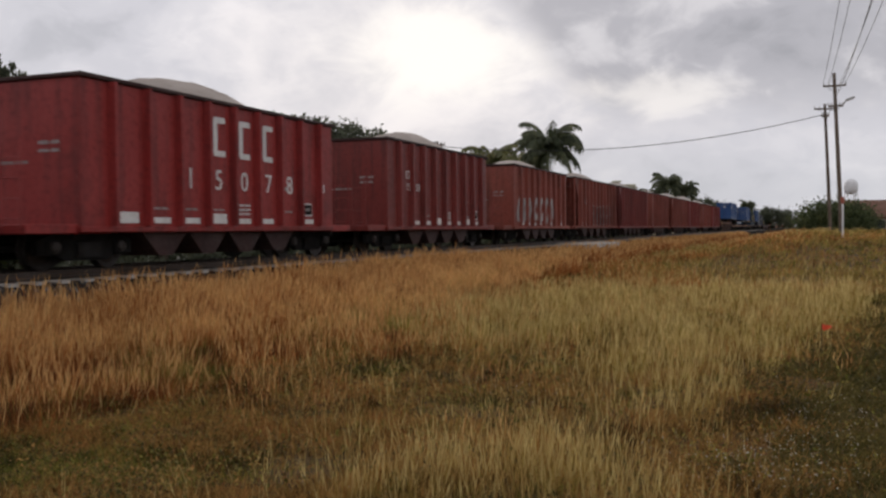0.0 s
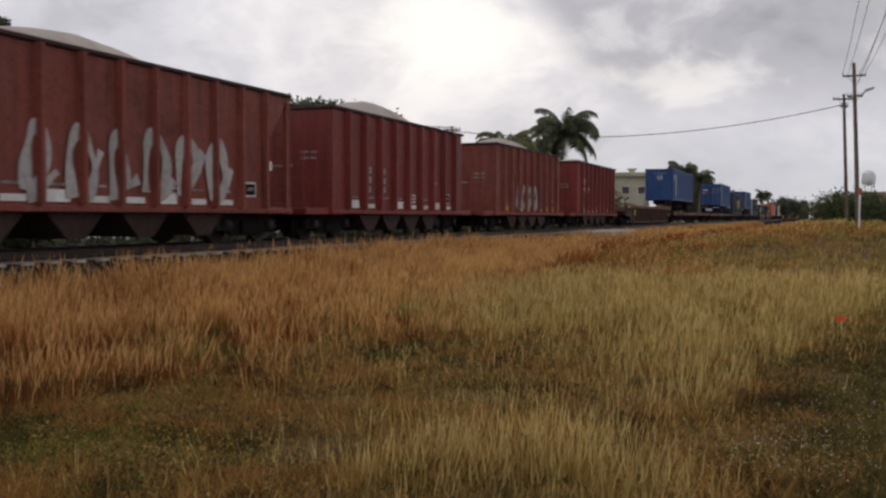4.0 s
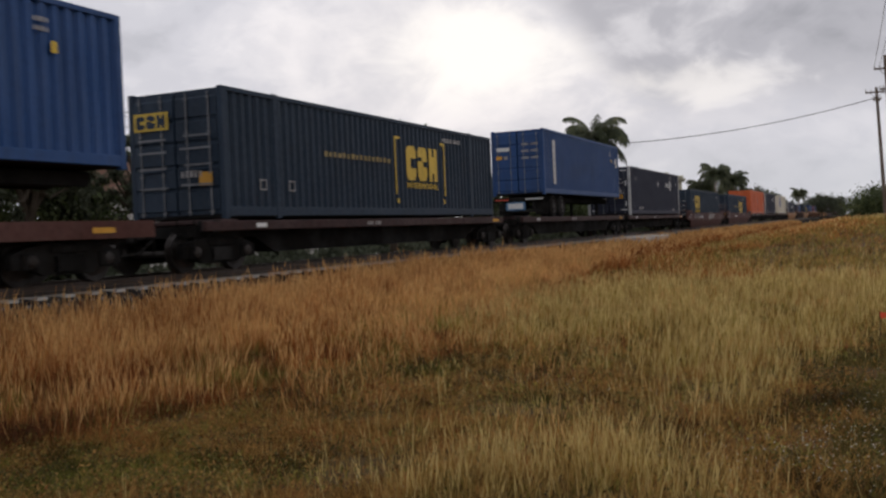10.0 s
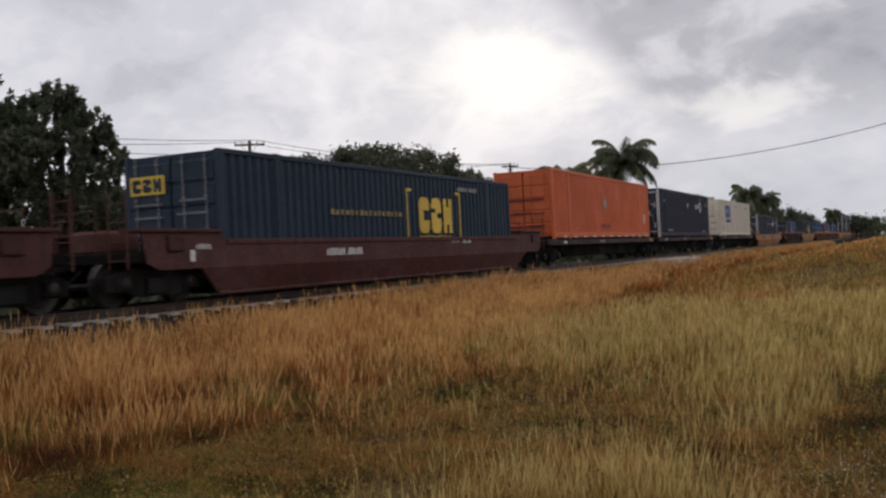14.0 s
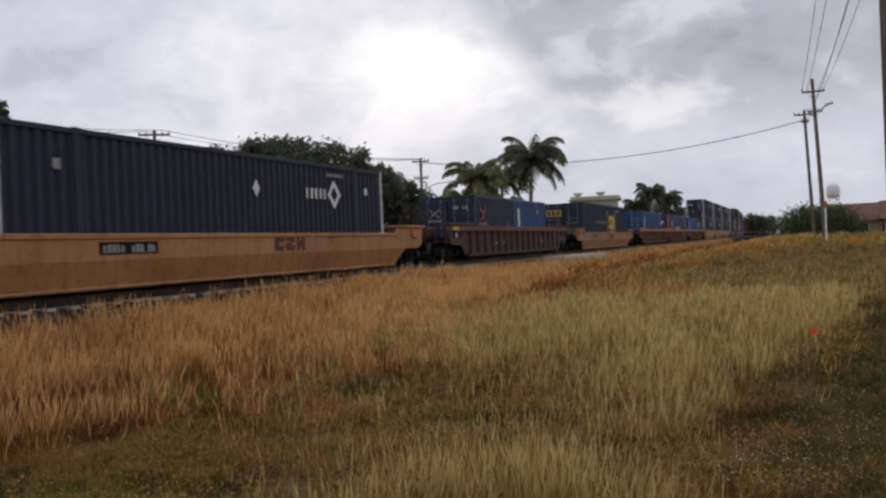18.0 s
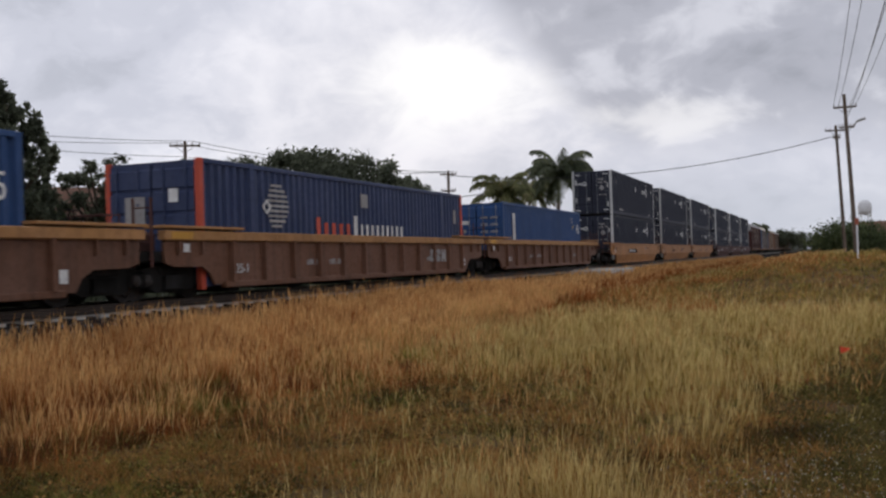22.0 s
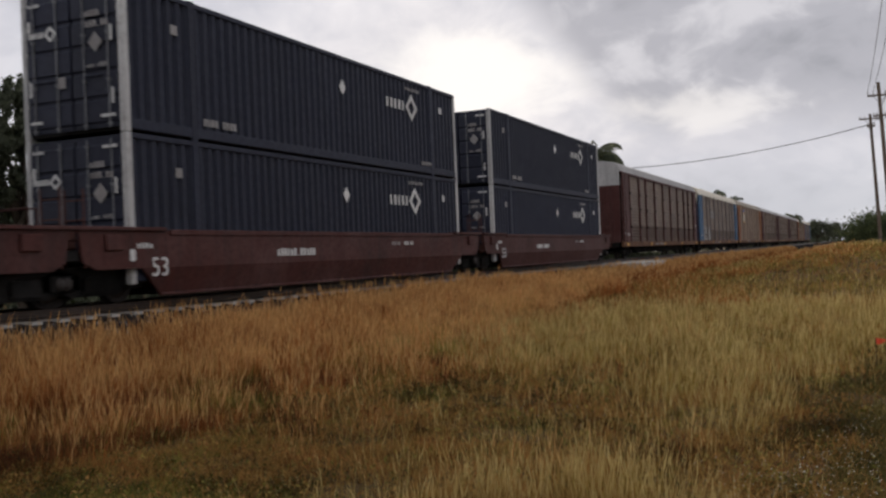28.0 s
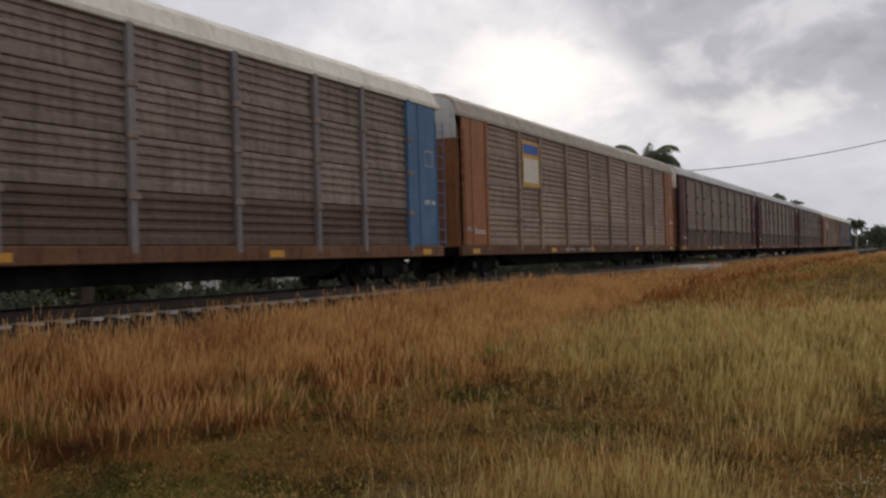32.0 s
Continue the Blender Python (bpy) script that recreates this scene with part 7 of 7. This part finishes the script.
def lines():
    ax, ay = polar(-1.68, 72)
    ah = 12.3
    top = polar(-1.27, 72)
    pole(ax, ay, ah, 0.17, (top[0] - ax, top[1] - ay), ((ah - 0.9, 0.75, 0), (ah - 2.3, 0.5, 0)), (9.9, 0.46))
    bx, by = polar(-1.1, 84)
    tb = polar(-0.79, 84)
    pole(bx, by, 11.6, 0.16, (tb[0] - bx, 0), ((11.2, 0.85, 10), (10.6, 0.3, 0)))
    nx, ny = 2.60, 28.5
    pole(nx, ny, 13.0, 0.20, (-0.05, 0), ((12.4, 1.1, 0),), False, "thick weathered wooden utility pole at the field's edge")
    cx, cy = polar(36.95, 62)
    pole(cx, cy, 9.6, 0.15, (0, 0), ((9.3, 0.95, 30),), False)
    dx, dy = polar(21.45, 80)
    pole(dx, dy, 9.1, 0.16, (0, 0), ((8.8, 0.7, 20), (7.4, 0.6, 20)), (6.4, 2.6))
    topA, topN = Vector((top[0], top[1] - 0.1, ah - 0.75)), Vector((nx - 0.05, ny - 0.1, 12.55))
    for k in (-0.95, -0.5, 0.5, 0.95):
        wire(topA + Vector((0.75 * k, 0, 0)), topN + Vector((1.1 * k, 0, 0)), 0.55, 0.016)
    wire(topA + Vector((0, 0, -1.2)), topN + Vector((0, 0, -1.4)), 0.6, 0.02)
    wire((tb[0], by, 10.77), (dx, dy, 8.7), 1.4, 0.032, "thick black cable slung across the railway")
    for k in (-0.9, 0.0, 0.9):
        wire((dx + 0.5 * k, dy, 9.0), (cx + 0.7 * k, cy, 9.55 if k else 8.6), 0.5, 0.018)
        ex, ey = polar(62, 58)
        wire((cx + 0.7 * k, cy, 9.55 if k else 8.6), (ex, ey, 10.5 + 0.4 * k), 0.6, 0.018)


lines()


# ---- buildings and far things ----
def building(x, y, rz, w, d, h, wall, label, windows=4, roof="flat", name="house"):
    th = root(name, label, "building", at=pose(x, y, 0, 0, 0, rz))
    s = Shape().box(-w / 2, w / 2, -d / 2, d / 2, 0, h, 0.03)
    part("wall", s, wall, th)
    if roof == "flat":
        part("roof", Shape().box(-w / 2 - 0.3, w / 2 + 0.3, -d / 2 - 0.3, d / 2 + 0.3, h, h + 0.35, 0.05), wall, th)
    else:
        part("roof", Shape().prism([(-d / 2 - 0.6, h - 0.05), (d / 2 + 0.6, h - 0.05), (0, h + d * 0.24)], "x", -w / 2 - 0.5, w / 2 + 0.5), ROOF_TILE, th)
    for i in range(windows):
        wx = -w / 2 + w * (i + 0.5) / windows
        for z in ([1.0] if h < 4.2 else [1.0, 1.0 + h * 0.5]):
            win = part("window_frame", lambda: Shape().box(-0.65, 0.65, -0.06, 0.05, 0, 1.3, 0.01), HOUSE_WHITE, th, key="win_frame", at=(wx, -d / 2, z))
            part("pane", lambda: Shape().box(-0.55, 0.55, -0.09, -0.06, 0.1, 1.2, 0.005), DARK_PANE, win, key="win_pane")
    return th


def town():
    x, y = polar(11.1, 165)
    b = building(x, y, 11, 7.6, 8, 8.6, STUCCO, "cream two-storey flat-roofed house behind palms", 3, "flat", "villa")
    for k in (-2.9, 1.0):
        part("chimney", Shape().box(k - 0.5, k + 0.5, -0.5, 0.5, 8.9, 9.5, 0.05).box(k - 0.8, k + 0.8, -0.8, 0.8, 9.5, 9.75, 0.05), STUCCO, b)
    part("eave", Shape().box(-4.4, 4.4, -4.6, 4.6, 8.2, 8.5, 0.05), STUCCO, b)
    for az, d, w, h, m in ((38.8, 62, 9, 4.6, HOUSE_WHITE), (33.6, 66, 6, 4.4, HOUSE_WHITE), (43.5, 64, 7, 5.2, HOUSE_WHITE)):
        x, y = polar(az, d)
        building(x, y, az, w, 7, h, m, "white single-storey house behind trees", 3, "gable")
    for az, d, w in ((-4.2, 118, 10), (-7.5, 112, 11)):
        x, y = polar(az, d)
        building(x, y, -4, w, 8, 2.6, HOUSE_TAN, "low tan house with a brown tiled roof", 4, "gable")
    x, y = polar(-2.12, 480)
    t = root("water_tower", "white water tower on thin legs far off", "water tower", at=pose(x, y, 0))
    part("tank", Shape().lathe([(0.4, 16.2), (2.3, 16.8), (3.0, 18.0), (3.1, 20.2), (2.7, 22.0), (1.4, 23.1), (0.2, 23.4)], "z", (0, 0, 0), 24), TANK_WHITE, t)
    for k in range(6):
        a = k * math.pi / 3
        part("leg", Shape().tube([(3.2 * math.cos(a), 3.2 * math.sin(a), 0), (2.6 * math.cos(a), 2.6 * math.sin(a), 17.6)], 0.2, 6), TANK_WHITE, t)
    x, y = polar(-1.70, 60)
    p = root("marker_post", "white marker post with an orange-red head", "post", at=pose(x, y, ground_z(x, y)))
    part("post", Shape().box(-0.05, 0.05, -0.05, 0.05, -0.1, 1.95, 0.01), TANK_WHITE, p)
    part("head", Shape().box(-0.11, 0.11, -0.03, 0.03, 1.95, 2.35, 0.02), POST_RED, p)
    x, y = polar(-0.85, 12.6)
    f = root("marker_flag", "small orange-red plastic marker flag on a wire stem in grass", "flag", at=pose(x, y, 0, 0, 0, 20))
    part("stem", Shape().tube([(-0.06, 0, 0), (-0.06, 0, 0.40)], 0.004, 5), STEEL, f)
    V, F = [], []
    for i in range(7):
        t = i / 6
        V += [(-0.06 + 0.12 * t, 0.02 * math.sin(t * 6), 0.33 - 0.02 * math.sin(t * 5)), (-0.06 + 0.12 * t, 0.02 * math.sin(t * 6 + 0.4), 0.395 - 0.02 * t)]
    V += [(v[0], v[1] + 0.004, v[2]) for v in V]
    F = [(2 * i, 2 * i + 2, 2 * i + 3, 2 * i + 1) for i in range(6)] + [(14 + 2 * i, 14 + 2 * i + 1, 14 + 2 * i + 3, 14 + 2 * i + 2) for i in range(6)]
    part("flag", Shape().add(V, F), SIGNAL_RED, f)


town()


# ---- the train, front to back ----
def make_train():
    A, B = "a", "b"
    hopper(0.25, A, RUST_RED, 0)
    h = hopper(13.75, A, BRIGHT_RED, 1, [("1", 3.12, 1.64, 0.46), ("5", 4.16, 1.64, 0.46), ("0", 5.2, 1.64, 0.46), ("7", 6.26, 1.64, 0.46), ("8", 7.26, 1.64, 0.46)])
    for y in (4.08, 5.1, 6.12):
        brand_blocks(WHITE, h, 1.54, y, 2.38, 0.54, 0.88, 1, outline=SLIM)
    hopper(27.2, A, RUST_RED, 2, [("151", 1.45, 2.0, 0.26), ("59", 2.3, 2.0, 0.26)])
    h = hopper(40.85, A, OLD_RED, 3, [("75", 2.35, 1.85, 0.3)])
    squiggle(GRAFFITI, h, 1.56, 3.2, 7.2, 0.95, 2.2, 2, 4, label="silver sprayed graffiti")
    squiggle(GREY_MARK, h, 1.56, 0.4, 2.9, 0.95, 2.1, 3, 3)
    h = hopper(52.65, B, OLD_RED, 4, [("131", 2.28, 1.70, 0.29), ("53", 3.36, 1.70, 0.29)])
    tag_outline(h, 1.545, 4.15, 10.2, 0.92, 2.45, 8)
    for i in range(4, 10):
        mark(GRAFFITI_DARK, h, 1.684, 1.11 + 0.99 * i, 1.19 + 0.99 * i, 0.95, 2.05 + 0.12 * math.sin(2.3 * i), "graffiti")
    hopper(66.1, B, RUST_RED, 5, [("131", 2.28, 1.66, 0.28), ("82", 3.32, 1.66, 0.28)])
    hopper(80.85, A, OLD_RED, 6, [("153", 1.45, 2.0, 0.28), ("85", 2.35, 2.0, 0.28)], AMBER)
    h = hopper(92.95, B, OLD_RED, 7, [("131", 1.9, 1.9, 0.28)])
    squiggle(GRAFFITI, h, 1.56, 3.6, 9.8, 0.9, 2.3, 17, 6, label="white sprayed graffiti")
    hopper(107.4, A, RUST_RED, 8)
    h = hopper(121.1, A, OLD_RED, 9, (), AMBER)
    squiggle(GRAFFITI, h, 1.56, 2.5, 6.0, 0.9, 2.0, 23, 4)
    hopper(134.6, A, RUST_RED, 10, [("151", 1.45, 2.0, 0.28), ("99", 2.35, 2.0, 0.28)])

    w = well_ribbed(148.1, 20.1, WELL_BROWN, WELL_TAN, "empty brown ribbed steel well wagon with a lime placard", 16)
    mark(NEON, w, 1.46, 3.25, 3.75, 0.75, 1.15, "placard", "lime yellow placard"), mark(WHITE, w, 1.46, 3.3, 3.45, 0.5, 0.58, "placard")
    long_flat(169.6, 27.3, "long rusty flat wagon with a hitch stand and container trailer", 0.76)
    long_flat(198.3, 27.3, "long rusty flat wagon with amber reflectors and a container trailer")
    SB = "bright blue container with white panel, "
    for u in (170.7, 211.5, 250.9):
        th = container(u, 13.72, 2.44, 2.06, SEA_BLUE, SB + "on a road chassis", "sea", flip=u == 170.7)
        chassis(u, 13.72, 1.06, u == 170.7)
        if u == 170.7:
            write_end("45", WHITE, th, -0.25, 0.034, 1.9, 0.42)
    spine_car(226.9, 18.6, "black skeleton flat wagon carrying one slate-blue container")
    container(228.1, 16.15, 2.59, 1.12, TEAL_NAVY, "slate-blue 53-foot container with yellow bracketed emblem", "yellow_c2")
    spine_car(247.0, 18.4, "black skeleton flat wagon under a blue container trailer")
    spine_car(265.9, 18.6, "black skeleton flat wagon carrying one navy container")
    NV = "navy corrugated container with white corner posts, "
    container(267.05, 16.15, 2.59, 1.12, NAVY, NV + "on a skeleton flat", "navy", post=POST_WHITE)
    w = well_smooth(285.3, 22.0, WELL_OXIDE, "oxide-brown smooth-sided well wagon with silver graffiti", WHITE, "", 1)
    squiggle(GRAFFITI, w, 1.446, 11.4, 14.2, 0.72, 1.16, 31, 4, label="large silver sprayed graffiti", thick=0.15)
    squiggle(GREY_MARK, w, 1.446, 3.6, 7.2, 0.76, 1.2, 32, 4, thick=0.05)
    write("53", GREY_MARK, w, 1.446, 18.3, 0.75, 0.3)
    container(288.1, 16.15, 2.59, 0.24, TEAL_NAVY, "slate blue container with large yellow emblem in a well wagon", "yellow_c")
    well_smooth(308.6, 22.0, WELL_OXIDE, "oxide-brown smooth-sided well wagon with a blue container", WHITE, "", 2)
    container(311.4, 16.15, 2.59, 0.24, TEAL_NAVY, "slate blue container with bracketed yellow emblem in a well wagon", "yellow_c2")
    spine_car(331.1, 18.6, "black skeleton flat wagon carrying one orange container")
    container(332.4, 16.15, 2.59, 1.12, ORANGE, "orange corrugated 53-foot container with grey diamond placard", "orange")
    spine_car(350.0, 18.6, "black skeleton flat wagon carrying one navy container")
    container(351.15, 16.15, 2.59, 1.12, NAVY, NV + "on a skeleton flat", "navy", post=POST_WHITE)
    spine_car(370.9, 18.6, "black skeleton flat wagon carrying one cream container")
    container(372.05, 16.15, 2.59, 1.12, CREAM, "cream ribbed long container with blue emblem on a skeleton flat", "white_c")
    YW = "weathered ochre yellow smooth well wagon "
    w = well_smooth(390.6, 22.4, WELL_YELLOW, YW + "with one navy container", BROWN_MARK, "", 3)
    brand_blocks(BROWN_MARK, w, 1.446, 11.7, 0.72, 1.7, 0.36)
    container(393.45, 16.15, 2.59, 0.28, NAVY, NV + "in a yellow wagon", "navy", post=POST_WHITE)
    well_ribbed(415.2, 20.5, WELL_BROWN, WELL_TAN, "brown ribbed steel well wagon with two short containers", 16, 3)
    container(419.4, 6.06, 2.44, 0.22, INK_BLUE, "short ink-blue container with an orange-red cross emblem", "cross", 2.59)
    container(425.5, 6.06, 2.44, 0.22, SEA_BLUE, "short bright blue container with a white name panel", "sea", 2.59)
    w = well_smooth(438.0, 22.4, WELL_YELLOW, YW + "with one slate blue container", BROWN_MARK, "", 4)
    brand_blocks(BROWN_MARK, w, 1.446, 11.4, 0.72, 1.7, 0.36)
    container(441.2, 16.15, 2.59, 0.24, TEAL_NAVY, "slate blue container with bracketed yellow emblem in a yellow wagon", "yellow_c2")
    TW = "brown ribbed well wagon with yellow top, "
    w = well_ribbed(463.3, 20.2, WELL_TAN, TOP_YELLOW, TW + "holding a blue container", 12, 5)
    container(466.75, 13.72, 2.44, 0.18, SEA_BLUE, SB + "sitting low in a well wagon", "sea")
    w = well_ribbed(483.5, 20.0, WELL_TAN, TOP_YELLOW, TW + "holding a dark blue container", 12, 6)
    brand_blocks(GREY_MARK, w, 1.46, 14.3, 0.62, 1.5, 0.42)
    write("25-1", WHITE, w, 1.46, 2.85, 0.52, 0.22)
    container(485.3, 16.15, 2.59, 0.18, DEEP_BLUE, "dark blue container with red corner posts and white stripe emblem", "stack", post=RED_MARK)
    w = well_ribbed(503.5, 20.2, WELL_TAN, TOP_YELLOW, TW + "holding a blue container", 12, 7)
    write("25-1", WHITE, w, 1.46, 2.85, 0.52, 0.22)
    container(506.6, 13.72, 2.44, 0.18, SEA_BLUE, SB + "sitting low in a well wagon", "sea")
    for i, u in enumerate((528.85, 548.6, 568.2)):
        w = well_smooth(u - 1.8, 19.7, WELL_YELLOW, YW + "under two stacked navy containers", BROWN_MARK, "53" if i else "", 10 + i)
        if i == 0:
            mark(BLACK, w, 1.446, 6.2, 9.2, 0.78, 1.04, "number_panel", "black number panel")
            write("786346", WHITE, w, 1.453, 7.75, 0.83, 0.17)
            mark(WHITE, w, 1.453, 6.35, 7.45, 0.83, 1.0, "stencil_bar")
        else:
            brand_blocks(BROWN_MARK, w, 1.447, 11.8, 0.80, 1.05, 0.24)
        for zb in (0.36, 3.27):
            container(u, 16.15, 2.59, zb, NAVY, NV + ("stacked on another" if zb > 1 else "lower of two"), "navy", post=POST_WHITE)
    for i, u in enumerate((591.9, 611.1, 630.6)):
        w = well_smooth(u - 1.8, 19.7, WELL_OXIDE, "oxide brown smooth well wagon under two stacked navy containers", WHITE, "53", 20 + i)
        for zb in (0.36, 3.27):
            container(u, 16.15, 2.59, zb, NAVY, NV + ("stacked on another" if zb > 1 else "lower of two"), "navy", post=POST_WHITE)
    racks = [(GALV, RACK_BROWN, ROOF_DARK, "brown framed covered car carrier with weathered grey sides", ""),
             (GALV, RACK_BLUE, ROOF_CREAM, "blue framed covered car carrier with grey sides and graffiti", "letters"),
             (GALV_TAN, RACK_ORANGE, ROOF_TAN, "orange brown framed covered car carrier with tan sides", "shield"),
             (GALV, RACK_BROWN, ROOF_GREY, "dark brown covered car carrier with weathered grey sides", ""),
             (GALV, RACK_BROWN, ROOF_GREY, "brown covered car carrier with weathered grey sides", ""),
             (GALV, RACK_BROWN, ROOF_GREY, "brown covered car carrier with weathered grey sides", ""),
             (GALV_TAN, RACK_ORANGE, ROOF_CREAM, "yellow-brown covered car carrier with tan sides", "shield"),
             (GALV, RACK_BLUE, ROOF_CREAM, "blue-framed covered car carrier with grey sides", "")]
    for i, (p, f, r, lab, em) in enumerate(racks):
        auto_rack(650.9 + 28.35 * i, 27.3, p, f, r, lab, em, i)


make_train()
all_grass()


# ---- movement ----
SLIP = [(0, 0.0), (2, 0.57), (4, 1.27), (6, 1.94), (8, 2.82), (10, 3.78), (12, 4.63), (14, 5.29), (16, 5.86), (18, 5.93), (20, 5.5), (22, 4.93), (24, 4.71), (26, 4.73), (28, 4.94), (30, 5.35), (32, 5.88)]


def motions():
    """The train runs by at about 21 m/s; each wagon and its load keep their place in it."""
    for thing, u, *rest in RIDES:
        up, turn = (list(rest) + [0.0, 0.0])[:2] if len(rest) != 1 else (rest[0], 0.0)
        walk(thing, [(t, pose(TRACK_X, u + d - 21.5 * t, RAIL_Z + up, 0, 0, turn)) for t, d in SLIP])


motions()
